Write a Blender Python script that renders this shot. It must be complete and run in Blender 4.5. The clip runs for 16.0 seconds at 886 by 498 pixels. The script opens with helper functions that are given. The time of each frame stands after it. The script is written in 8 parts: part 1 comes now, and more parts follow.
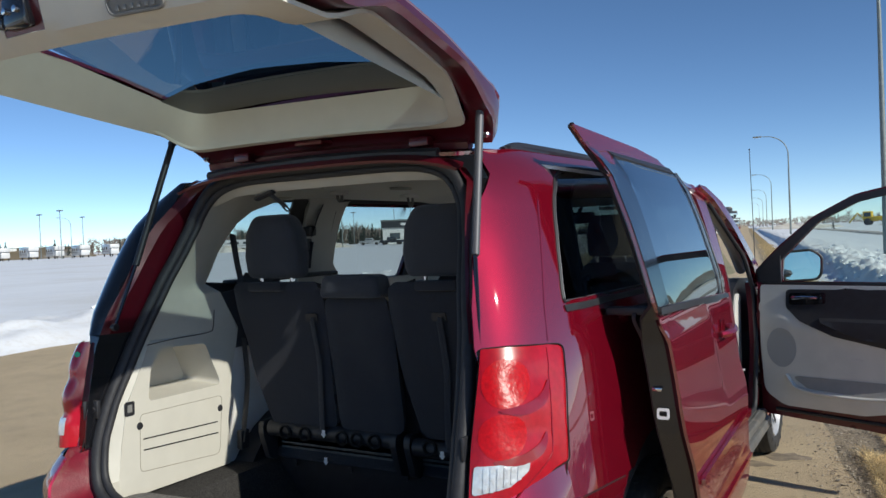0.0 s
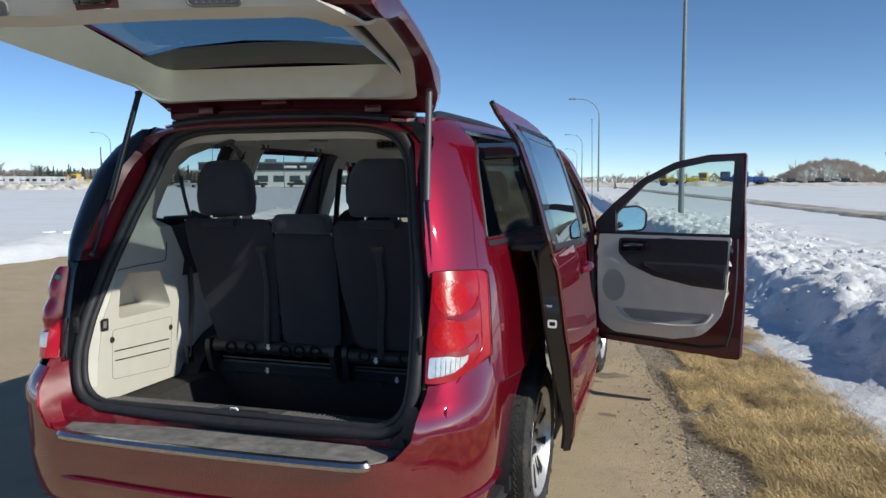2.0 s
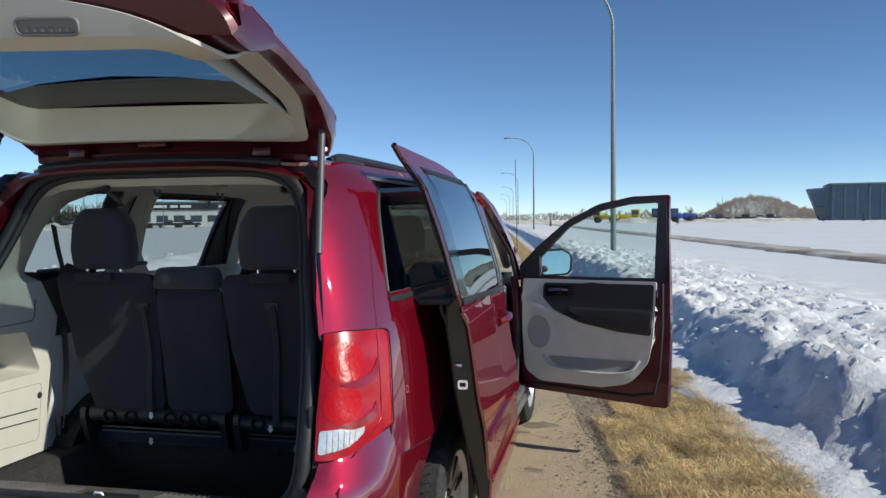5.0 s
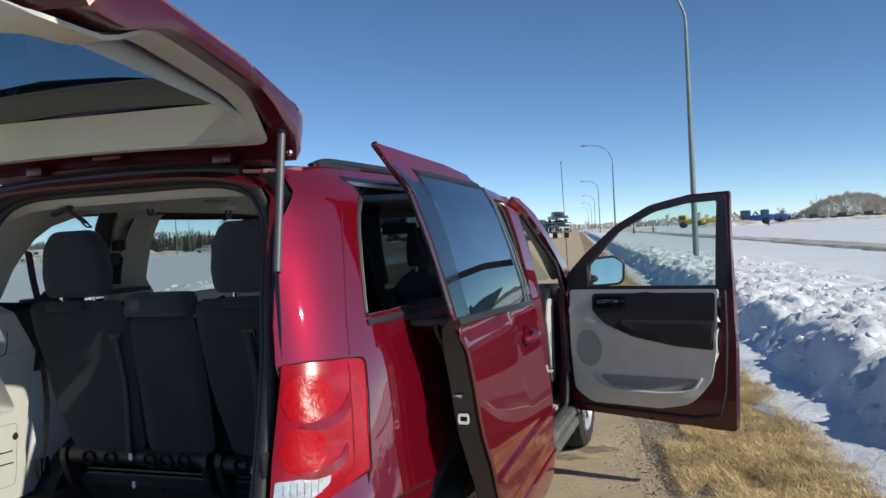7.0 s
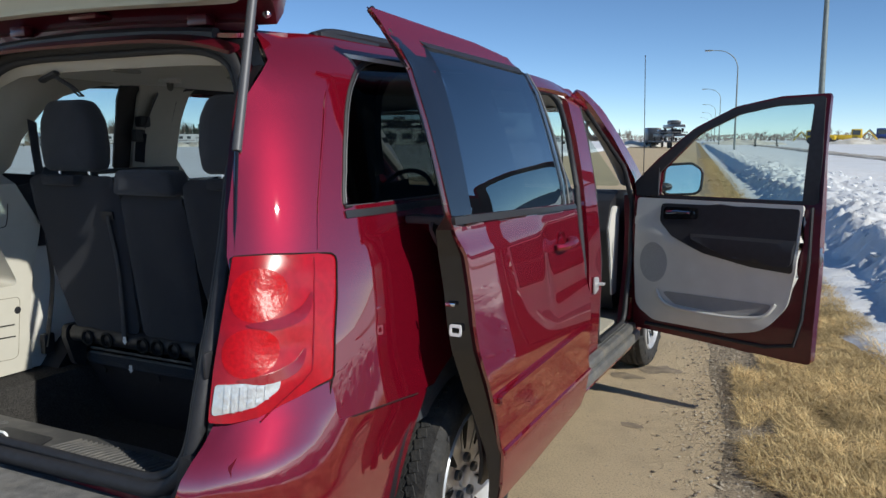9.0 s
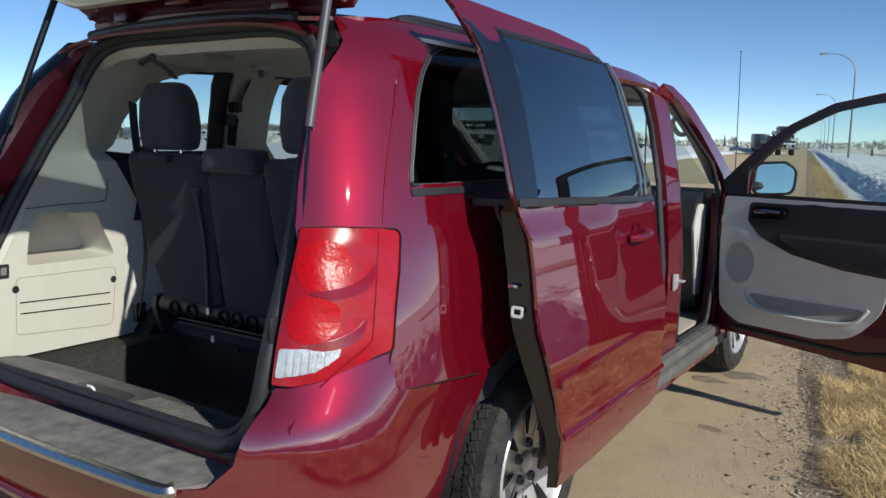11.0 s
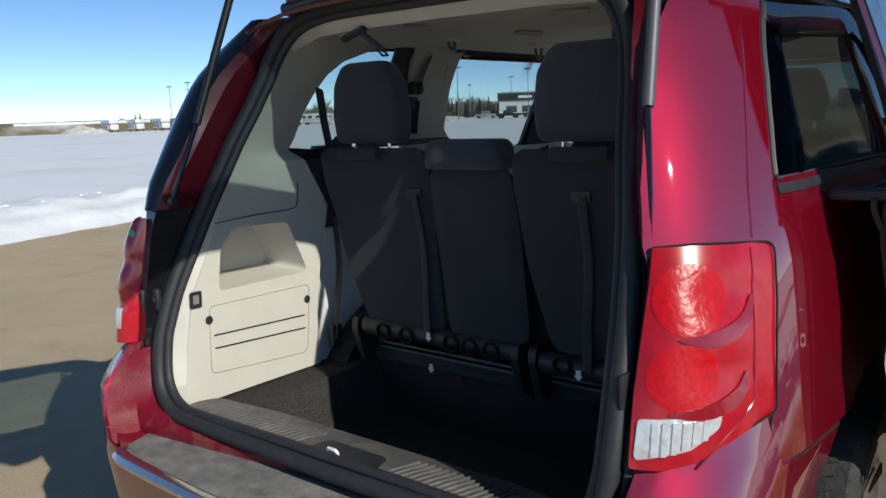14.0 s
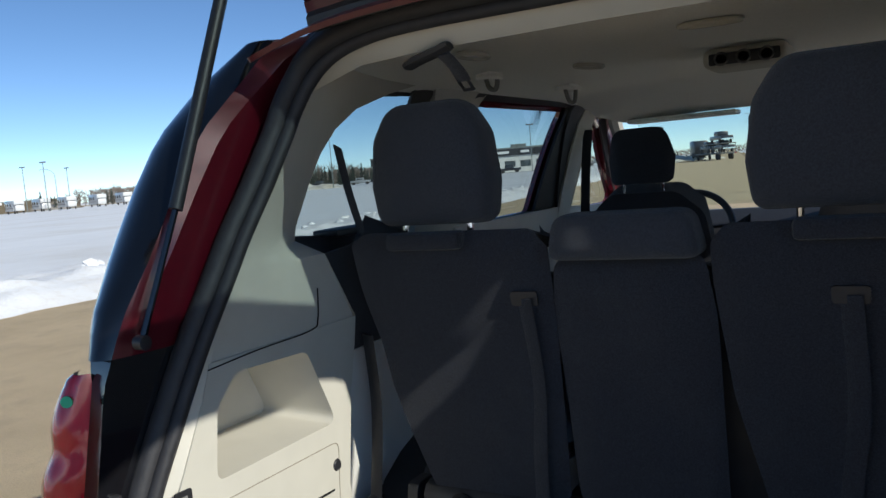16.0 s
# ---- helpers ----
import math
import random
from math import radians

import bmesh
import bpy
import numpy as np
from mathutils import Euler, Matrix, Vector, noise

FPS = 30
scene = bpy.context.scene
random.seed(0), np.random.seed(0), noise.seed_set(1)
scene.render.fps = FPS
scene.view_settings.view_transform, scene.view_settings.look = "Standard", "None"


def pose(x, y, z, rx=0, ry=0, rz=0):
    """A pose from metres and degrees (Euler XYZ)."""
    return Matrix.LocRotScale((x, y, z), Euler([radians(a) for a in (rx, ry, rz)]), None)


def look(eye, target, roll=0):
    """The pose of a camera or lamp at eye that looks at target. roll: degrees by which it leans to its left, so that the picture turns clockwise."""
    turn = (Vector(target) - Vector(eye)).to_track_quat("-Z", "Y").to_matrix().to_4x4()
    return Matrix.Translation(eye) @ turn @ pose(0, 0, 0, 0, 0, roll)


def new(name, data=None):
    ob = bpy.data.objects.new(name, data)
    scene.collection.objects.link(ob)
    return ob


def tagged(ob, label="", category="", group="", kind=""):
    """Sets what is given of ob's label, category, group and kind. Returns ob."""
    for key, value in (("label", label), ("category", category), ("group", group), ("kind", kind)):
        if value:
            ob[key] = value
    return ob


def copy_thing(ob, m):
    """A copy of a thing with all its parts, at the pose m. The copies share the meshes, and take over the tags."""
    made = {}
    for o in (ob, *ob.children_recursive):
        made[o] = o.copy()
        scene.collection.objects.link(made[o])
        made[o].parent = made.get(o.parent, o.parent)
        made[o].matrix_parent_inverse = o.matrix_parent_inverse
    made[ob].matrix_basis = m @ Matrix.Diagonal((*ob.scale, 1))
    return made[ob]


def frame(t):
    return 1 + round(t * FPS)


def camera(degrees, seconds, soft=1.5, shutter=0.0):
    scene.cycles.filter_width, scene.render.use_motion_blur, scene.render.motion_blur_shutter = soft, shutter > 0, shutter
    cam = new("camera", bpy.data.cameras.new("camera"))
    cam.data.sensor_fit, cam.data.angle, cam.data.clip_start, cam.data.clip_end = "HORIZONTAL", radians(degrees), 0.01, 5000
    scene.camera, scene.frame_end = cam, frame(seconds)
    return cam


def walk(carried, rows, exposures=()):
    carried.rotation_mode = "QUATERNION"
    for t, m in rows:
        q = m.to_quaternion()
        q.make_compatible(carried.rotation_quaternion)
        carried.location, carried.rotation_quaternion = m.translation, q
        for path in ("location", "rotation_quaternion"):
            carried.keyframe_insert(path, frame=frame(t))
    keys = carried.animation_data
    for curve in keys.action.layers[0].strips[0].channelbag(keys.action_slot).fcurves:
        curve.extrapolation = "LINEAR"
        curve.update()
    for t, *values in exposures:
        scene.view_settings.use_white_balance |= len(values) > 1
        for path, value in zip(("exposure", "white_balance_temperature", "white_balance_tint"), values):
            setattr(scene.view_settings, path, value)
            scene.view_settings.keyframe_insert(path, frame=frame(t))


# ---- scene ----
cam = camera(58.1, 16.0)
PATH = [
    (0, (1.718, -1.627, 1.526), (0.716, 0.104, 1.496), -2.4),
    (0.5, (1.587, -1.765, 1.542), (0.622, -0.013, 1.539), -3.3),
    (1, (1.462, -1.991, 1.557), (0.593, -0.19, 1.512), -3.2),
    (1.5, (1.514, -2.189, 1.574), (0.725, -0.357, 1.428), -2.6),
    (2, (1.606, -2.404, 1.543), (1.012, -0.502, 1.374), -0.2),
    (2.5, (1.554, -2.658, 1.56), (1.028, -0.731, 1.468), -0.4),
    (3, (1.496, -2.824, 1.566), (0.92, -0.911, 1.483), -0.4),
    (3.5, (1.53, -2.79, 1.559), (0.893, -0.897, 1.447), -0.7),
    (4, (1.654, -2.577, 1.565), (0.983, -0.697, 1.45), -1.0),
    (4.5, (1.699, -2.357, 1.564), (1.06, -0.465, 1.45), -1.1),
    (5, (1.666, -2.108, 1.581), (1.219, -0.16, 1.506), -0.6),
    (5.2, (1.66, -2.061, 1.584), (1.239, -0.106, 1.529), -0.8),
    (7.3, (1.863, -1.489, 1.551), (1.205, 0.399, 1.516), -3.1),
    (7.5, (1.846, -1.385, 1.55), (1.23, 0.518, 1.494), -2.5),
    (8, (1.842, -1.294, 1.515), (1.169, 0.572, 1.259), -1.8),
    (8.2, (1.871, -1.258, 1.51), (1.114, 0.574, 1.239), -1.9),
    (10.3, (2.138, -1.201, 1.477), (1.136, 0.511, 1.221), 1.0),
    (10.5, (2.129, -1.217, 1.471), (1.084, 0.467, 1.205), 0.9),
    (11, (2.115, -1.21, 1.448), (1.023, 0.444, 1.177), 1.0),
    (11.5, (2.113, -1.201, 1.471), (1.005, 0.439, 1.179), 0.9),
    (12, (2.101, -1.198, 1.467), (0.979, 0.425, 1.136), 0.9),
    (12.5, (2.038, -1.187, 1.458), (0.877, 0.402, 1.103), 0.4),
    (13, (1.809, -1.183, 1.453), (0.64, 0.405, 1.116), -0.7),
    (13.5, (1.592, -1.172, 1.486), (0.448, 0.426, 1.115), -1.1),
    (14, (1.325, -1.09, 1.472), (0.093, 0.45, 1.141), -2.1),
    (14.5, (1.04, -1.004, 1.483), (-0.27, 0.474, 1.169), -2.0),
    (15, (0.737, -0.947, 1.5), (-0.502, 0.594, 1.197), -1.7),
    (15.5, (0.581, -0.872, 1.483), (-0.522, 0.771, 1.19), -2.9),
    (16, (0.423, -0.688, 1.496), (-0.562, 1.042, 1.307), -4.7),
]
walk(cam, [(t, look(eye, target, roll)) for t, eye, target, roll in PATH], exposures=[(0, 0.36, 6420, 6), (14.8, 0.37, 6420, 6), (16, 0.47, 6420, 6)])

# ---- world and sun ----
SUN_DIR = Vector((1.65, -0.42, 1.055)).normalized()
world = bpy.data.worlds.new("sky")
scene.world = world
world.use_nodes = True
wn = world.node_tree.nodes
sky = wn.new("ShaderNodeTexSky")
sky.sky_type = "NISHITA"
sky.sun_disc = False
sky.sun_elevation = math.asin(SUN_DIR.z)
sky.sun_rotation = math.atan2(SUN_DIR.x, SUN_DIR.y)
sky.altitude = 2600.0
sky.air_density, sky.dust_density, sky.ozone_density = 0.62, 0.0, 1.2
wn["Background"].inputs[1].default_value = 0.105
deep = wn.new("ShaderNodeHueSaturation")
deep.inputs["Saturation"].default_value = 1.12
world.node_tree.links.new(sky.outputs[0], deep.inputs["Color"])
world.node_tree.links.new(deep.outputs[0], wn["Background"].inputs[0])
sun = new("sun", bpy.data.lights.new("sun", "SUN"))
sun.data.energy, sun.data.angle, sun.data.color = 3.45, radians(0.53), (1.0, 0.95, 0.86)
sun.matrix_world = look(SUN_DIR * 50, (0, 0, 0))


# ---- materials ----
def material(name, col, rough=0.5, metal=0.0, grain=0.0, scale=20.0, bump=0.0, bump_scale=80.0, coat=0.0, spec=0.5, sheen=0.0, dirt=None, dirt_amount=0.5, dirt_scale=3.0):
    """A Principled surface with two scales of variation and fine relief."""
    m = bpy.data.materials.new(name)
    m.use_nodes = True
    nt = m.node_tree
    n, link = nt.nodes, nt.links.new
    b = n["Principled BSDF"]
    b.inputs["Base Color"].default_value = (*col, 1)
    b.inputs["Roughness"].default_value = rough
    b.inputs["Metallic"].default_value = metal
    b.inputs["Coat Weight"].default_value = coat
    b.inputs["Coat Roughness"].default_value = 0.03
    b.inputs["Specular IOR Level"].default_value = spec
    b.inputs["Sheen Weight"].default_value = sheen
    co = n.new("ShaderNodeNewGeometry").outputs["Position"]
    colour = None
    if grain:
        t = n.new("ShaderNodeTexNoise")
        t.inputs["Scale"].default_value = scale
        t.inputs["Detail"].default_value = 6
        link(co, t.inputs["Vector"])
        r = n.new("ShaderNodeMapRange")
        r.inputs["From Min"].default_value, r.inputs["From Max"].default_value = 0.3, 0.7
        r.inputs["To Min"].default_value, r.inputs["To Max"].default_value = 1 - grain, 1 + grain
        link(t.outputs["Fac"], r.inputs["Value"])
        h = n.new("ShaderNodeHueSaturation")
        h.inputs["Color"].default_value = (*col, 1)
        link(r.outputs[0], h.inputs["Value"])
        colour = h.outputs[0]
    if dirt:
        t = n.new("ShaderNodeTexNoise")
        t.inputs["Scale"].default_value = dirt_scale
        t.inputs["Detail"].default_value = 8
        t.inputs["Roughness"].default_value = 0.65
        link(co, t.inputs["Vector"])
        r = n.new("ShaderNodeMapRange")
        r.inputs["From Min"].default_value, r.inputs["From Max"].default_value = 0.5, 0.72
        r.inputs["To Max"].default_value = dirt_amount
        link(t.outputs["Fac"], r.inputs["Value"])
        mx = n.new("ShaderNodeMix")
        mx.data_type = "RGBA"
        mx.inputs["A"].default_value = (*col, 1)
        mx.inputs["B"].default_value = (*dirt, 1)
        link(r.outputs[0], mx.inputs["Factor"])
        if colour:
            link(colour, mx.inputs["A"])
        colour = mx.outputs["Result"]
    if colour:
        link(colour, b.inputs["Base Color"])
    if bump:
        t = n.new("ShaderNodeTexNoise")
        t.inputs["Scale"].default_value = bump_scale
        t.inputs["Detail"].default_value = 5
        link(co, t.inputs["Vector"])
        bp = n.new("ShaderNodeBump")
        bp.inputs["Strength"].default_value = bump
        bp.inputs["Distance"].default_value = 0.01
        link(t.outputs["Fac"], bp.inputs["Height"])
        link(bp.outputs[0], b.inputs["Normal"])
    return m


def glass(name, tint, gloss_rough=0.0, shine=0.075):
    """Thin sheet glass: what passes is tinted, what mirrors follows Fresnel."""
    m = bpy.data.materials.new(name)
    m.use_nodes = True
    nt = m.node_tree
    n, link = nt.nodes, nt.links.new
    n.remove(n["Principled BSDF"])
    tr, gl, lw, mix = n.new("ShaderNodeBsdfTransparent"), n.new("ShaderNodeBsdfGlossy"), n.new("ShaderNodeLayerWeight"), n.new("ShaderNodeMixShader")
    tr.inputs[0].default_value = (*tint, 1)
    gl.inputs["Roughness"].default_value = gloss_rough
    lw.inputs[0].default_value = 0.5
    pw, ml = n.new("ShaderNodeMath"), n.new("ShaderNodeMath")
    pw.operation, pw.inputs[1].default_value = "POWER", 4.0
    ml.operation, ml.inputs[1].default_value, ml.inputs[2].default_value = "MULTIPLY_ADD", 0.92, shine
    link(lw.outputs["Facing"], pw.inputs[0])
    link(pw.outputs[0], ml.inputs[0])
    link(ml.outputs[0], mix.inputs[0])
    link(tr.outputs[0], mix.inputs[1])
    link(gl.outputs[0], mix.inputs[2])
    link(mix.outputs[0], n["Material Output"].inputs[0])
    return m


PAINT = material("cherry_paint", (0.180, 0.0032, 0.0140), 0.42, 0.33, coat=1.0, grain=0.04, scale=900, spec=0.0, dirt=(0.22, 0.06, 0.06), dirt_amount=0.03, dirt_scale=2.2)
PAINT.node_tree.nodes["Principled BSDF"].inputs["Coat IOR"].default_value = 2.4
PAINT.node_tree.nodes["Principled BSDF"].inputs["Coat Roughness"].default_value = 0.015
# inner red, base lowered so that it holds the shade of the inner faces
PAINT_IN = material("shaded_maroon_paint", (0.085, 0.003, 0.010), 0.35, 0.2, coat=0.6, grain=0.08, scale=60)
BEIGE = material("stone_plastic", (0.56, 0.535, 0.47), 0.55, grain=0.03, scale=14, bump=0.06, bump_scale=500)
LINER = material("headliner_felt", (0.90, 0.885, 0.84), 0.9, grain=0.05, scale=200, bump=0.15, bump_scale=400, spec=0.2)
GREY_TRIM = material("grey_door_plastic", (0.64, 0.62, 0.585), 0.55, grain=0.04, scale=10, bump=0.06, bump_scale=500)
BLACK = material("black_plastic", (0.022, 0.022, 0.026), 0.45, grain=0.15, scale=30, bump=0.08, bump_scale=300)
RUBBER = material("black_rubber", (0.024, 0.024, 0.028), 0.6, grain=0.2, scale=40, bump=0.1, bump_scale=120)
GLOSS_BLACK = material("gloss_black", (0.008, 0.008, 0.01), 0.12, grain=0.1, scale=20, coat=0.5)
FABRIC = material("charcoal_cloth", (0.036, 0.038, 0.047), 0.95, grain=0.3, scale=350, bump=0.4, bump_scale=600, spec=0.15, sheen=0.15, dirt=(0.12, 0.12, 0.12), dirt_amount=0.10, dirt_scale=5)
HEADREST = material("slate_cloth", (0.052, 0.056, 0.068), 0.95, grain=0.2, scale=300, bump=0.4, bump_scale=700, spec=0.15, sheen=0.2)
CARPET = material("charcoal_carpet", (0.046, 0.044, 0.043), 1.0, grain=0.6, scale=250, bump=0.8, bump_scale=250, spec=0.1, dirt=(0.14, 0.13, 0.12), dirt_amount=0.22, dirt_scale=60)
PAD = material("worn_bumper_pad", (0.17, 0.165, 0.16), 0.7, grain=0.3, scale=25, bump=0.3, bump_scale=150, dirt=(0.36, 0.33, 0.29), dirt_amount=0.55, dirt_scale=9)
SCUFF = material("sill_plastic", (0.085, 0.083, 0.082), 0.5, grain=0.12, scale=20, dirt=(0.3, 0.27, 0.23), dirt_amount=0.3, dirt_scale=16)
STEEL = material("brushed_steel", (0.55, 0.55, 0.56), 0.28, 1.0, grain=0.1, scale=60)
CHROME = material("chrome", (0.75, 0.75, 0.76), 0.1, 1.0)
ALLOY = material("silver_wheel_paint", (0.60, 0.60, 0.61), 0.35, 0.45, grain=0.08, scale=30, dirt=(0.22, 0.19, 0.15), dirt_amount=0.35, dirt_scale=7)
TYRE = material("tyre_rubber", (0.030, 0.029, 0.029), 0.8, grain=0.3, scale=30, bump=0.4, bump_scale=90, dirt=(0.20, 0.17, 0.13), dirt_amount=0.25, dirt_scale=12)
STRUT_GREY = material("strut_metal", (0.10, 0.10, 0.11), 0.5, 0.3, grain=0.05, scale=40)
WHITE = material("white_plastic", (0.8, 0.8, 0.8), 0.4)
RED_LENS_DEEP = material("red_reflector", (0.44, 0.002, 0.006), 0.30, 0.0, coat=0.0, spec=0.3, grain=0.22, scale=110, bump=0.17, bump_scale=65)
DARK_LENS = material("dark_red_lens", (0.24, 0.001, 0.004), 0.15, 0.0, coat=1.0, grain=0.1, scale=60)
LENS_SIDE = material("crimson_lens", (0.48, 0.006, 0.022), 0.12, 0.1, coat=1.0, grain=0.06, scale=40)
RED_LENS = material("red_lens", (0.37, 0.002, 0.008), 0.24, 0.0, coat=0.35, grain=0.14, scale=55)
CLEAR_LENS = material("reversing_reflector", (0.80, 0.80, 0.80), 0.22, 0.55, grain=0.12, scale=60, bump=0.18, bump_scale=70, coat=1.0)
GREEN_DOT = material("green_sticker", (0.03, 0.45, 0.25), 0.5)
TINT = glass("privacy_glass", (0.50, 0.57, 0.565), 0.0, 0.05)
REAR_TINT = glass("rear_privacy_glass", (0.28, 0.36, 0.37), 0.0, 0.05)
DARK_TINT = glass("dark_privacy_glass", (0.075, 0.088, 0.088), 0.0, 0.04)
DOOR_TINT = glass("door_privacy_glass", (0.06, 0.07, 0.08), 0.0, 0.36)
SHADE = glass("shade_band_glass", (0.025, 0.025, 0.028), 0.0, 0.01)
CUP_GREY = material("grey_cup_plastic", (0.20, 0.195, 0.185), 0.6, grain=0.05, scale=30)
CLEAR = glass("clear_green_glass", (0.75, 0.85, 0.81))
MIRROR = material("mirror_glass", (0.85, 0.87, 0.88), 0.02, 1.0)
GREY_PAINT = material("grey_cladding", (0.12, 0.12, 0.12), 0.5, grain=0.2, scale=12, dirt=(0.3, 0.26, 0.2), dirt_amount=0.5, dirt_scale=10)
BELT = material("belt_moulding", (0.028, 0.028, 0.032), 0.4, grain=0.1, scale=20)
DUSTY_RED = material("dusty_red_paint", (0.17, 0.006, 0.017), 0.38, 0.0, grain=0.12, scale=25, spec=0.4, dirt=(0.22, 0.14, 0.11), dirt_amount=0.6, dirt_scale=11, bump=0.08, bump_scale=200)
# near-black red: shade on the sliding door's edge is put into the colour
EDGE_SHADE = material("shaded_maroon_edge", (0.022, 0.0012, 0.0035), 0.6, 0.0, spec=0.15, grain=0.1, scale=40)
SEAM = material("panel_gap", (0.006, 0.006, 0.006), 0.9)


# ---- mesh helpers ----
from mathutils import geometry


def finish(name, bm, mat, angle=38.0):
    me = bpy.data.meshes.new(name)
    bm.normal_update()
    bm.to_mesh(me)
    bm.free()
    for p in me.polygons:
        p.use_smooth = True
    me.set_sharp_from_angle(angle=radians(angle))
    me.materials.append(mat)
    return me


def part(name, bm, mat, parent=None, label="", angle=38.0):
    """One mesh object, under a thing or a part if parent is given."""
    ob = new(name, finish(name, bm, mat, angle))
    if parent is not None:
        ob.parent = parent
        ob.matrix_parent_inverse = parent.matrix_world.inverted()
    if label:
        ob["label"] = label
    return ob


def thing(name, label, category, group="", at=(0, 0, 0)):
    ob = new(name)
    ob.location = at
    ob.matrix_world = Matrix.Translation(at)
    return tagged(ob, label, category, group)


def merge(*bms):
    """The first bmesh with the others joined to it."""
    out = bms[0]
    for b in bms[1:]:
        me = bpy.data.meshes.new("tmp")
        b.to_mesh(me)
        b.free()
        out.from_mesh(me)
        bpy.data.meshes.remove(me)
    return out


def rounded(pts, r=0.0, n=5):
    """A closed outline with rounded corners; a point may carry its own radius as third number."""
    out = []
    k = len(pts)
    for i in range(k):
        p = Vector(pts[i][:2])
        rr = pts[i][2] if len(pts[i]) > 2 else r
        a, b = Vector(pts[i - 1][:2]) - p, Vector(pts[(i + 1) % k][:2]) - p
        if rr <= 0 or a.length < 1e-6 or b.length < 1e-6:
            out.append(p)
            continue
        half = a.angle(b) / 2
        if half > 1.55:
            out.append(p)
            continue
        d = min(rr / math.tan(half), 0.49 * a.length, 0.49 * b.length)
        p0, p1 = p + a.normalized() * d, p + b.normalized() * d
        for j in range(n + 1):
            t = j / n
            out.append((1 - t) ** 2 * p0 + 2 * t * (1 - t) * p + t * t * p1)
    return out


def smooth(pts, n=6, closed=False):
    """Catmull-Rom through points."""
    P = [Vector(p) for p in pts]
    k = len(P)
    out = []
    for i in range(k if closed else k - 1):
        p0 = P[i - 1] if (closed or i) else P[0] * 2 - P[1]
        p1, p2 = P[i], P[(i + 1) % k]
        p3 = P[(i + 2) % k] if (closed or i + 2 < k) else p2 * 2 - p1
        for j in range(n):
            t = j / n
            out.append(0.5 * (2 * p1 + (p2 - p0) * t + (2 * p0 - 5 * p1 + 4 * p2 - p3) * t * t + (3 * p1 - p0 - 3 * p2 + p3) * t ** 3))
    if not closed:
        out.append(P[-1])
    return out


def inside(p, poly):
    x, y = p
    hit = False
    j = len(poly) - 1
    for i in range(len(poly)):
        xi, yi = poly[i][0], poly[i][1]
        xj, yj = poly[j][0], poly[j][1]
        if (yi > y) != (yj > y) and x < (xj - xi) * (y - yi) / (yj - yi) + xi:
            hit = not hit
        j = i
    return hit


def sheet(outline, fn, out, thick=0.0, holes=(), step=0.06):
    """A curved plate: the 2D outline less its holes, meshed and laid on the surface fn(u, v), facing out, with thickness behind."""
    loops = []
    for loop in (outline, *holes):
        dense = []
        for i in range(len(loop)):
            a, b = Vector(loop[i][:2]), Vector(loop[(i + 1) % len(loop)][:2])
            m = max(1, math.ceil((b - a).length / step))
            dense += [a.lerp(b, j / m) for j in range(m) if (b - a).length > 1e-7]
        loops.append(dense)
    verts, edges = [], []
    for loop in loops:
        base = len(verts)
        verts += loop
        edges += [(base + i, base + (i + 1) % len(loop)) for i in range(len(loop))]
    lo = [min(v[i] for v in loops[0]) for i in (0, 1)]
    hi = [max(v[i] for v in loops[0]) for i in (0, 1)]
    rim = np.array([(v.x, v.y) for v in verts])
    for iu in range(1, math.ceil((hi[0] - lo[0]) / step)):
        for iv in range(1, math.ceil((hi[1] - lo[1]) / step)):
            p = (lo[0] + iu * step, lo[1] + iv * step)
            if ((rim - p) ** 2).sum(1).min() > (0.4 * step) ** 2 and inside(p, loops[0]) and not any(inside(p, h) for h in loops[1:]):
                verts.append(Vector(p))
    vs, _, fs, *_ = geometry.delaunay_2d_cdt(verts, edges, [], 0, 1e-6)
    bm = bmesh.new()
    top = [bm.verts.new(fn(v.x, v.y)) for v in vs]
    for f in fs:
        c = sum((vs[i] for i in f), Vector((0, 0))) / len(f)
        if inside(c, loops[0]) and not any(inside(c, h) for h in loops[1:]):
            try:
                bm.faces.new([top[i] for i in f])
            except ValueError:
                pass
    bmesh.ops.delete(bm, geom=[v for v in bm.verts if not v.link_faces], context="VERTS")
    bm.normal_update()
    out = Vector(out)
    if sum(f.normal.dot(out) * f.calc_area() for f in bm.faces) < 0:
        bmesh.ops.reverse_faces(bm, faces=bm.faces[:])
        bm.normal_update()
    if thick:
        front = bm.faces[:]
        border = [e for e in bm.edges if e.is_boundary]
        orient = {}
        for e in border:
            f = e.link_faces[0]
            vl = list(f.verts)
            i = vl.index(e.verts[0])
            orient[e] = (e.verts[0], e.verts[1]) if vl[(i + 1) % len(vl)] == e.verts[1] else (e.verts[1], e.verts[0])
        back = {v: bm.verts.new(v.co - v.normal * thick) for v in bm.verts[:]}
        for f in front:
            bm.faces.new([back[v] for v in reversed(f.verts)])
        for a, b in orient.values():
            bm.faces.new((b, a, back[a], back[b]))
    return bm


def rbox(lo, hi, bev=0.01, seg=2, m=None):
    """A box with rounded edges."""
    bm = bmesh.new()
    bmesh.ops.create_cube(bm, size=1)
    for v in bm.verts:
        v.co = Vector([(l + h) / 2 + c * (h - l) for c, l, h in zip(v.co, lo, hi)])
    if bev:
        bmesh.ops.bevel(bm, geom=bm.edges[:], offset=bev, segments=seg, affect="EDGES", profile=0.5, clamp_overlap=True)
    if m is not None:
        bmesh.ops.transform(bm, matrix=m, verts=bm.verts[:])
    return bm


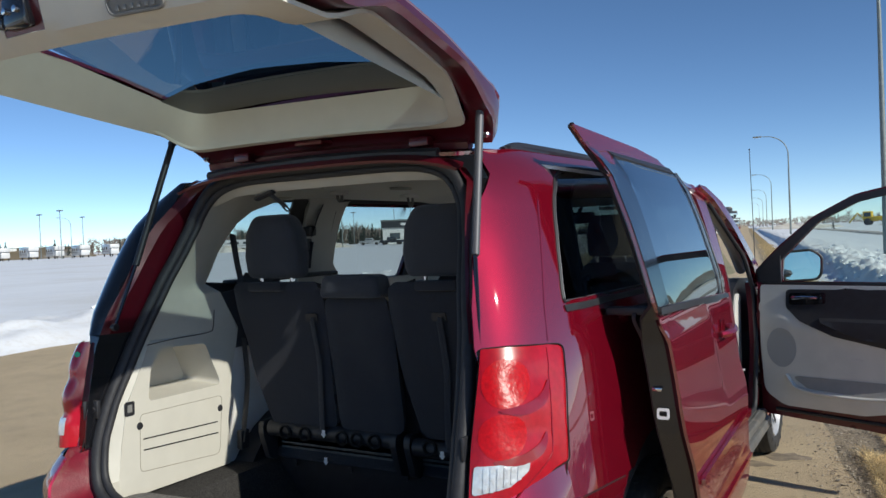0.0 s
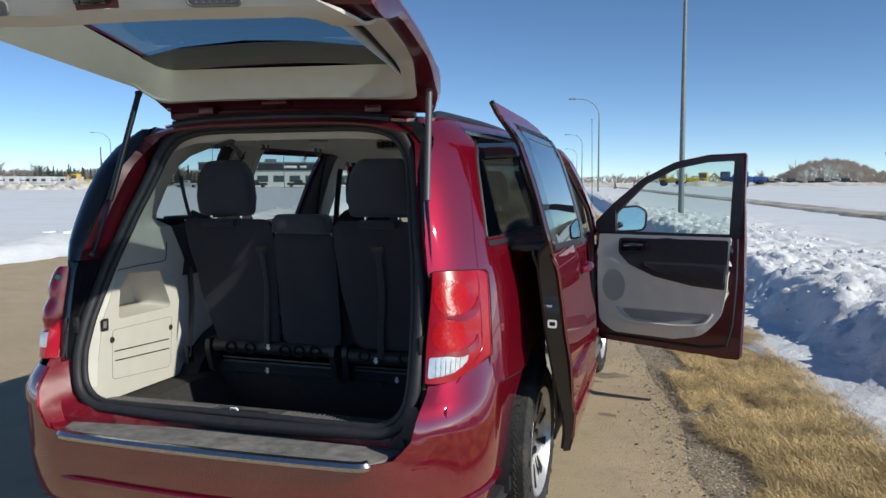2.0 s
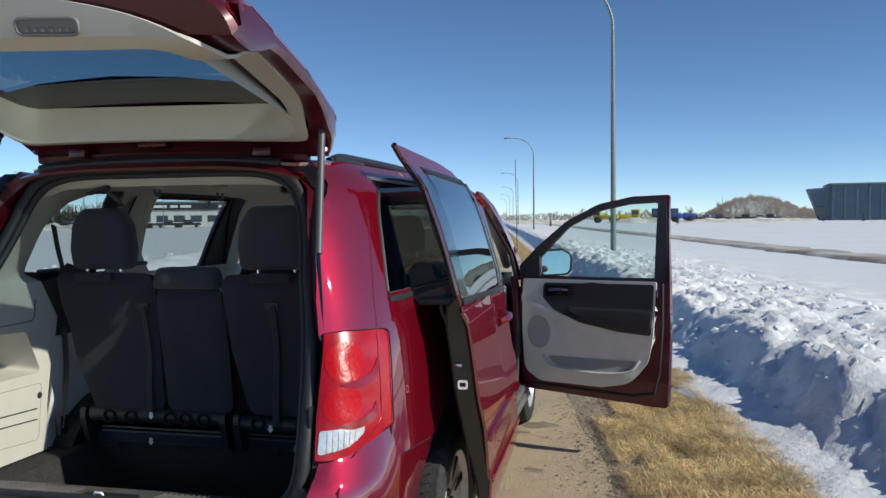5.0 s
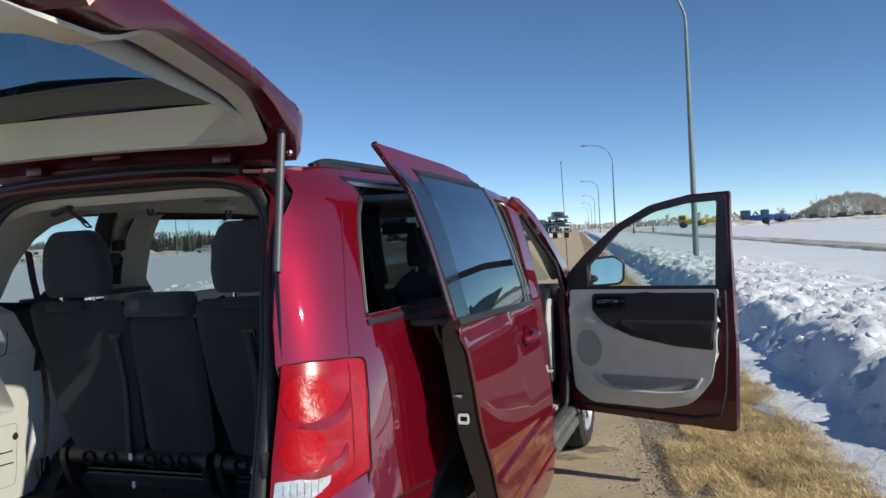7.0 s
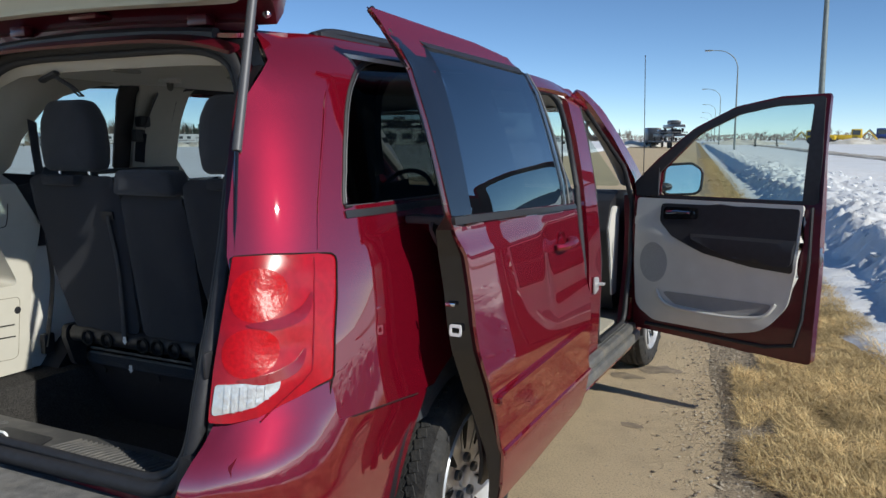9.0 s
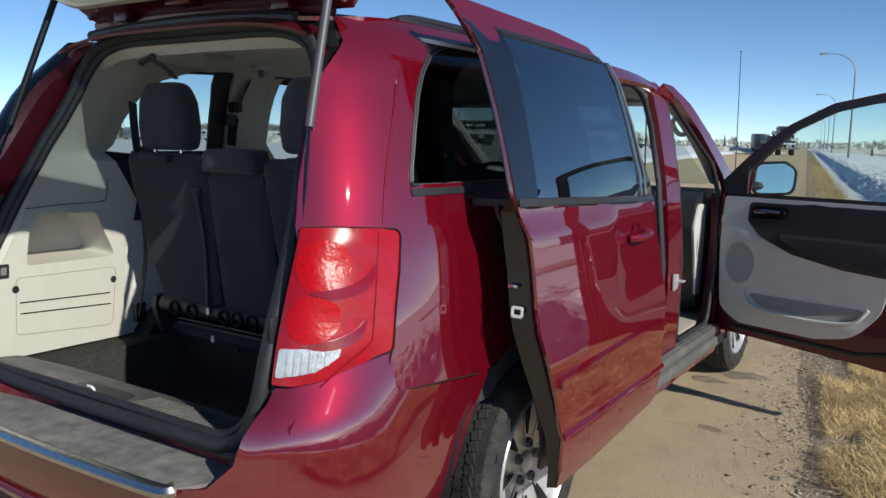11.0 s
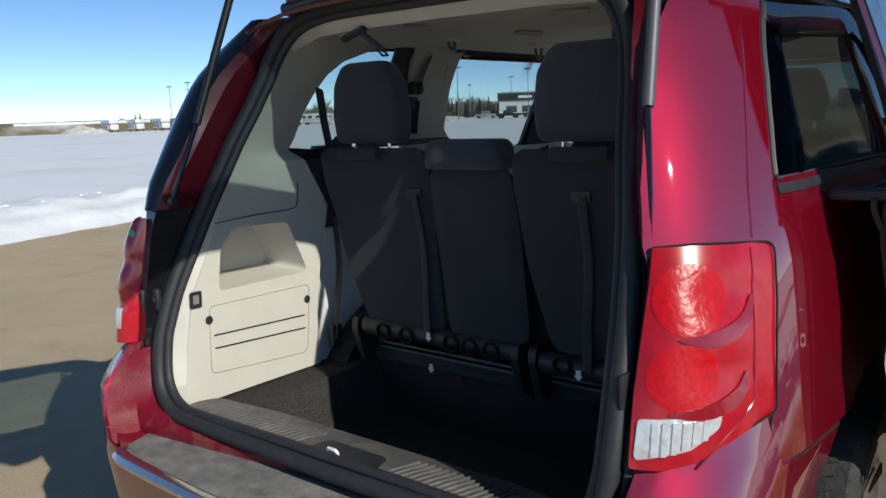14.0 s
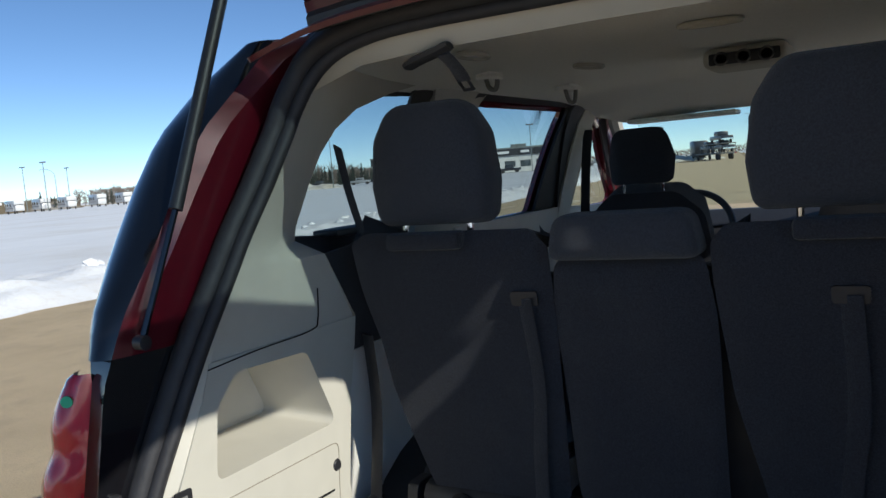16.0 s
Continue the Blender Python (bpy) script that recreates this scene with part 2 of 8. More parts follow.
def tube(points, r, seg=8, closed=False, squash=1.0):
    """A round bar along points; r may be a list."""
    P = [Vector(p) for p in points]
    k = len(P)
    bm = bmesh.new()
    rings = []
    up = Vector((0.13, 0.27, 0.95))
    for i in range(k):
        d = (P[(i + 1) % k] - P[i - 1]) if closed else (P[min(i + 1, k - 1)] - P[max(i - 1, 0)])
        d.normalize()
        a = d.cross(up)
        if a.length < 0.05:
            a = d.cross(Vector((1, 0, 0)))
        a.normalize()
        b = a.cross(d)
        up = b
        rr = r[i] if isinstance(r, (list, tuple)) else r
        rings.append([bm.verts.new(P[i] + a * rr * math.cos(t) + b * rr * squash * math.sin(t)) for t in (2 * math.pi * j / seg for j in range(seg))])
    for i in range(k if closed else k - 1):
        A, B = rings[i], rings[(i + 1) % k]
        for j in range(seg):
            bm.faces.new((A[j], A[(j + 1) % seg], B[(j + 1) % seg], B[j]))
    if not closed:
        bm.faces.new(list(reversed(rings[0])))
        bm.faces.new(rings[-1])
    bmesh.ops.recalc_face_normals(bm, faces=bm.faces[:])
    return bm


def lathe(profile, m, seg=32):
    """A turned form about local z; profile of (radius, height)."""
    bm = bmesh.new()
    rings = []
    for r, h in profile:
        if r < 1e-5:
            rings.append([bm.verts.new((0, 0, h))])
        else:
            rings.append([bm.verts.new((r * math.cos(2 * math.pi * j / seg), r * math.sin(2 * math.pi * j / seg), h)) for j in range(seg)])
    for A, B in zip(rings, rings[1:]):
        for j in range(seg):
            q = [A[j % len(A)], A[(j + 1) % len(A)], B[(j + 1) % len(B)], B[j % len(B)]]
            q = [v for i, v in enumerate(q) if v not in q[:i]]
            if len(q) > 2:
                bm.faces.new(q)
    bmesh.ops.recalc_face_normals(bm, faces=bm.faces[:])
    bmesh.ops.transform(bm, matrix=m, verts=bm.verts[:])
    return bm


def mirrored(bm):
    out = bm.copy()
    for v in out.verts:
        v.co.x = -v.co.x
    bmesh.ops.reverse_faces(out, faces=out.faces[:])
    return out


def loft(rows, thick=0.0):
    """A skin through rows of points with equal counts."""
    bm = bmesh.new()
    V = [[bm.verts.new(p) for p in row] for row in rows]
    for A, B in zip(V, V[1:]):
        for j in range(len(A) - 1):
            bm.faces.new((A[j], A[j + 1], B[j + 1], B[j]))
    return bm
# ---- the minivan: shape of its skin ----
WZ = (0.22, 0.45, 0.80, 1.00, 1.20, 1.30, 1.40, 1.55, 1.70, 1.78, 1.83)
WX = (0.95, 1.00, 1.01, 1.00, 0.975, 0.955, 0.93, 0.885, 0.83, 0.775, 0.70)
RZ = (0.80, 0.905, 1.25, 1.55, 1.70, 1.78, 1.83)
RY = (0.03, 0.055, 0.144, 0.222, 0.262, 0.295, 0.34)
CORNER_A, CORNER_B = 0.35, 0.50
TAPER = 0.045  # how far the right-hand flank draws in towards the rear


def half_width(z):
    return float(np.interp(z, WZ, WX))


def ramp(v, a, b):
    t = max(0.0, min(1.0, (v - a) / (b - a)))
    return t * t * (3 - 2 * t)


def rear_y(z):
    return float(np.interp(z, RZ, RY))


def on_skin(s, z, off=0.0):
    """The right-hand skin: s runs round the rear corner (0 to 0.6) and then forward along the side."""
    w, y0 = half_width(z), rear_y(z)
    a = CORNER_A - TAPER
    if s < 0.6:
        t = s / 0.6 * math.pi / 2
        p = Vector((w - CORNER_A + (a + off) * math.sin(t), y0 + CORNER_B - (CORNER_B + off) * math.cos(t), z))
    else:
        p = Vector((w + off, y0 + CORNER_B + s - 0.6, z))
        p.x -= TAPER * (1 - ramp(p.y, 0.7, 1.75))
    if p.y > 3.6:
        p.x -= 0.09 * (p.y - 3.6) ** 2
    return p


def s_of_y(y, z):
    c = (rear_y(z) + CORNER_B - y) / CORNER_B
    if c <= 0:
        return 0.6 + y - rear_y(z) - CORNER_B
    return 0.6 * math.acos(min(1, c)) / (math.pi / 2)


def s_of_x(x, z):
    return 0.6 * math.asin(max(0, min(1, (x - half_width(z) + CORNER_A) / (CORNER_A - TAPER)))) / (math.pi / 2)


def side(y, z):
    return (s_of_y(y, z), z)


def arc(cy, cz, r, a0, a1, n=14):
    return [(cy + r * math.cos(radians(a0 + (a1 - a0) * i / n)), cz + r * math.sin(radians(a0 + (a1 - a0) * i / n))) for i in range(n + 1)]


def rear_left(bm, back=0.05):
    """The left twin of a rear corner piece; the corner sits a little further back on that side."""
    out = mirrored(bm)
    for v in out.verts:
        k = max(0.0, min(1.0, 1.0 - v.co.y / 0.9))
        v.co.y -= back * k * max(0.0, min(1.0, (1.55 - v.co.z) / 0.25))
    return out


van = thing("minivan", "cherry red minivan with tailgate, sliding door and front door open", "minivan")

# edge of the tailgate opening: half outline (x, z) from the middle of the roof to the middle of the sill
OPEN = [(0.0, 1.808), (0.30, 1.805), (0.44, 1.790), (0.525, 1.752), (0.575, 1.68), (0.600, 1.60), (0.625, 1.50), (0.652, 1.38), (0.680, 1.26), (0.702, 1.12), (0.716, 0.98), (0.716, 0.84), (0.690, 0.75), (0.62, 0.70), (0.50, 0.69), (0.0, 0.685)]


def open_y(z):
    return float(np.interp(z, (0.68, 0.90, 1.02, 1.12, 1.22, 1.32, 1.43, 1.53, 1.63, 1.73, 1.81), (0.035, 0.08, 0.125, 0.175, 0.222, 0.272, 0.325, 0.385, 0.435, 0.465, 0.48)))


def open_loop(grow=0.0, back=0.0, n=5):
    half = smooth([(x, z, 0) for x, z in OPEN], n)
    pts = []
    c = Vector((0, 1.22))
    for p in half:
        d = (Vector((p.x, p.y)) - c)
        d = d * (1 + grow / max(d.length, 0.1))
        q = c + d
        pts.append(Vector((max(q.x, 0), open_y(q.y) + back, q.y)))
    return pts + [Vector((-p.x, p.y, p.z)) for p in reversed(pts[1:-1])]


# quarter panels, with window and wheel openings
WHEEL_R = (1.11, 0.365)


def quarter_window(grow=0.0, rear=0.0):
    """Outline of the quarter window: a straight foot, a leaning rear edge and a wide rounded upper corner."""
    edge = smooth([(0.497, 1.352, 0), (0.510, 1.395, 0), (0.534, 1.445, 0), (0.570, 1.52, 0), (0.620, 1.605, 0), (0.685, 1.682, 0), (0.765, 1.730, 0), (0.90, 1.762, 0), (1.15, 1.770, 0)], 5)
    pts = [(p.x, p.y) for p in edge] + [(1.56, 1.772), (1.56, 1.352)]
    c = Vector((1.03, 1.55))
    out = []
    for p in pts:
        d = Vector(p) - c
        q = c + d * (1 + grow / d.length)
        out.append(Vector(side(q.x + rear * ramp(1.56 - q.x, 0.0, 1.0), q.y)))
    return out


def quarter_outline():
    col = [(s_of_x(x, z), z) for x, z in ((0.585, 1.825), (0.640, 1.785), (0.679, 1.736), (0.682, 1.641), (0.697, 1.494), (0.715, 1.353), (0.733, 1.252))] if TAPER else [(s_of_x(x, z), z) for x, z in ((0.655, 1.815), (0.70, 1.765), (0.735, 1.69), (0.748, 1.5), (0.762, 1.252))]
    lamp = [(s_of_x(0.775, 1.1), 1.1), (s_of_x(0.79, 0.96), 0.96), (s_of_x(0.91, 0.945), 0.945), side(0.335, 0.93), side(0.324, 0.845), side(0.334, 0.822), side(0.487, 0.812)] if TAPER else [(s_of_x(0.775, 1.1), 1.1), (s_of_x(0.79, 0.9), 0.9), (s_of_x(0.80, 0.80), 0.80), side(0.45, 0.80)]
    bottom = [side(0.72, 0.788)]
    wheel = [side(y, z) for y, z in arc(*WHEEL_R, 0.50, 123, 9)]
    end = [side(1.64, 0.44), side(1.66, 1.0), side(1.66, 1.825)]
    return col + lamp + bottom + wheel + end


for sgn in (1, -1):
    TAPER = 0.045 if sgn > 0 else 0.0
    QWIN = quarter_window()
    q_bm = sheet(quarter_outline(), on_skin, (1, -0.5, 0), 0.012, [QWIN], 0.05)
    g = sheet(QWIN, lambda s, z: on_skin(s, z, -0.006), (1, -0.3, 0), 0.0, step=0.06)
    tr = tube([on_skin(p[0], p[1], 0.002) for p in QWIN], 0.0022, 6, True)
    lip_b = tube([on_skin(p[0], p[1], -0.001) for p in quarter_window(0.008)], 0.006, 6, True)
    sill = sheet(rounded([side(0.486, 1.322) + (0.006,), side(0.486, 1.342) + (0.004,), side(1.56, 1.342), side(1.56, 1.322)], 0.004), lambda s, z: on_skin(s, z, 0.005), (1, 0, 0), 0.008, step=0.08)
    frit = sheet(QWIN, lambda s, z: on_skin(s, z, -0.011), (1, -0.3, 0), 0.002, [quarter_window(-0.03, 0.12 if sgn > 0 else 0.0)], 0.06)
    if sgn < 0:
        q_bm, g, tr, lip_b, sill, frit = [rear_left(b) for b in (q_bm, g, tr, lip_b, sill, frit)]
    part("quarter_panel", q_bm, PAINT, van)
    win = part("quarter_window", g, DARK_TINT if sgn > 0 else TINT, van, "dark tinted quarter window")
    part("window_trim", tr, STRUT_GREY if sgn > 0 else BLACK, win, "thin bright window edge")
    part("window_seal", lip_b, RUBBER, win)
    part("window_sill", sill, BELT, win)
    part("window_border", frit, BLACK, win)
TAPER = 0.045
# sharp fold down the rear pillar
part("pillar_crease", tube(smooth([on_skin(s_of_x(x, z), z, -0.002) for x, z in ((0.871, 1.250), (0.851, 1.351), (0.830, 1.453), (0.806, 1.559), (0.780, 1.652), (0.752, 1.735))], 5), [0.0045] * 25 + [0.001], 8), PAINT, van)

# skin of the rear bumper
BZ = (0.26, 0.36, 0.44, 0.47, 0.58, 0.63, 0.68, 0.72, 0.76, 0.79, 0.82, 0.85, 0.875, 0.94)
BY = (0.02, -0.05, -0.105, -0.11, -0.125, -0.122, -0.110, -0.095, -0.067, -0.036, -0.005, 0.020, 0.032, 0.058)
BW = (0.93, 0.965, 0.985, 0.995, 1.005, 1.01, 1.01, 1.01, 1.01, 1.012, 1.012, 1.010, 1.006, 0.990)


def on_bumper(s, z, off=0.0):
    """s: 0 at the middle, 0.6 where the corner begins, 1.2 where the side begins."""
    w, y0 = float(np.interp(z, BZ, BW)), float(np.interp(z, BZ, BY))
    draw = TAPER * 1.3
    t = max(0.0, min(1.0, (0.835 - z) / 0.08)) * max(0.0, min(1.0, (s - 0.45) / 0.2)) * max(0.0, min(1.0, (1.35 - s) / 0.4))
    off += 0.014 * t * t * (3 - 2 * t)
    k = max(0.0, min(1.0, (s - 0.50) / 0.35))
    k = k * k * (3 - 2 * k)
    y0 = y0 * (1 - k) + max(y0, -0.042) * k
    a, b = 0.36 - draw, 0.40
    w -= draw
    bow = 0.035 * (1 - (min(s, 0.6) / 0.6) ** 2)
    if s < 0.6:
        return Vector((s / 0.6 * (w - a), y0 - bow - off, z))
    if s < 1.2:
        t = (s - 0.6) / 0.6 * math.pi / 2
        return Vector((w - a + (a + off) * math.sin(t), y0 + b - (b + off) * math.cos(t), z))
    tuck = max(0.0, min(1.0, (s - 1.25) / 0.3)) * max(0.0, min(1.0, (0.76 - z) / 0.12))
    yy = y0 + b + s - 1.2
    return Vector((w + off - 0.022 * tuck + draw * ramp(yy, 0.7, 1.75), yy, z))


def bump_s(y, z):
    y0 = float(np.interp(z, BZ, BY))
    c = (y0 + 0.40 - y) / 0.40
    if c <= 0:
        return 1.2 + y - y0 - 0.40
    return 0.6 + 0.6 * math.acos(min(1, c)) / (math.pi / 2)


def bumper_shift(p):
    """The left bumper corner stands a little further out."""
    k = max(0.0, min(1.0, (p.x - 0.60) / 0.25)) * max(0.0, min(1.0, 1.0 - (p.y - 0.1) / 0.6))
    return Vector((p.x + 0.015 * k, p.y - 0.058 * k, p.z))


# recessed channel between the skin and the seal, round the tailgate opening
for sgn in (1, -1):
    rows_a, rows_m, rows_b, rows_d, rows_c = [], [], [], [], []
    for i in range(25):
        z = 0.872 + i / 24 * 0.928
        x_in = float(np.interp(z, [p[1] for p in reversed(OPEN[1:])], [p[0] for p in reversed(OPEN[1:])])) + 0.012
        if sgn > 0:
            x_out = float(np.interp(z, (0.80, 1.0, 1.252, 1.353, 1.5, 1.641, 1.736, 1.80), (0.80, 0.775, 0.735, 0.717, 0.698, 0.684, 0.680, 0.615)))
            yo = on_skin(s_of_x(x_out, z), z).y
            x_mid, ym = x_out * 0.5 + x_in * 0.5, min(yo + 0.03, open_y(z))
        else:
            x_out = float(np.interp(z, (0.80, 1.0, 1.22, 1.27, 1.323, 1.425, 1.527, 1.63, 1.73, 1.80), (0.80, 0.79, 0.775, 0.79, 0.80, 0.81, 0.81, 0.795, 0.775, 0.68)))
            yo = float(np.interp(z, (0.80, 1.0, 1.22, 1.323, 1.425, 1.527, 1.63, 1.73, 1.80), (0.04, 0.06, 0.10, 0.134, 0.197, 0.26, 0.323, 0.428, 0.47)))
            x_mid = float(np.interp(z, (0.80, 1.2, 1.323, 1.425, 1.527, 1.63, 1.73, 1.80), (0.75, 0.735, 0.712, 0.694, 0.690, 0.675, 0.650, 0.60)))
            ym = yo + 0.012
        rows_a.append(Vector((sgn * x_out, yo, z)))
        rows_m.append(Vector((sgn * x_mid, ym - (0.018 if sgn < 0 else 0.0), z)))
        rows_b.append(Vector((sgn * (x_mid * 0.66 + x_in * 0.34), ym + (0.016 if sgn < 0 else -0.008), z)))
        rows_d.append(Vector((sgn * (x_mid * 0.5 + x_in * 0.5), max(ym, open_y(z)) + 0.05, z)))
        rows_c.append(Vector((sgn * x_in, open_y(z) + 0.025, z)))
    lower = loft([[r[i] for i in range(0, 11)] for r in (rows_a, rows_m, rows_c)])
    upper = loft([[r[i] for i in range(10, 25)] for r in (rows_m, rows_b)])
    carrier = loft([[r[i] for i in range(10, 25)] for r in ((rows_d, rows_c) if sgn < 0 else (rows_b, rows_d, rows_c))])
    if sgn < 0:
        inner_b = loft([[r[i] for i in range(10, 25)] for r in (rows_b, [b_.lerp(d_, 0.5) + Vector((0.006, 0, 0)) for b_, d_ in zip(rows_b, rows_d)], rows_d)])
        bmesh.ops.recalc_face_normals(inner_b, faces=inner_b.faces[:])
        part("channel_floor", inner_b, PAINT_IN, van, "dark maroon floor of the strut channel")
    rows_g = [[a.lerp(m_, t) + Vector((0, -0.020 * math.sin(math.pi * t) ** 0.8, 0)) for a, m_ in zip(rows_a, rows_m)] for t in (0.0, 0.12, 0.3, 0.5, 0.7, 0.88, 1.0)] if sgn < 0 else [rows_a, rows_m]
    gutter = loft([[r[i] for i in range(10, 25)] for r in rows_g])
    for b in (lower, upper, gutter, carrier):
        bmesh.ops.recalc_face_normals(b, faces=b.faces[:])
    part("pillar_channel", upper, PAINT_IN, van, "maroon channel beside the tailgate seal, darkened for its shade")
    # black stands in for the shaded maroon body paint beside the seal
    part("seal_carrier", carrier, RUBBER, van, "channel side beside the seal, its shade painted black")
    part("gutter_trim", gutter, GLOSS_BLACK if sgn < 0 else BLACK, van, "black strip along the pillar edge")
    part("lamp_filler", lower, GLOSS_BLACK, van, "black filler panel beside the tail lamp")
    lip_a, lip_b, lip_c = [], [], []
    for i in range(9):
        z = 0.628 + 0.246 * i / 8
        x_in = float(np.interp(z, [p[1] for p in reversed(OPEN[1:])], [p[0] for p in reversed(OPEN[1:])])) + 0.012
        se = float(np.interp(z, (0.628, 0.645, 0.70, 0.80, 0.845), (0.66, 0.675, 0.735, 0.76, 0.775))) if sgn < 0 else 0.86
        TAPER = 0.045 if sgn > 0 else 0.0
        po = on_bumper(se, z, -0.002) if sgn > 0 else bumper_shift(on_bumper(se, z, -0.002))
        TAPER = 0.045
        lip_a.append(Vector((sgn * po.x, po.y, z)))
        lip_b.append(Vector((sgn * (0.5 * po.x + 0.5 * max(x_in, 0.69)), 0.35 * po.y + 0.65 * (open_y(z) - 0.01), z)))
        lip_c.append(Vector((sgn * x_in, open_y(z) + 0.025, z)))
    corner = loft([lip_a, lip_b, lip_c])
    bmesh.ops.recalc_face_normals(corner, faces=corner.faces[:])
    part("corner_panel", corner, DUSTY_RED, van, "red corner between bumper and seal, dusty")
    br = merge(rbox((0.722, 0.078, 0.968), (0.762, 0.095, 1.032), 0.004), rbox((0.754, 0.05, 0.968), (0.762, 0.10, 1.032), 0.003))
    hole = lathe([(0.008, 0), (0.011, 0.0), (0.011, 0.006), (0, 0.006)], pose(0.742, 0.079, 1.0, 90), 10)
    if sgn < 0:
        br, hole = mirrored(br), mirrored(hole)
    else:
        bmesh.ops.translate(br, vec=(-0.022, 0.035, 0.0), verts=br.verts[:])
        bmesh.ops.translate(hole, vec=(-0.022, 0.035, 0.0), verts=hole.verts[:])
    bp = part("latch_bracket", br, BLACK, van, "black metal bracket")
    part("bolt", hole, BLACK, bp)

# rubber seal round the opening
part("weather_seal", tube(open_loop(0.006, 0.0), 0.021, 8, True), RUBBER, van, "black rubber tailgate seal", 60)
part("seal_lip", tube(open_loop(0.034, 0.018), 0.012, 6, True), RUBBER, van, "outer lip of the rubber seal", 60)
part("seal_lip", tube(open_loop(-0.022, 0.012), 0.014, 8, True), RUBBER, van, "inner lip of the rubber seal", 60)

# roof
def roof_z(x, y):
    crown = 0.045 * (1 - (x / 0.72) ** 2)
    front = -0.16 * max(0, (y - 2.3) / 0.9) ** 2
    rear = -0.05 * max(0, (0.75 - y) / 0.4) ** 2
    return 1.822 + crown + front + rear


roof_out = rounded([(-0.50, 0.47), (0.50, 0.44), (0.555, 0.46), (0.648, 0.56), (0.655, 0.90), (0.70, 1.75), (0.70, 2.95), (0.60, 3.12), (-0.60, 3.12), (-0.70, 2.95), (-0.70, 0.75), (-0.64, 0.58)], 0.06)
part("roof", sheet(roof_out, lambda x, y: Vector((x, y, roof_z(x, y))), (0, 0, 1), 0.012, step=0.1), PAINT, van)
for sgn in (1, -1):
    pts = smooth([(sgn * 0.525, 0.86, 1.846), (sgn * 0.535, 0.95, 1.866), (sgn * 0.54, 1.15, 1.870), (sgn * 0.545, 1.8, 1.870), (sgn * 0.54, 2.35, 1.858), (sgn * 0.53, 2.55, 1.826)], 5)
    rail = part("roof_rail", tube(pts, 0.017, 8), BLACK, van, "black roof rail")
    for y in (1.04, 2.40):
        part("rail_foot", rbox((sgn * 0.535 - 0.022, y - 0.17, 1.830), (sgn * 0.535 + 0.022, y + 0.20, 1.868), 0.012), BLACK, rail)

# black tube added to hide the sky's reflection along the roof's rear edge
part("roof_gutter", tube([(x, 0.443, roof_z(x, 0.443) - 0.004) for x in (-0.49, -0.4, -0.25, 0.0, 0.25, 0.4, 0.5)], 0.019, 8), BLACK, van, "black strip added over the roof's bright edge below the tailgate hinges")

# header below the roof's rear edge, with hinges
part("rear_header", sheet(rounded([(-0.6, 0), (0.6, 0), (0.6, 0.05), (-0.6, 0.05)], 0.01), lambda a, b: Vector((a, 0.375 + b, 1.806 + 0.02 * b / 0.05 - 0.05 * (a / 0.6) ** 4)), (0, -1, 0.3), 0.01, step=0.06), PAINT_IN, van)

# rear bumper
foot = [(0, 0.28), (0, 0.635), (0.585, 0.635), (0.66, 0.645), (0.72, 0.70), (0.745, 0.80)]
round_wheel = [(bump_s(y, z), z) for y, z in arc(*WHEEL_R, 0.512, 124, 192, 8)] + [(0.6, 0.27)]
fascia = foot + [(0.765, 0.866), (0.80, 0.866), (0.864, 0.875), (0.918, 0.895), (0.988, 0.913), (bump_s(0.338, 0.928), 0.927), (bump_s(0.331, 0.84), 0.842), (bump_s(0.341, 0.823), 0.823), (bump_s(0.487, 0.81), 0.809), (bump_s(0.72, 0.785), 0.785)] + round_wheel
fascia_left = foot + [(0.76, 0.845), (0.95, 0.845), (bump_s(0.36, 0.86), 0.892), (bump_s(0.45, 0.81), 0.81), (bump_s(0.72, 0.785), 0.785)] + round_wheel
bmp = sheet(fascia, on_bumper, (0.3, -1, 0), 0.008, step=0.05)
TAPER = 0.0
bmp_l = sheet(fascia_left, on_bumper, (0.3, -1, 0), 0.008, step=0.05)
def bumper_left(bm):
    """The left half of the bumper, whose corner stands a little further out."""
    out = mirrored(bm)
    for v in out.verts:
        q = bumper_shift(Vector((-v.co.x, v.co.y, v.co.z)))
        v.co.x, v.co.y = -q.x, q.y
    return out


bumper = part("bumper", merge(bmp, bumper_left(bmp_l)), PAINT, van, "cherry red rear bumper, dusty along the top")
crease = [on_bumper(s / 20, 0.455, 0.004) for s in range(0, 27)]
TAPER = 0.045
crease = [Vector((-p.x, p.y, p.z)) for p in reversed(crease[1:])] + [on_bumper(s / 20, 0.455, 0.004) for s in range(0, 27)]
part("bumper_crease", tube(crease, 0.012, 6, squash=0.6), PAINT, bumper)
pad_out = rounded([(-0.65, -0.095), (-0.60, -0.152), (0.0, -0.172), (0.60, -0.152), (0.65, -0.095), (0.69, 0.02), (0.66, 0.055), (-0.66, 0.055), (-0.69, 0.02)], 0.02)
part("step_pad", sheet(pad_out, lambda x, y: Vector((x, y, 0.640 + 0.03 * max(0, y + 0.02) - 0.25 * max(0, -0.10 - y) ** 1.3)), (0, 0, 1), 0.02, step=0.05), PAD, bumper, "scuffed grey step pad, dusty")
edge = smooth([(-0.62, -0.128, 0.634), (-0.58, -0.151, 0.632), (-0.3, -0.166, 0.632), (0.0, -0.171, 0.632), (0.3, -0.166, 0.632), (0.58, -0.151, 0.632), (0.62, -0.128, 0.634)], 6)
part("pad_edge", tube(edge, 0.024, 8, squash=0.8), STEEL, bumper, "bright worn edge strip")
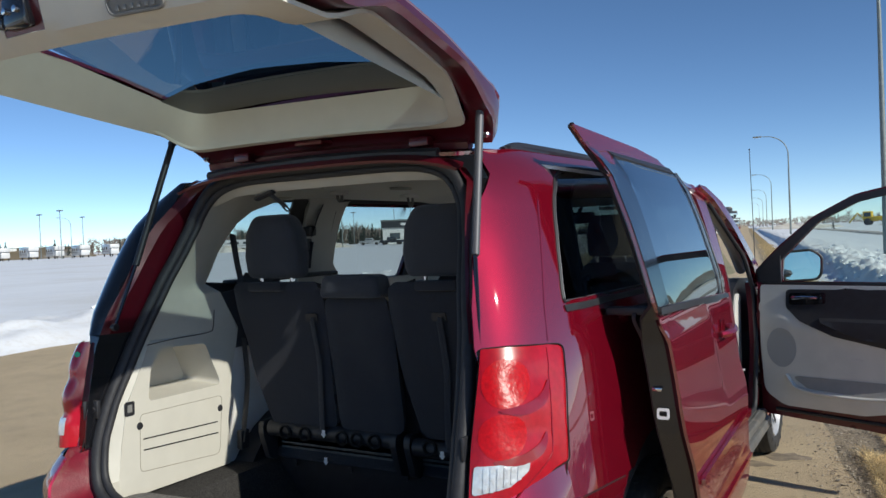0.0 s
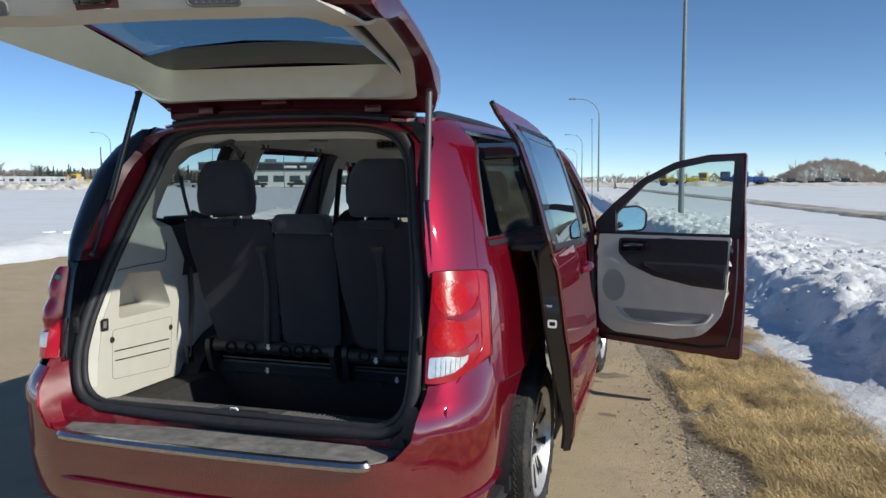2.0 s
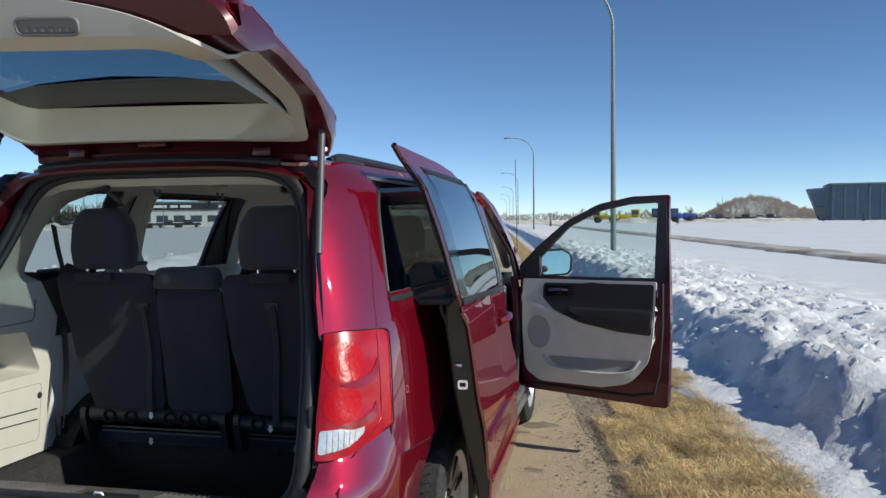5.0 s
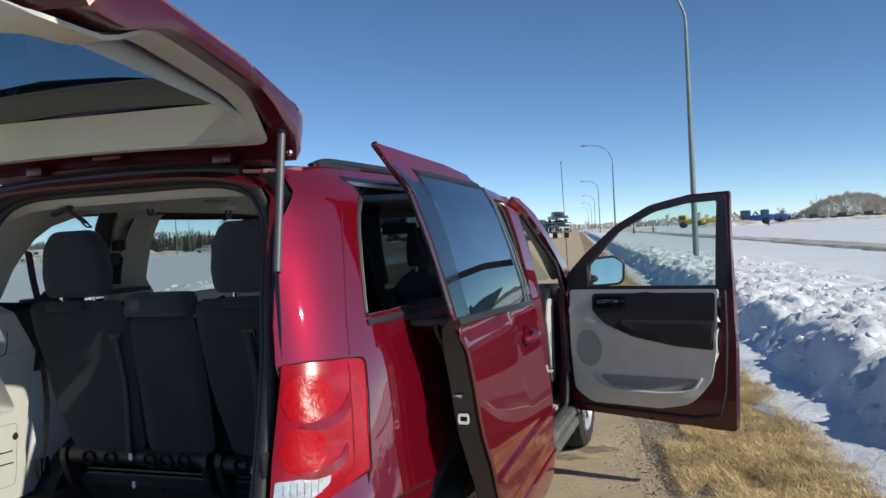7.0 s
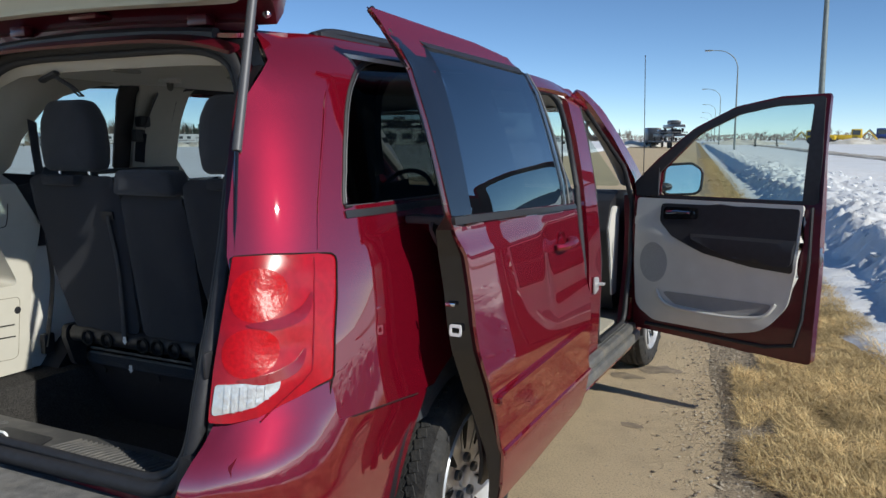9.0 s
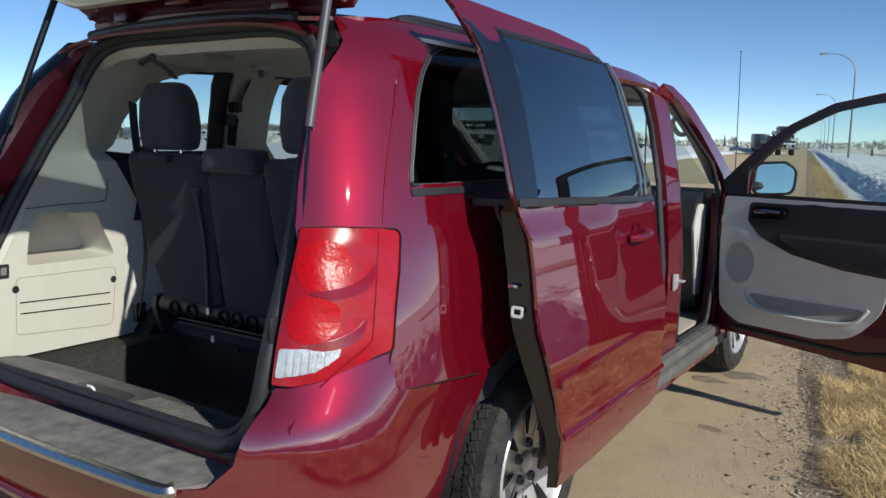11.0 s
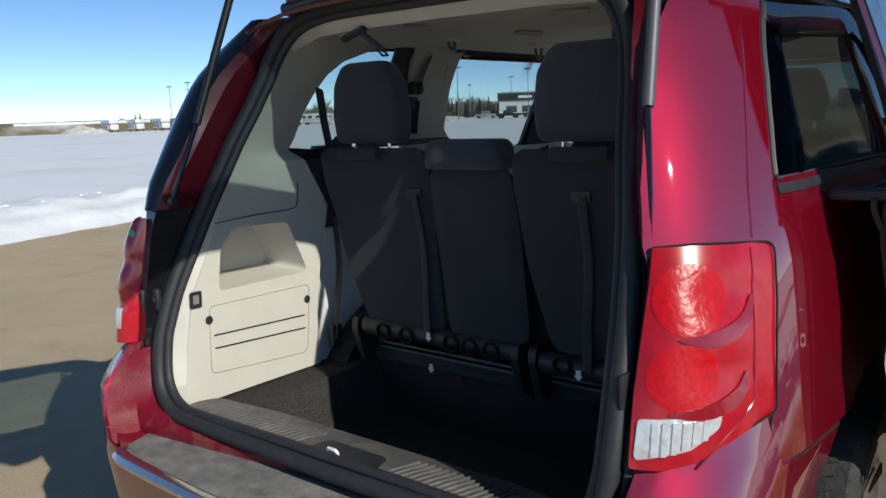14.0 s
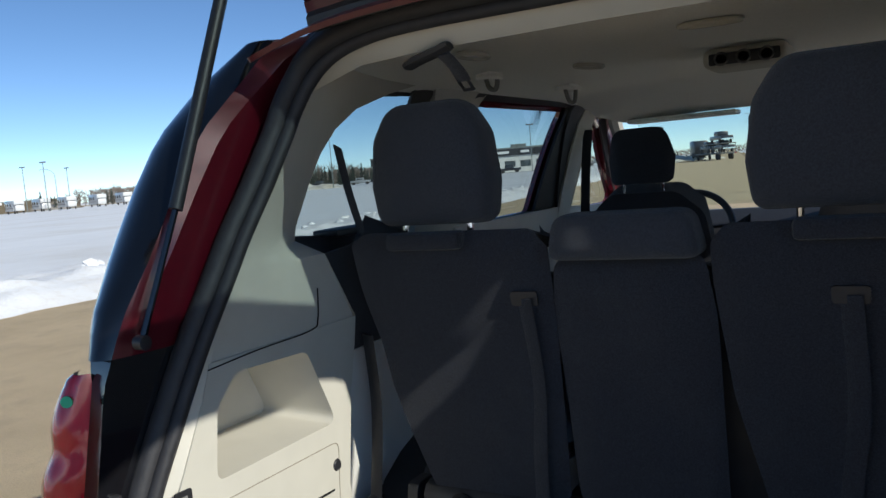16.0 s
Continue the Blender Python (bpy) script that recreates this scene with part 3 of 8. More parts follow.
part("bumper_underside", sheet(rounded([(-0.92, 0.05), (0.92, 0.05), (0.95, 0.5), (-0.95, 0.5)], 0.05), lambda x, y: Vector((x, y, 0.29)), (0, 0, -1), 0.01, step=0.3), BLACK, bumper)
for sgn in (1, -1):
    o = rounded([(0.55, -0.135), (0.64, -0.112), (0.74, -0.045), (0.82, 0.03), (0.80, 0.12), (0.60, 0.09)], 0.02)
    b = sheet(o, lambda x, y: Vector((x, y, 0.630 + 0.50 * max(0.0, x - 0.68))), (0, 0, 1), 0.006, step=0.05)
    b = merge(b, sheet(rounded([(0.55, -0.13), (0.66, -0.112), (0.76, -0.050), (0.85, 0.04), (0.82, 0.13), (0.60, 0.09)], 0.02), lambda x, y: Vector((x, y, 0.612)), (0, 0, 1), 0.006, step=0.06))
    part("pad_surround", bumper_left(b) if sgn < 0 else b, DUSTY_RED, bumper, "red bumper shelf beside the pad, dusty")
    if sgn < 0:
        b.free()
for sgn in (1, -1):
    b = merge(sheet(rounded([(0.66, 0.665), (0.74, 0.70), (0.79, 0.80), (0.80, 0.86), (0.755, 0.86), (0.735, 0.78), (0.69, 0.715)], 0.01), lambda x, z: Vector((x, 0.03 + 0.12 * (0.75 - x), z)), (0, -1, 0.3), 0.02, step=0.05), lathe([(0, 0.0), (0.012, 0.0), (0.014, 0.008), (0, 0.01)], pose(0.735, 0.022, 0.735, 90), 10))
    if sgn < 0:
        b.free()
        continue
    bmesh.ops.translate(b, vec=(-0.045, -0.01, -0.062), verts=b.verts[:])
    part("corner_bracket", b, RUBBER, bumper, "black rubber corner cover")

# tail lamps
def lamp_outline():
    if not TAPER:
        return rounded([(s_of_x(0.755, 1.243), 1.243, 0.01), (0.385, 1.24, 0.03), (0.388, 1.10), (0.386, 0.965, 0.03), (0.33, 0.922, 0.04), (0.25, 0.880, 0.05), (s_of_x(0.755, 0.862), 0.862, 0.01), (s_of_x(0.752, 1.0), 1.0)], 0.0)
    pts = ((0.747, 1.249, 0.008), (0.80, 1.251, 0.0), (0.890, 1.240, 0.025), (0.907, 1.133, 0.0), (0.918, 1.034, 0.0), (0.927, 0.932, 0.012), (0.906, 0.919, 0.0), (0.873, 0.901, 0.0), (0.842, 0.880, 0.05), (0.800, 0.872, 0.0), (0.757, 0.874, 0.008), (0.752, 1.0, 0.0))
    return rounded([(s_of_x(x, z), z, r) for x, z, r in pts], 0.0)


BOWLS = ((1.160, 0.240, 0.080, 0.070), (1.030, 0.225, 0.078, 0.064))


def lens_fn(s, z):
    """The lens swells away from the skin towards its middle."""
    s_in = 0.157 - 0.13 * (1.25 - z)
    u = max(0.0, min(1.0, (s - s_in) / (0.385 - s_in)))
    v = max(0.0, min(1.0, (1.245 - z) / 0.36))
    o = 0.006 + 0.034 * math.sin(math.pi * u ** 0.8) ** 0.8 * math.sin(math.pi * (0.12 + 0.76 * v)) ** 0.7
    for cz, cs, rx, rz in BOWLS:
        d = ((s - cs - 0.06) / 0.085) ** 2 + ((z - cz) / 0.05) ** 2
        o -= 0.010 * max(0.0, 1 - d)
    return on_skin(s, z, o)


def proud(off):
    return lambda s, z: lens_fn(s, z) + (on_skin(s, z, off) - on_skin(s, z, 0.0))


for sgn in (1, -1):
    TAPER = 0.045 if sgn > 0 else 0.0
    lamp_out = lamp_outline()
    lens = sheet(lamp_out, lens_fn, (0.7, -1, 0), 0.012 if sgn > 0 else 0.004, step=0.025)
    rimmed = [on_skin(p[0], p[1], 0.010) for p in lamp_out]
    pieces = []
    for cz, cs, rx, rz in BOWLS:
        o = [(cs - 0.006 + rx * 0.86 * math.cos(2 * math.pi * i / 28), cz + rz * 0.88 * math.sin(2 * math.pi * i / 28)) for i in range(28)]
        pieces.append(("reflector", sheet(o, proud(0.0008), (0.7, -1, 0), 0.001, step=0.025), RED_LENS_DEEP))
        lip = smooth([(cs - 0.03, cz - rz * 0.92, 0), (cs + 0.03, cz - rz * 0.80, 0), (cs + 0.065, cz - rz * 0.68, 0), (cs + 0.098, cz - rz * 0.45, 0), (cs + 0.118, cz - rz * 0.10, 0), (cs + 0.122, cz - rz * 0.25, 0), (cs + 0.112, cz - rz * 0.75, 0), (cs + 0.088, cz - rz * 1.02, 0), (cs + 0.03, cz - rz * 1.16, 0)], 3, True)
        pieces.append(("lens_lip", sheet([(p.x, p.y) for p in lip], proud(0.004), (0.7, -1, 0), 0.004, step=0.03), DARK_LENS))
    line = [lens_fn(0.365, 1.235 - 0.27 * i / 12) for i in range(13)] + [lens_fn(0.365 - 0.022 * i, 0.957 - 0.0125 * i - 0.001 * i * i) for i in range(1, 6)]
    pieces.append(("lens_seam", tube(line, 0.0022, 5), DARK_LENS))
    white = rounded([(0.142, 0.962, 0.01), (0.292, 0.966, 0.012), (0.290, 0.938, 0.02), (0.24, 0.906, 0.02), (0.137, 0.890, 0.01)], 0.0)
    pieces.append(("reversing_lens", sheet(white, proud(0.003), (0.7, -1, 0), 0.003, step=0.025), CLEAR_LENS))
    for j in range(6):
        s0 = 0.168 + j * 0.018
        zb = 0.898 + 0.0065 * max(0, j - 1.5)
        pieces.append(("prism", sheet([(s0, zb), (s0 + 0.010, zb), (s0 + 0.010, 0.957), (s0, 0.957)], proud(0.006), (0.7, -1, 0), 0.004, step=0.05), CLEAR_LENS))
    gap = tube(rimmed, 0.0022, 5, True)
    if sgn < 0:
        lens, gap = rear_left(lens, 0.02), rear_left(gap, 0.02)
    lamp = part("tail_lamp", lens, RED_LENS, van, "glossy red tail lamp with clear reversing lens")
    part("lamp_gap", gap, SEAM, lamp)
    for nm, b, mt in pieces:
        if sgn < 0 and nm in ("lens_lip", "prism", "lens_seam"):
            b.free()
            continue
        part(nm, rear_left(b, 0.02) if sgn < 0 else b, mt, lamp)
        if sgn < 0:
            b.free()
    if sgn < 0:
        rows = []
        for dx, dy in ((0.006, 0.004), (-0.010, -0.032), (-0.030, -0.050), (-0.055, -0.056), (-0.085, -0.045), (-0.12, -0.01), (-0.15, 0.06)):
            rows.append([])
            for i in range(43):
                z = 0.876 + 0.36 * i / 42
                f = (0.30 + 0.46 * math.sin(math.pi * max(i, 13.5) / 42) ** 0.5) * (1 - 0.17 * math.exp(-((z - 1.109) / 0.030) ** 2) - 0.15 * math.exp(-((z - 0.996) / 0.026) ** 2))
                rows[-1].append(Vector((-float(np.interp(z, (0.80, 1.0, 1.22), (0.80, 0.79, 0.775))) + dx * f, float(np.interp(z, (0.80, 1.0, 1.22), (0.038, 0.058, 0.098))) + dy * f, z)))
        rb = loft(rows)
        bmesh.ops.recalc_face_normals(rb, faces=rb.faces[:])
        part("lens_side", rb, LENS_SIDE, lamp, "smooth red side of the lens")
        clear_rows = [[p + Vector((-0.002, -0.003, 0)) for p in r[5:13]] for r in rows[2:5]]
        cb = loft(clear_rows)
        bmesh.ops.recalc_face_normals(cb, faces=cb.faces[:])
        part("side_reversing_lens", cb, CLEAR_LENS, lamp, "clear reversing lens low on the lamp")
        p = lens_fn(0.15, 1.212)
        part("sticker", lathe([(0, 0), (0.010, 0), (0.010, 0.003), (0, 0.003)], Matrix.Translation((-0.794, 0.063, 1.195)) @ pose(0, 0, 0, 90, 0, 35), 12), GREEN_DOT, lamp, "small green sticker")

TAPER = 0.045
# seams of quarter panel and bumper on the side
seam = [on_skin(*side(y, z), 0.001) for y, z in ((0.341, 0.930), (0.328, 0.892), (0.326, 0.842), (0.336, 0.822), (0.40, 0.816), (0.487, 0.811), (0.62, 0.797), (0.735, 0.783))]
part("panel_gap", tube(smooth(seam, 4), 0.0022, 5), SEAM, van)

# lower side, sills, pillars, left doors, front end
for sgn in (1, -1):
    pieces = []
    sill_bm = sheet(rounded([(1.50, 0.24), (1.56, 0.44), (3.50, 0.44), (3.68, 0.24)], 0.02), lambda y, z: Vector((half_width(z) - 0.02, y, z)), (1, 0, 0), 0.02, step=0.12)
    board = merge(rbox((0.84, 1.62, 0.40), (1.005, 3.46, 0.452), 0.014), rbox((0.97, 1.62, 0.335), (1.02, 3.52, 0.40), 0.02))
    ribs = [rbox((0.88 + 0.022 * k, 1.66, 0.452), (0.888 + 0.022 * k, 3.42, 0.456), 0.0) for k in range(5)]
    rail_bm = sheet(rounded([(1.62, 1.755), (1.62, 1.83), (2.75, 1.83), (3.02, 1.775), (3.02, 1.72), (2.70, 1.765)], 0.02), lambda y, z: Vector((half_width(z) - 0.004, y, z - 0.16 * max(0, (y - 2.3) / 0.9) ** 2 * 0.4)), (1, 0, 0.4), 0.02, step=0.08)
    pil = sheet(rounded([(2.74, 1.78), (2.93, 1.79), (2.84, 1.52), (2.77, 1.25), (2.755, 0.9), (2.74, 0.44), (2.51, 0.44), (2.53, 0.8), (2.545, 1.1), (2.575, 1.27), (2.65, 1.52)] if sgn > 0 else [(2.50, 1.78), (2.66, 1.79), (2.80, 1.3), (2.88, 0.9), (2.86, 0.44), (2.70, 0.44), (2.72, 0.9), (2.66, 1.3)], 0.03), lambda y, z: Vector((half_width(z) - 0.035, y, z)), (1, 0, 0), 0.03, step=0.08)
    fender = sheet([(3.56, 0.34), (3.56, 1.17), (3.75, 1.19), (4.6, 1.08), (5.02, 0.93), (5.05, 0.5), (4.80, 0.36)] + arc(4.19, 0.365, 0.45, -2, 182, 20), lambda y, z: Vector((half_width(z) - 0.10 * max(0, y - 3.75) ** 2, y, z)), (1, 0.2, 0), 0.015, step=0.09)
    apil = sheet(rounded([(2.92, 1.795), (3.10, 1.78), (3.98, 1.24), (3.90, 1.16), (3.70, 1.16), (3.62, 1.30)], 0.05), lambda y, z: Vector((half_width(z) - 0.01 - 0.05 * max(0, y - 3.3), y, z)), (1, 0.3, 0.3), 0.03, step=0.08)
    for nm, b, mt, lb in (("side_sill", sill_bm, PAINT, ""), ("running_board", merge(board, *ribs), GREY_PAINT, "dusty grey sill step"), ("roof_side", rail_bm, PAINT, ""), ("centre_pillar", pil, PAINT if sgn > 0 else BLACK, ""), ("front_fender", fender, PAINT, ""), ("windscreen_pillar", apil, PAINT, "")):
        part(nm, mirrored(b) if sgn < 0 else b, mt, van, lb)
        if sgn < 0:
            b.free()
# left side doors, closed
LW1 = rounded([(1.76, 1.335), (1.665, 1.43), (1.645, 1.60), (1.65, 1.745), (2.50, 1.748), (2.515, 1.72), (2.405, 1.335)], 0.03)
LW2 = rounded([(2.70, 1.30), (2.74, 1.70), (2.80, 1.74), (3.02, 1.69), (3.62, 1.30)], 0.04)
left_skin = lambda y, z: Vector((-half_width(z), y, z))
left_door = part("left_sliding_door", sheet(rounded([(1.66, 0.44), (1.66, 1.80), (2.575, 1.795), (2.575, 0.44)], 0.03), left_skin, (-1, 0, 0), 0.02, [LW1], 0.08), PAINT, van)
left_front = part("left_front_door", sheet(rounded([(2.582, 0.44), (2.582, 1.795), (2.95, 1.79), (3.66, 1.30), (3.58, 0.44)], 0.03), left_skin, (-1, 0, 0), 0.02, [LW2], 0.08), PAINT, van)
for o, mt, nm, left_door in ((LW2, CLEAR, "clear front door window", left_front), (LW1, TINT, "tinted side window", left_door)):
    part("door_window", sheet(o, lambda y, z: Vector((-half_width(z) + 0.01, y, z)), (-1, 0, 0), 0.0, step=0.1), mt, left_door, nm)
for o, hole, par_ in (([(1.60, 1.27), (1.58, 1.80), (2.668, 1.80), (2.66, 1.27)], LW1, left_door), ([(2.672, 1.25), (2.672, 1.80), (2.97, 1.79), (3.68, 1.27)], LW2, left_front)):
    part("window_frame", sheet(o, lambda y, z: Vector((-half_width(z) + 0.055, y, z)), (1, 0, 0), 0.012, [hole], 0.08), BLACK, par_, "black inner window frame")
part("hood", sheet(rounded([(-0.86, 3.82), (0.86, 3.82), (0.80, 4.75), (0.55, 5.02), (-0.55, 5.02), (-0.80, 4.75)], 0.12), lambda x, y: Vector((x, y, 1.20 - 0.05 * x * x - 0.10 * (y - 3.82) - 0.05 * max(0, y - 4.4) ** 2)), (0, 0, 1), 0.01, step=0.12), PAINT, van)
part("nose", sheet([(-0.98, 0.28), (0.98, 0.28), (0.96, 0.95), (0.55, 1.07), (-0.55, 1.07), (-0.96, 0.95)], lambda x, z: Vector((x, 5.10 - 0.10 * x ** 2 - 0.22 * max(0, abs(x) - 0.6) - 0.05 * max(0, z - 0.7), z)), (0, 1, 0), 0.02, step=0.12), PAINT, van)
part("windscreen", sheet(rounded([(-0.62, 0.0), (0.62, 0.0), (0.78, 1.0), (-0.78, 1.0)], 0.05), lambda x, b: Vector((x, 3.08 + 0.92 * b - 0.06 * (x / 0.7) ** 2, 1.775 - 0.55 * b + 0.03 * b * (1 - b))), (0, 0.5, 0.8), 0.0, step=0.12), CLEAR, van, "clear windscreen")
part("floor_pan", rbox((-0.92, 0.45, 0.26), (0.92, 4.9, 0.33), 0.01), BLACK, van)
for sgn in (1, -1):
    for wy, r in ((WHEEL_R[0], 0.495), (4.19, 0.445)):
        prof = arc(wy, 0.365, r, -8, 188, 18)
        b = loft([[Vector((sgn * (0.94 if wy < 2 and sgn > 0 else 0.985), y, z)) for y, z in prof], [Vector((sgn * 0.60, y, z)) for y, z in prof]])
        bmesh.ops.recalc_face_normals(b, faces=b.faces[:])
        cap = sheet(prof, lambda y, z: Vector((sgn * 0.60, y, z)), (sgn, 0, 0), 0.0, step=0.2)
        part("wheel_arch", merge(b, cap), BLACK, van, "black wheel arch liner")


# wheels
def wheel(cx, cy, sgn):
    m = pose(cx, cy, 0.372, 0, 90 * sgn, 0)
    prof = [(0.215, -0.075), (0.250, -0.098), (0.31, -0.108), (0.345, -0.100), (0.362, -0.085), (0.366, 0.0), (0.362, 0.085), (0.345, 0.100), (0.31, 0.108), (0.272, 0.104), (0.250, 0.090), (0.235, 0.06)]
    tyre = part("tyre", lathe(prof, m, 56), TYRE, None, "dusty all-season tyre")
    blocks = bmesh.new()
    for k in range(5):
        hz = -0.072 + 0.036 * k
        for j in range(64):
            a = 2 * math.pi * (j + 0.5 * (k % 2)) / 64
            q = rbox((-0.0145, -0.0160, -0.004), (0.0145, 0.0160, 0.0035), 0.0)
            rr = 0.366 - (0.010 if abs(hz) > 0.06 else 0)
            bmesh.ops.transform(q, matrix=m @ Matrix.Rotation(a, 4, "Z") @ Matrix.Translation((rr, 0, hz)) @ Matrix.Rotation(0.35 * (1 if k % 2 else -1), 4, "X") @ Matrix.Rotation(radians(90), 4, "Y"), verts=q.verts[:])
            for f in q.faces:
                blocks.faces.new([blocks.verts.new(v.co) for v in f.verts])
            q.free()
    marks = []
    for j in range(16):
        a = 2 * math.pi * j / 16
        marks.append(rbox((-0.004 - 0.012 * (j % 3 == 0), -0.012, -0.002), (0.014, 0.012, 0.0015), 0.001, 1, m @ Matrix.Rotation(a, 4, "Z") @ Matrix.Translation((0.315, 0, 0.108))))
    rm = m @ Matrix.Translation((0, 0, 0.006)) @ Matrix.Diagonal((1.085, 1.085, 1.0, 1.0))
    rim = part("wheel_cover", lathe([(0.0, -0.01), (0.19, -0.01), (0.208, 0.045), (0.220, 0.086), (0.228, 0.095), (0.235, 0.088), (0.230, 0.07)], rm, 56), ALLOY, None, "silver nine-spoke wheel cover")
    dark = []
    spokes, lugs = [], []
    for j in range(9):
        a = 2 * math.pi * j / 9 + 0.2
        o = rounded([(0.045, -0.015), (0.12, -0.039), (0.18, -0.056), (0.216, -0.058), (0.216, 0.058), (0.18, 0.056), (0.12, 0.039), (0.045, 0.015)], 0.012, 3)
        mm = rm @ Matrix.Rotation(a, 4, "Z")
        spokes.append(sheet(o, lambda u, v, mm=mm: mm @ Vector((u, v, 0.046 + 0.02 * (u / 0.22) ** 2 - 1.6 * v * v)), mm.to_3x3() @ Vector((0, 0, 1)), 0.016, step=0.022))
        w = rounded([(0.105, -0.004), (0.15, -0.013), (0.205, -0.019), (0.205, 0.019), (0.15, 0.013), (0.105, 0.004)], 0.006, 3)
        ma = rm @ Matrix.Rotation(a + math.pi / 9, 4, "Z")
        dark.append(sheet(w, lambda u, v, ma=ma: ma @ Vector((u, v, 0.058 + 0.02 * (u / 0.22) ** 2)), ma.to_3x3() @ Vector((0, 0, 1)), 0.003, step=0.05))
    for j in range(5):
        a = 2 * math.pi * j / 5 + 0.5
        lugs.append(lathe([(0.0, 0.052), (0.009, 0.052), (0.0095, 0.062), (0.0155, 0.062), (0.0165, 0.056), (0.0165, 0.04)], rm @ Matrix.Rotation(a, 4, "Z") @ Matrix.Translation((0.063, 0, 0)), 12))
    hub = lathe([(0, 0.060), (0.026, 0.060), (0.034, 0.055), (0.036, 0.045), (0.085, 0.048), (0.09, 0.03)], rm, 28)
    w = thing("wheel", "", "")
    return m, tyre, tagged(part("tread", blocks, TYRE), kind="stuff"), [part("sidewall_mark", k_, RUBBER) for k_ in marks], rim, [part("spoke", s_, ALLOY) for s_ in spokes], [part("cover_slot", d_, SEAM) for d_ in dark], [part("wheel_nut", l_, GREY_PAINT) for l_ in lugs], part("hub_cap", hub, ALLOY), w


def under(ob, par):
    ob.parent = par
    ob.matrix_parent_inverse = par.matrix_world.inverted()


for cx, cy, sgn in ((0.885, 1.125, 1), (0.855, 4.19, 1), (-0.885, 1.125, -1), (-0.855, 4.19, -1)):
    m, tyre, tread, marks, rim, spokes, slots, nuts, hub, w = wheel(cx, cy, sgn)
    bpy.data.objects.remove(w)
    tyre.name = "wheel"
    under(tyre, van)
    for c in (tread, *marks, rim, hub, *spokes, *slots, *nuts):
        under(c, tyre)

part("aerial", merge(tube([(0.84, 4.30, 1.08), (0.838, 4.29, 1.5), (0.832, 4.27, 2.07)], [0.004, 0.003, 0.0025], 6), lathe([(0, 0.0), (0.018, 0.0), (0.014, 0.03), (0.006, 0.04), (0, 0.04)], pose(0.84, 4.30, 1.06), 12), lathe([(0, -0.006), (0.006, 0), (0, 0.006)], pose(0.832, 4.27, 2.07), 8)), BLACK, van, "thin black whip aerial")

# ---- tailgate, open ----
def gate_left(y):
    """How much narrower the left half stands than the right one."""
    return float(np.interp(y, (-0.60, -0.50, -0.38), (1.0, 0.93, 0.84)))


def gate_profile():
    """Section of the raised tailgate from hinge to tip: a long gentle rise under the window, then a lip that folds up."""
    rows, y, z, p = [], 0.505, 1.843, 0.47
    while p > -0.90:
        fold = radians(7.4 + 66.0 * ramp(-p, 0.45, 0.54) + 32.0 * ramp(p, 0.285, 0.315))
        rows.append((p, y, z, fold))
        ds = 0.005 * (0.60 if p > 0.28 else 1.31 if p > -0.48 else 0.56)
        y, z, p = y - ds * math.cos(fold), z + ds * math.sin(fold), p - 0.005
    return np.array(rows[::-1]).T


GATE = gate_profile()


def gate_p(x, y, lift=0.0):
    """Inner face of the raised tailgate, bowed across; beside the window the frame is shallower."""
    gy, gz, fold = (float(np.interp(y, GATE[0], GATE[k])) for k in (1, 2, 3))
    shallow = 0.085 * ramp(abs(x), 0.42, 0.66) * ramp(y, -0.42, -0.22) * (1 - ramp(y, 0.10, 0.30)) * max(0.0, 1 - lift / 0.13)
    lift = lift + shallow
    return Vector((x, gy + lift * math.sin(fold - 0.129), gz + lift * math.cos(fold - 0.129) - 0.015 * x - 0.03 * (x / 0.8) ** 2 + 0.006 + 0.07 * max(0.0, -x - 0.2) * ramp(-y, 0.0, 0.5)))


def pane_lift(y):
    """The pane stands further off the trim towards the tip."""
    return 0.122 + 0.05 * ramp(0.25 - y, 0.0, 0.5)


def skin_lift(x, y):
    """Depth of the tailgate from trim to skin; it thins towards its tip and its far side."""
    d = float(np.interp(y, (-0.84, -0.70, -0.60, -0.50, -0.40, 0.0, 0.25, 0.47), (0.015, 0.058, 0.100, 0.140, 0.170, 0.165, 0.135, 0.125)))
    thin = 0.055 * max(0.0, min(1.0, (-x - 0.35) / 0.42)) * ramp(-y, 0.10, 0.50)
    return max(0.03, d - 0.04 * (abs(x) / 0.85) ** 6 - thin) if y > -0.62 else d


gate_out = [(0.0, -0.835), (0.30, -0.81), (0.55, -0.745), (0.74, -0.675), (0.815, -0.60), (0.832, -0.45), (0.79, -0.20), (0.738, 0.10), (0.685, 0.35), (0.652, 0.47)]
gate_out = smooth([(x, y, 0) for x, y in gate_out], 4)
gate_out = [(p.x, p.y) for p in gate_out]
gate_out = gate_out + [(-x * gate_left(y), y) for x, y in reversed(gate_out) if x > 1e-6]
glass_out = rounded([(-0.485, -0.45), (0.60, -0.45), (0.565, 0.262), (-0.475, 0.262)], 0.07)
gate_skin = sheet(gate_out, lambda x, y: gate_p(x, y, skin_lift(x, y)), (0, 0, 1), 0.012, [glass_out], 0.05)
gate = part("tailgate", gate_skin, PAINT, van, "raised cherry red tailgate with beige inner trim")
inner_hole = rounded([(-0.565, -0.468), (0.685, -0.468), (0.598, 0.258), (-0.535, 0.258)], 0.08)
inner_frame = sheet(gate_out, lambda x, y: gate_p(x, y, 0.022), (0, 0, -1), 0.006, [[(0.03 + (p.x - 0.03) * 1.07, -0.1 + (p.y + 0.1) * 1.07) for p in inner_hole]], 0.05)
part("inner_panel", inner_frame, PAINT_IN, gate, "maroon inner panel, darkened for its shade")
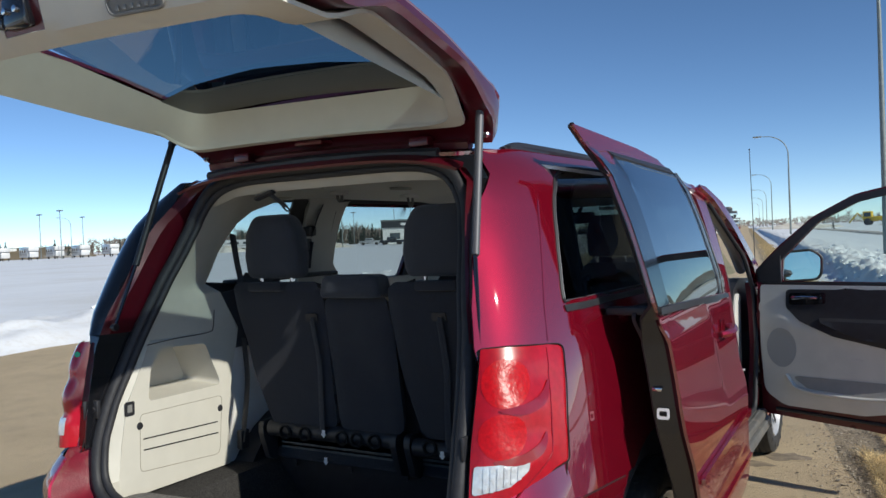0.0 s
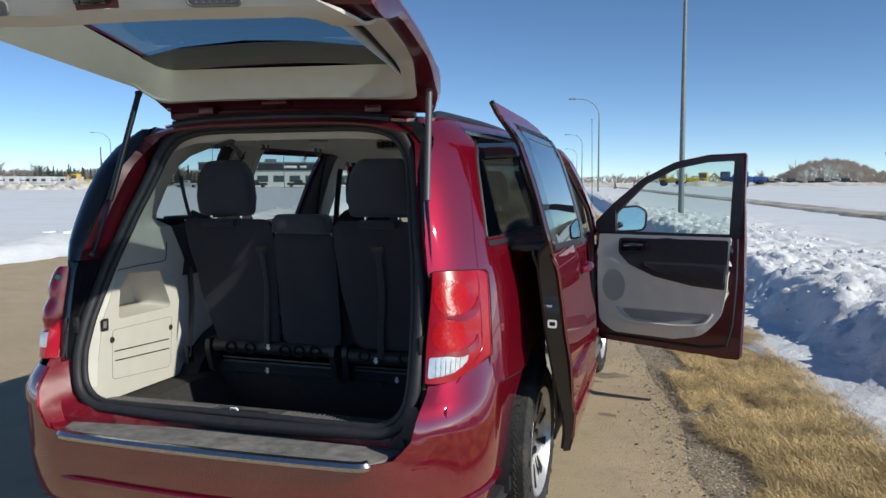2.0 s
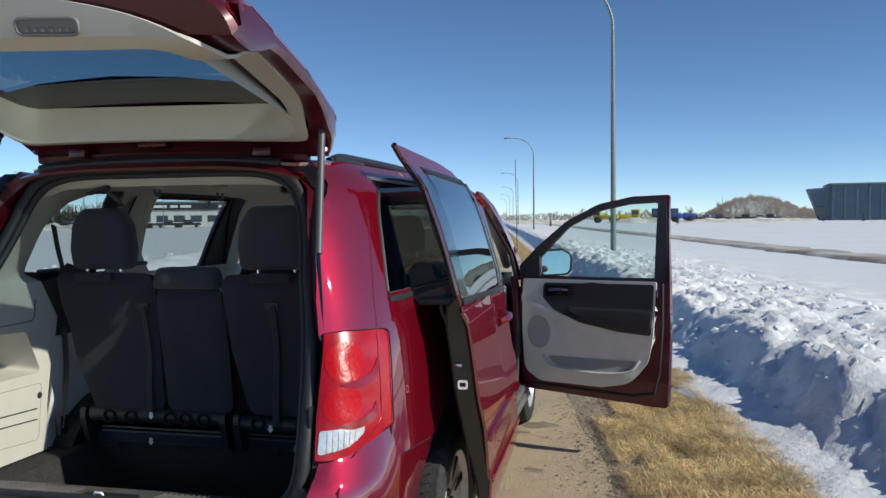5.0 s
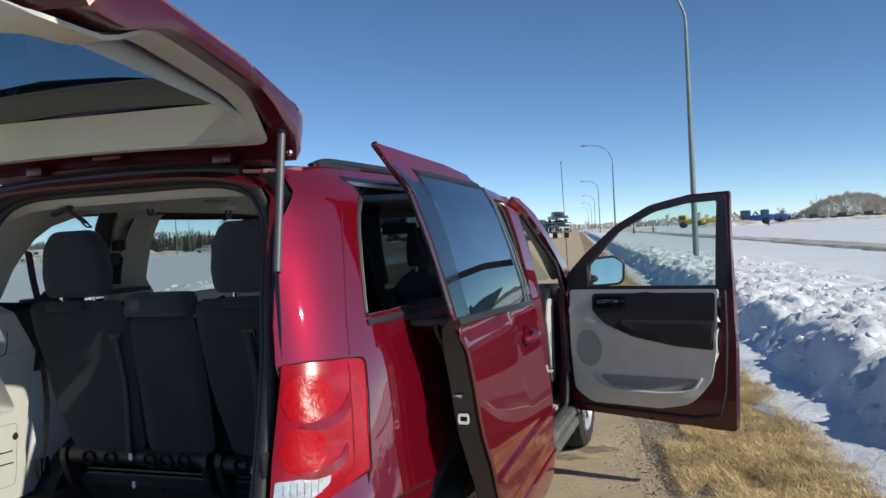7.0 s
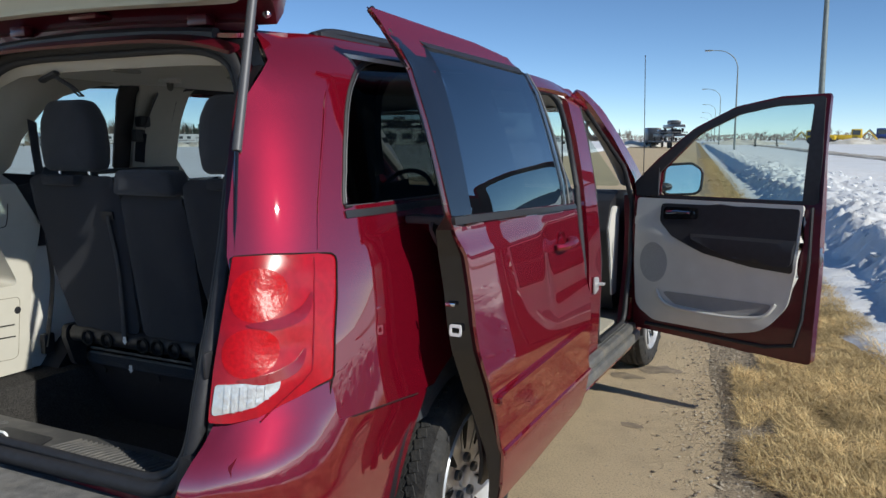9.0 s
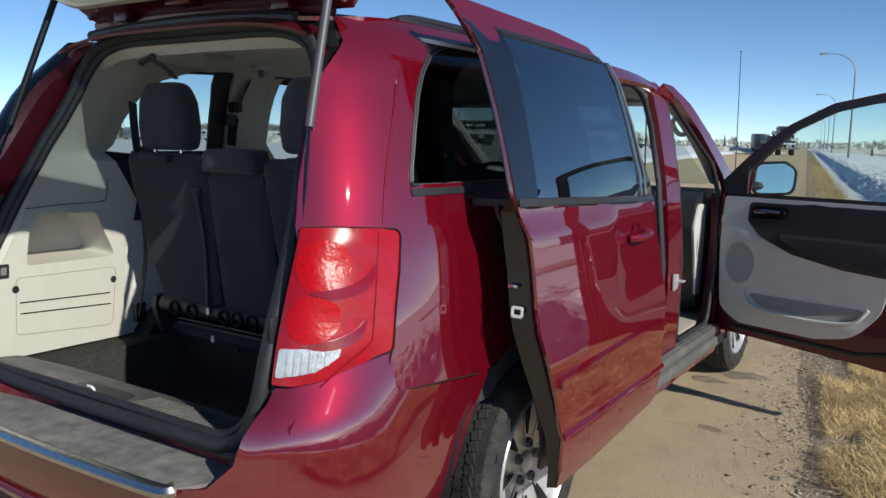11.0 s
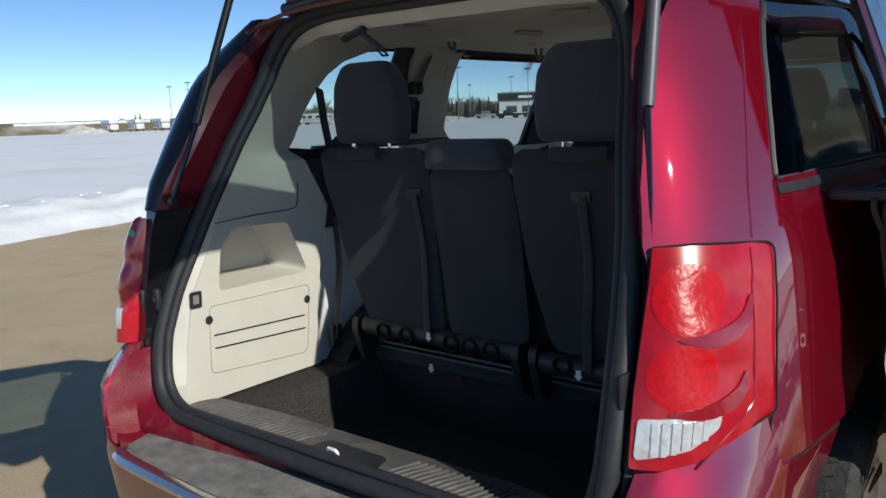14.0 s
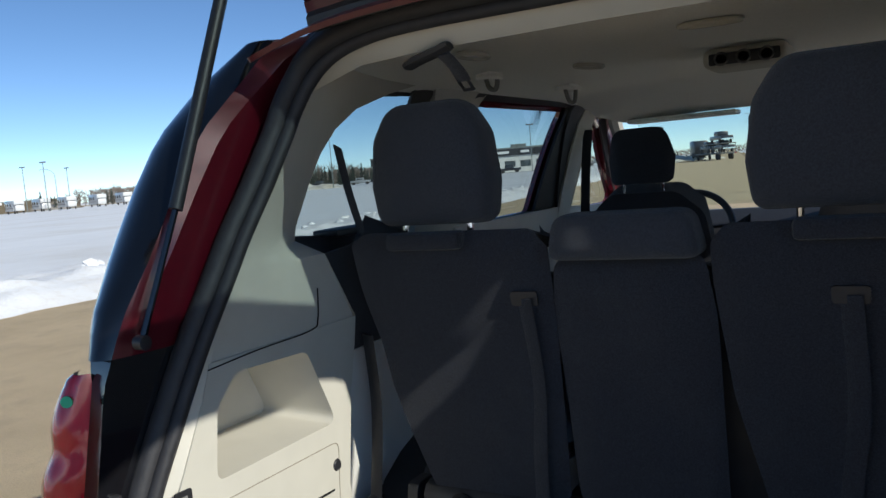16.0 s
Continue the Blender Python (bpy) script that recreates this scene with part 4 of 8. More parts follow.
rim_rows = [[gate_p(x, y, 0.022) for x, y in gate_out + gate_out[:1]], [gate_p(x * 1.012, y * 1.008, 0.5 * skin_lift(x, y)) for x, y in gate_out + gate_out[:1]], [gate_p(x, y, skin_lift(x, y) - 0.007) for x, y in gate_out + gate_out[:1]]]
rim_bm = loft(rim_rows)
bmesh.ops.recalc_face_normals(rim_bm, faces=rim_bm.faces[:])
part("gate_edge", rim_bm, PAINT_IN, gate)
trim_out = smooth([(0.0, -0.70, 0), (0.30, -0.685, 0), (0.55, -0.62, 0), (0.70, -0.53, 0), (0.765, -0.43, 0), (0.745, -0.25, 0), (0.69, 0.05, 0), (0.640, 0.22, 0), (0.60, 0.278, 0), (0.45, 0.284, 0), (0.0, 0.290, 0)], 4)
trim_out = [(p.x, p.y) for p in trim_out]
trim_out = [(0.074, -0.527), (0.084, -0.697)] + [p for p in trim_out if p[0] > 0.10 or p[1] > 0]
trim_out = trim_out + [(-x * (gate_left(y) * (1 + 0.05 * ramp(-y, 0.3, 0.5)) if x > 0.1 else 1.0), y) for x, y in reversed(trim_out) if x > 1e-6]
latch_hole = rounded([(-0.085, -0.73), (0.085, -0.73), (0.075, -0.525), (-0.075, -0.525)], 0.012)
trim_bm = sheet(trim_out, lambda x, y: gate_p(x, y, -0.014 + 0.010 * (abs(x) / 0.7) ** 4), (0, 0, -1), 0.010, [inner_hole], 0.045)
part("gate_trim", trim_bm, BEIGE, gate, "beige plastic tailgate trim")
lip = [gate_p(x * 1.012 - 0.001, -0.1 + (y + 0.1) * 1.015, -0.009 + 0.010 * (abs(x) / 0.7) ** 4) for x, y in inner_hole]
lip2 = [gate_p(x, y, pane_lift(y) - 0.006) for x, y in glass_out]
n_l = 96


def resample(loop, n):
    pts = [Vector(p) for p in loop] + [Vector(loop[0])]
    d = [0.0]
    for a, b in zip(pts, pts[1:]):
        d.append(d[-1] + (b - a).length)
    out, j = [], 0
    for i in range(n):
        t = d[-1] * i / n
        while d[j + 1] < t:
            j += 1
        out.append(pts[j].lerp(pts[j + 1], (t - d[j]) / max(1e-9, d[j + 1] - d[j])))
    return out


def angle_loop(loop, n, c):
    """A loop sampled at even bearings round c, so that two loops match."""
    pts = resample(loop, 900)
    ang = [math.atan2(p.y - c[1], p.x - c[0]) for p in pts]
    return [pts[min(range(900), key=lambda i: abs((ang[i] - t + math.pi) % (2 * math.pi) - math.pi))] for t in (2 * math.pi * k / n for k in range(n))]


A, B = angle_loop(lip, n_l, (0, -0.05)), angle_loop(lip2, n_l, (0, -0.05))
M = [a.lerp(b, 0.55) + Vector((0, 0, -0.012)) for a, b in zip(A, B)]
reveal = loft([A + A[:1], M + M[:1], B + B[:1]])
bmesh.ops.recalc_face_normals(reveal, faces=reveal.faces[:])
part("window_reveal", reveal, BEIGE, gate, "sloping beige surround of the rear window")
gl = sheet(glass_out, lambda x, y: gate_p(x, y, pane_lift(y)), (0, 0, 1), 0.0, step=0.1)
rear_glass = part("rear_window", gl, REAR_TINT, gate, "tinted rear window")
frit = sheet(rounded([(-0.50, 0.13), (-0.25, 0.075), (0.05, 0.05), (0.30, 0.065), (0.60, 0.12), (0.60, 0.285), (-0.50, 0.285)], 0.01), lambda x, y: gate_p(x, y, pane_lift(y) - 0.008), (0, 0, -1), 0.0, step=0.07)
part("shade_band", frit, SHADE, rear_glass, "dark shade band along the hinge side")
part("wiper_motor_cover", sheet(rounded([(-0.05, -0.485), (0.24, -0.485), (0.23, -0.37), (0.17, -0.345), (0.02, -0.345), (-0.04, -0.37)], 0.03), lambda x, y: gate_p(x, y, 0.03 + 0.05 * max(0, (y + 0.47) / 0.12)), (0, 0, -1), 0.03, step=0.04), BEIGE, gate)
# latch recess and latch
rec_b = sheet(latch_hole, lambda x, y: gate_p(x, y, -0.012), (0, 0, -1), 0.004, step=0.05)
part("latch_recess", rec_b, PAINT_IN, gate, "maroon plate round the latch")
lc = gate_p(0.0, -0.625, -0.02)
part("latch", merge(rbox(lc + Vector((-0.045, -0.012, -0.040)), lc + Vector((0.045, 0.03, 0.030)), 0.010), rbox(lc + Vector((-0.054, -0.016, -0.040)), lc + Vector((-0.036, 0.01, 0.0)), 0.004)), GLOSS_BLACK, gate, "black latch with two bright pins")
for x in (-0.018, 0.022):
    part("latch_pin", lathe([(0, 0), (0.008, 0), (0.008, 0.010), (0, 0.013)], Matrix.Translation(lc + Vector((x, -0.010, -0.004))) @ pose(0, 0, 0, 90), 10), CHROME, gate)
for x in (-0.40, 0.385):
    cup = rounded([(x - 0.084, -0.590), (x + 0.084, -0.590), (x + 0.082, -0.525), (x - 0.082, -0.525)], 0.022)
    rim_c = [gate_p(a, b, -0.016) for a, b in cup]
    low_c = [gate_p(x + (a - x) * 0.90, -0.557 + (b + 0.557) * 0.8, 0.012) for a, b in cup]
    wall_c = loft([rim_c + rim_c[:1], low_c + low_c[:1]])
    bmesh.ops.recalc_face_normals(wall_c, faces=wall_c.faces[:])
    pull = part("pull_cup", tube(rim_c, 0.0045, 6, True), CUP_GREY, gate, "recessed grey pull cup")
    part("cup_wall", wall_c, CUP_GREY, pull)
    part("cup_floor", sheet(cup, lambda a, b: gate_p(a, b, -0.0155), (0, -1, -0.3), 0.0005, step=0.03), CUP_GREY, pull)
    for k in range(6):
        rp = gate_p(x - 0.055 + 0.022 * k, -0.545, -0.017)
        part("grip_rib", rbox(rp - Vector((0.005, 0.0015, 0.006)), rp + Vector((0.005, 0.0015, 0.006)), 0.001, 1), CUP_GREY, pull)
# hinge side
for x in (-0.34, 0.42):
    c = gate_p(x, 0.40, 0.0)
    part("hinge_cover", rbox(c + Vector((-0.035, -0.02, -0.020)), c + Vector((0.035, 0.02, 0.012)), 0.005), PAINT_IN, gate)
c = gate_p(0.0, 0.36, 0.0)
part("lock_bump", rbox(c + Vector((-0.06, -0.035, -0.010)), c + Vector((0.06, 0.035, 0.010)), 0.012), PAINT_IN, gate)
part("lower_lip", tube(smooth([gate_p(x, 0.462, 0.012) for x in (-0.54, -0.3, 0.0, 0.3, 0.58)], 5), 0.020, 6), PAINT_IN, gate)
for x in (-0.53, 0.655):
    part("rubber_stop", lathe([(0, 0), (0.012, 0), (0.014, 0.008), (0.006, 0.016), (0, 0.016)], Matrix.Translation(gate_p(x, 0.38, 0.012)) @ pose(0, 0, 0, 180), 12), CHROME, gate)
# gas struts
for sgn in (1, -1):
    top, mid, low = (Vector((0.672, 0.405, 1.950)), Vector((0.705, 0.268, 1.50)), Vector((0.745, 0.195, 1.235))) if sgn > 0 else (Vector((-0.630, 0.395, 1.945)), Vector((-0.653, 0.218, 1.498)), Vector((-0.672, 0.130, 1.285)))
    st = part("gas_strut", tube([top, top.lerp(mid, 0.97), mid], 0.0125, 10), BLACK if sgn < 0 else STRUT_GREY, van, "gas strut holding the tailgate up")
    part("strut_rod", tube([mid, low], 0.006, 8), GLOSS_BLACK, st)
    for p in (top, low):
        part("strut_end", lathe([(0, -0.012), (0.013, -0.010), (0.013, 0.010), (0, 0.012)], Matrix.Translation(p) @ pose(0, 0, 0, 0, 90), 10), BLACK, st)

# ---- sliding door, slid back ----
SD_OFF = 0.135


def sd(y, z, off=0.0):
    """Outer skin of the slid-back door."""
    zz = z - 0.02
    x = half_width(min(zz, 1.80)) + SD_OFF + off - 0.35 * max(0, zz - 1.80)
    x += float(np.interp(z, (0.4, 0.6, 0.8, 1.0, 1.25, 1.4), (0.018, 0.03, 0.025, 0.012, 0.008, 0.004))) - 0.027 * (y - 0.8)
    ky, kz = max(0.0, min(1.0, (y - 1.42) / 0.11)), max(0.0, min(1.0, (z - 0.87) / 0.10))
    k = max(0.0, 1.0 - math.hypot(1 - ky, 1 - kz)) * max(0.0, min(1.0, (1.25 - z) / 0.08))
    x -= 0.014 * k * k * (3 - 2 * k)
    x += 0.012 * ramp(0.60 - z, 0.0, 0.03) - 0.012 * ramp(z, 1.20, 1.27) * ramp(1.32 - z, 0.0, 0.06)
    return Vector((x, y, z))


def belt(y):
    """Height of the door's waist line, falling towards the front."""
    return 1.318 - 0.042 * (y - 0.68)


sd_rear = [(0.655, 1.888), (0.705, 1.845), (0.693, 1.72), (0.686, 1.50), (0.676, 1.325), (0.712, 1.275), (0.744, 1.20), (0.750, 1.10), (0.746, 1.00), (0.757, 0.925), (0.785, 0.86), (0.818, 0.79), (0.870, 0.69), (0.905, 0.57), (0.920, 0.47), (0.937, 0.395)]
sd_out = rounded([(y, z, 0.02 if 0.8 < z < 1.8 else 0.006) for y, z in sd_rear] + [(1.27, 0.392), (1.90, 0.42, 0.03), (1.965, 0.60), (1.985, 0.80), (2.00, 1.0), (1.945, 1.268), (1.86, 1.45), (1.785, 1.78, 0.03), (1.735, 1.84, 0.04), (1.41, 1.866), (1.07, 1.876)], 0.0)
sd_win = rounded([(0.825, belt(0.825), 0.01), (0.865, 1.56), (0.905, 1.803, 0.02), (1.775, 1.782, 0.02), (1.768, 1.55), (1.762, belt(1.762), 0.015)], 0.0)
skin = sheet(sd_out, sd, (1, 0, 0), 0.010, [sd_win], 0.036)
sdoor = part("sliding_door", skin, PAINT, van, "cherry red sliding door slid back, reflecting snow")
band = sheet(rounded([(0.682, belt(0.68)), (0.689, 1.50), (0.697, 1.72), (0.712, 1.822), (0.90, 1.822), (1.72, 1.805), (1.775, 1.785), (1.85, 1.45), (1.925, belt(1.925))], 0.006), lambda y, z: sd(y, z, 0.004), (1, 0, 0), 0.006, [sd_win], 0.06)
part("window_frame", band, GLOSS_BLACK, sdoor, "gloss black window surround")
part("door_window", sheet(sd_win, lambda y, z: sd(y, z, 0.002), (1, 0, 0), 0.0, step=0.08), DOOR_TINT, sdoor, "dark tinted window mirroring the sky")
part("belt_trim", sheet(rounded([(0.690, belt(0.69) - 0.024), (0.684, belt(0.68) - 0.002), (1.925, belt(1.925) - 0.002), (1.93, belt(1.93) - 0.020)], 0.004), lambda y, z: sd(y, z, 0.012), (1, 0, 0), 0.012, step=0.08), BELT, sdoor, "grey belt moulding")
part("top_trim", sheet(rounded([(0.905, 1.800), (0.90, 1.820), (1.73, 1.803), (1.75, 1.780)], 0.003), lambda y, z: sd(y, z, 0.009), (1, 0, 0), 0.008, step=0.1), BLACK, sdoor)
for k in range(2):
    part("pillar_trim", sheet([(1.775 + 0.026 * k, 1.785), (1.790 + 0.026 * k, 1.785), (1.79 + 0.045 * k, 1.55), (1.800 + 0.055 * k, belt(1.80)), (1.782 + 0.055 * k, belt(1.80)), (1.772 + 0.045 * k, 1.55)], lambda y, z: sd(y, z, 0.010), (1, 0, 0), 0.006, step=0.1), (STEEL, GREY_PAINT)[k], sdoor)
part("rub_strip", sheet(rounded([(0.868, 0.738), (0.866, 0.766), (1.955, 0.766), (1.955, 0.738)], 0.01), lambda y, z: sd(y, z, 0.016), (1, 0, 0), 0.014, step=0.08), PAINT, sdoor, "red rub strip")
part("lower_flare", tube(smooth([sd(y, 0.574 - 0.01 * (y - 0.98), -0.004) for y in (0.91, 1.3, 1.6, 1.955)], 4), 0.012, 8), PAINT, sdoor)
# scooped recess line and handle
part("handle_cup", lathe([(0, -0.016), (0.03, -0.014), (0.046, -0.002), (0.05, 0.002)], Matrix.Translation(sd(1.70, 1.125, 0.001)) @ pose(0, 0, 0, 0, 90), 20), PAINT_IN, sdoor)
hb = tube(smooth([sd(1.60, 1.122, 0.008), sd(1.635, 1.124, 0.034), sd(1.70, 1.128, 0.042), sd(1.77, 1.132, 0.034), sd(1.80, 1.134, 0.008)], 5), [0.016] + [0.018] * 19 + [0.014], 8, squash=0.8)
part("door_handle", hb, PAINT, sdoor, "red pull handle")
part("handle_trim", rbox(sd(1.735, 1.130, 0.045) - Vector((0.003, 0.04, 0.004)), sd(1.735, 1.130, 0.045) + Vector((0.003, 0.04, 0.004)), 0.002), CHROME, sdoor)
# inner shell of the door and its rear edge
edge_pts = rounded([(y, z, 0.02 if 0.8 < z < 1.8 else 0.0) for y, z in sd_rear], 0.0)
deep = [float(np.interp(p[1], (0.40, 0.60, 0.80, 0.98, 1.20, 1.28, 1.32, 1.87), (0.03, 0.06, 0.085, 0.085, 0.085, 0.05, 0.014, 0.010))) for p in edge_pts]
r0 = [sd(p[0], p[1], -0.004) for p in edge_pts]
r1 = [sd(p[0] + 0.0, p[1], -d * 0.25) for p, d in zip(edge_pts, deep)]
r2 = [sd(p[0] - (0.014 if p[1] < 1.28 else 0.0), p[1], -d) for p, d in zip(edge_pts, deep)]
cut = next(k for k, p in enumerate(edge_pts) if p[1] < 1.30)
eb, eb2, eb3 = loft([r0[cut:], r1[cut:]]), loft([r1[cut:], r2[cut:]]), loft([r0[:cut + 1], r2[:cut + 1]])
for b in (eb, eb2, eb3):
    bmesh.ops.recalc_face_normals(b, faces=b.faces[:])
rear_edge = part("door_edge", eb, EDGE_SHADE, sdoor, "maroon rear edge of the sliding door, darkened for its shade")
# inner half blackened outright, where the edge sinks into shade
part("edge_trim", eb2, GLOSS_BLACK, rear_edge, "inner edge painted black for its shade")
part("frame_edge", eb3, GLOSS_BLACK, rear_edge, "black edge of the window frame")
# unseen inner face, made black so the gap behind the door stays dark
inner_sd = sheet(rounded([(0.72, 1.30), (0.775, 1.18), (0.775, 1.0), (0.84, 0.80), (0.93, 0.60), (0.95, 0.43), (1.90, 0.45), (1.955, 0.72), (1.96, 1.05), (1.90, 1.26)], 0.03), lambda y, z: sd(y, z, -0.092), (-1, 0, 0), 0.012, step=0.1)
part("inner_trim", inner_sd, BLACK, sdoor, "unseen inner door trim, blackened to deepen the shade in the gap")
part("door_seal", tube([sd(p[0] + 0.034, p[1], -d - 0.006) for p, d in zip(edge_pts, deep)], 0.012, 6), RUBBER, rear_edge)
lk = Vector((1.096, 0.724, 0.990))
part("latch_plate", sheet(rounded([(-0.019, -0.017), (0.019, -0.017), (0.019, 0.017), (-0.019, 0.017)], 0.009), lambda a, b: lk + Vector((a, -0.004 + 0.1 * b, b)), (0, -1, 0), 0.003, [rounded([(-0.012, -0.008), (0.012, -0.008), (0.012, 0.008), (-0.012, 0.008)], 0.004)], 0.02), WHITE, rear_edge, "white latch plate")
part("latch_tab", rbox(lk + Vector((-0.03, -0.010, 0.068)), lk + Vector((0.0, 0.0, 0.080)), 0.003), CHROME, rear_edge)
part("upper_roller", rbox((0.92, 0.745, 1.285), (1.06, 0.80, 1.31), 0.006), BLACK, sdoor, "black roller bracket")
fr_edge = loft([[sd(y, z, -0.004) for y, z in ((1.90, 0.43), (1.98, 0.75), (2.00, 1.0), (1.94, 1.268), (1.785, 1.78))], [sd(y - 0.01, z, -d) for y, z, d in ((1.90, 0.43, 0.03), (1.98, 0.75, 0.09), (2.00, 1.0, 0.09), (1.94, 1.268, 0.06), (1.785, 1.78, 0.03))]])
bmesh.ops.recalc_face_normals(fr_edge, faces=fr_edge.faces[:])
part("front_edge", fr_edge, PAINT_IN, sdoor)
# track on the quarter panel that the door rides on
part("door_track", rbox((0.915, 0.95, 1.262), (0.955, 1.66, 1.288), 0.004), BLACK, van, "black slide track")

# striker and seal on the centre pillar
sp = Vector((half_width(0.80) - 0.03, 2.625, 0.806))
part("door_striker", merge(sheet(rounded([(-0.04, -0.045), (0.035, -0.03), (0.05, 0.0), (0.035, 0.035), (-0.04, 0.045)], 0.015), lambda a, b: sp + Vector((0.006, a, b)), (1, 0, 0), 0.006, step=0.03), tube([sp + Vector((0.0, 0.02, 0.0)), sp + Vector((0.03, 0.03, 0.0)), sp + Vector((0.03, 0.055, 0.0)), sp + Vector((0.0, 0.06, 0.0))], 0.006, 6)), ALLOY, van, "pale metal door striker")
opening = [(1.70, 0.47), (1.69, 1.74), (2.60, 1.75), (2.56, 1.55), (2.50, 1.30), (2.48, 0.9), (2.47, 0.47)]
part("door_seal", tube([Vector((half_width(z) - 0.045, y, z)) for y, z in rounded(opening, 0.08)], 0.014, 6, True), RUBBER, van, "black door seal", 60)
opening = [(2.77, 0.47), (2.785, 0.9), (2.80, 1.25), (2.87, 1.52), (2.92, 1.70), (3.05, 1.69), (3.52, 1.36), (3.56, 1.16), (3.46, 0.85), (3.36, 0.47)]
part("door_seal", tube([Vector((half_width(z) - 0.05, y, z)) for y, z in rounded(opening, 0.08)], 0.014, 6, True), RUBBER, van, "black door seal", 60)
part("hinge_pillar", sheet(rounded([(3.36, 0.44), (3.46, 0.85), (3.56, 1.20), (3.72, 1.2), (3.72, 0.44)], 0.02), lambda y, z: Vector((half_width(z) - 0.06, y, z)), (1, 0, 0), 0.03, step=0.1), PAINT_IN, van)
for z in (0.62, 0.98):
    part("door_hinge", rbox((0.93, 3.50, z - 0.035), (1.0, 3.575, z + 0.035), 0.008), PAINT_IN, van)

# ---- front passenger door, open ----
HINGE, TIP = Vector((0.965, 3.535, 0)), Vector((1.955, 3.255, 0))
DU = (TIP - HINGE) / (TIP - HINGE).length
DN = Vector((DU.y, -DU.x, 0)).normalized()
if DN.y > 0:
    DN = -DN


def fd(u, z, off=0.0):
    """The open door: u from its hinge, off towards the cabin side."""
    w = half_width(min(1.80, max(z, 0.3)))
    return HINGE + DU * u + DN * (off + (w - 1.0) * 0.8) + Vector((0, 0, z))


fd_out = rounded([(0.02, 0.42, 0.03), (0.0, 0.85), (0.0, 1.18), (-0.03, 1.27, 0.02), (0.10, 1.41), (0.30, 1.585, 0.2), (0.52, 1.70, 0.2), (0.75, 1.745, 0.2), (1.005, 1.752, 0.025), (1.022, 1.45), (1.045, 1.18), (1.055, 0.85), (1.035, 0.365, 0.03)], 0.0)
fd_win = rounded([(0.13, 1.205, 0.015), (0.13, 1.335, 0.015), (0.33, 1.55, 0.2), (0.54, 1.655, 0.2), (0.75, 1.70, 0.2), (0.935, 1.708, 0.02), (0.94, 1.205, 0.01)], 0.0)
fdoor = part("front_door", sheet(fd_out, lambda u, z: fd(u, z, -0.055), -DN, 0.010, [fd_win], 0.06), PAINT, van, "open front passenger door with grey and black trim")
part("inner_panel", sheet(fd_out, lambda u, z: fd(u, z, 0.010 if z < 1.2 else -0.02), DN, 0.008, [fd_win], 0.06), PAINT_IN, fdoor, "maroon door frame, darkened for its shade")
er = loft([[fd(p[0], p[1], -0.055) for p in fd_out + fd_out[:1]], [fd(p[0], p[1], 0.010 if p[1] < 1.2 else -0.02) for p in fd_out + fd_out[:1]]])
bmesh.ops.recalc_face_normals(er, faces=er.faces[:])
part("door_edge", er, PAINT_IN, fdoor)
upper = rounded([(0.0, 1.19, 0.01), (-0.02, 1.275, 0.02), (0.11, 1.40), (0.30, 1.572, 0.2), (0.52, 1.69, 0.2), (0.75, 1.735, 0.2), (0.985, 1.742, 0.02), (1.01, 1.45), (1.02, 1.19, 0.01)], 0.0)
part("window_frame", sheet(upper, lambda u, z: fd(u, z, -0.010), DN, 0.012, [fd_win], 0.06), RUBBER, fdoor, "black window frame")
part("mirror_gusset", sheet(rounded([(0.01, 1.20), (0.0, 1.28), (0.125, 1.37), (0.14, 1.20)], 0.01), lambda u, z: fd(u, z, 0.0), DN, 0.012, step=0.06), BLACK, fdoor)
part("door_window", sheet(fd_win, lambda u, z: fd(u, z, -0.028), DN, 0.0, step=0.1), CLEAR, fdoor, "clear greenish door glass")
trim_fd = rounded([(0.045, 0.56, 0.10), (0.03, 0.85), (0.03, 1.19, 0.02), (0.965, 1.19, 0.02), (0.955, 0.86, 0.1), (0.915, 0.66, 0.16), (0.80, 0.515, 0.2), (0.60, 0.475), (0.16, 0.485, 0.12)], 0.0)


def trim_off(u, z):
    o = 0.035
    o += 0.022 * math.exp(-((z - 0.93 + 0.10 * (u - 0.5)) / 0.06) ** 2) * (1 if u > 0.2 else u / 0.2)
    d = ((u - 0.52) / 0.32) ** 2 + ((z - 0.615) / 0.055) ** 2
    o += 0.03 * math.exp(-((z - 0.56) / 0.05) ** 2) * max(0.0, 1 - ((u - 0.5) / 0.38) ** 2)
    return o


part("door_trim", sheet(trim_fd, lambda u, z: fd(u, z, trim_off(u, z)), DN, 0.022, step=0.035), GREY_TRIM, fdoor, "light grey door trim")
insert = rounded([(0.185, 1.165, 0.03), (0.95, 1.17, 0.02), (0.94, 0.84, 0.02), (0.72, 0.855), (0.46, 0.905, 0.1), (0.27, 0.985, 0.08), (0.185, 1.06, 0.04)], 0.0)
part("trim_insert", sheet(insert, lambda u, z: fd(u, z, trim_off(u, z) + 0.007), DN, 0.012, step=0.035), BLACK, fdoor, "black upper trim insert")
part("armrest", sheet(rounded([(0.36, 1.03, 0.02), (0.945, 1.02, 0.02), (0.935, 0.87, 0.04), (0.60, 0.90, 0.1), (0.40, 0.98, 0.04)], 0.0), lambda u, z: fd(u, z, 0.085 - 2.2 * max(0, z - 0.99)), DN, 0.05, step=0.04), BLACK, fdoor, "black armrest")
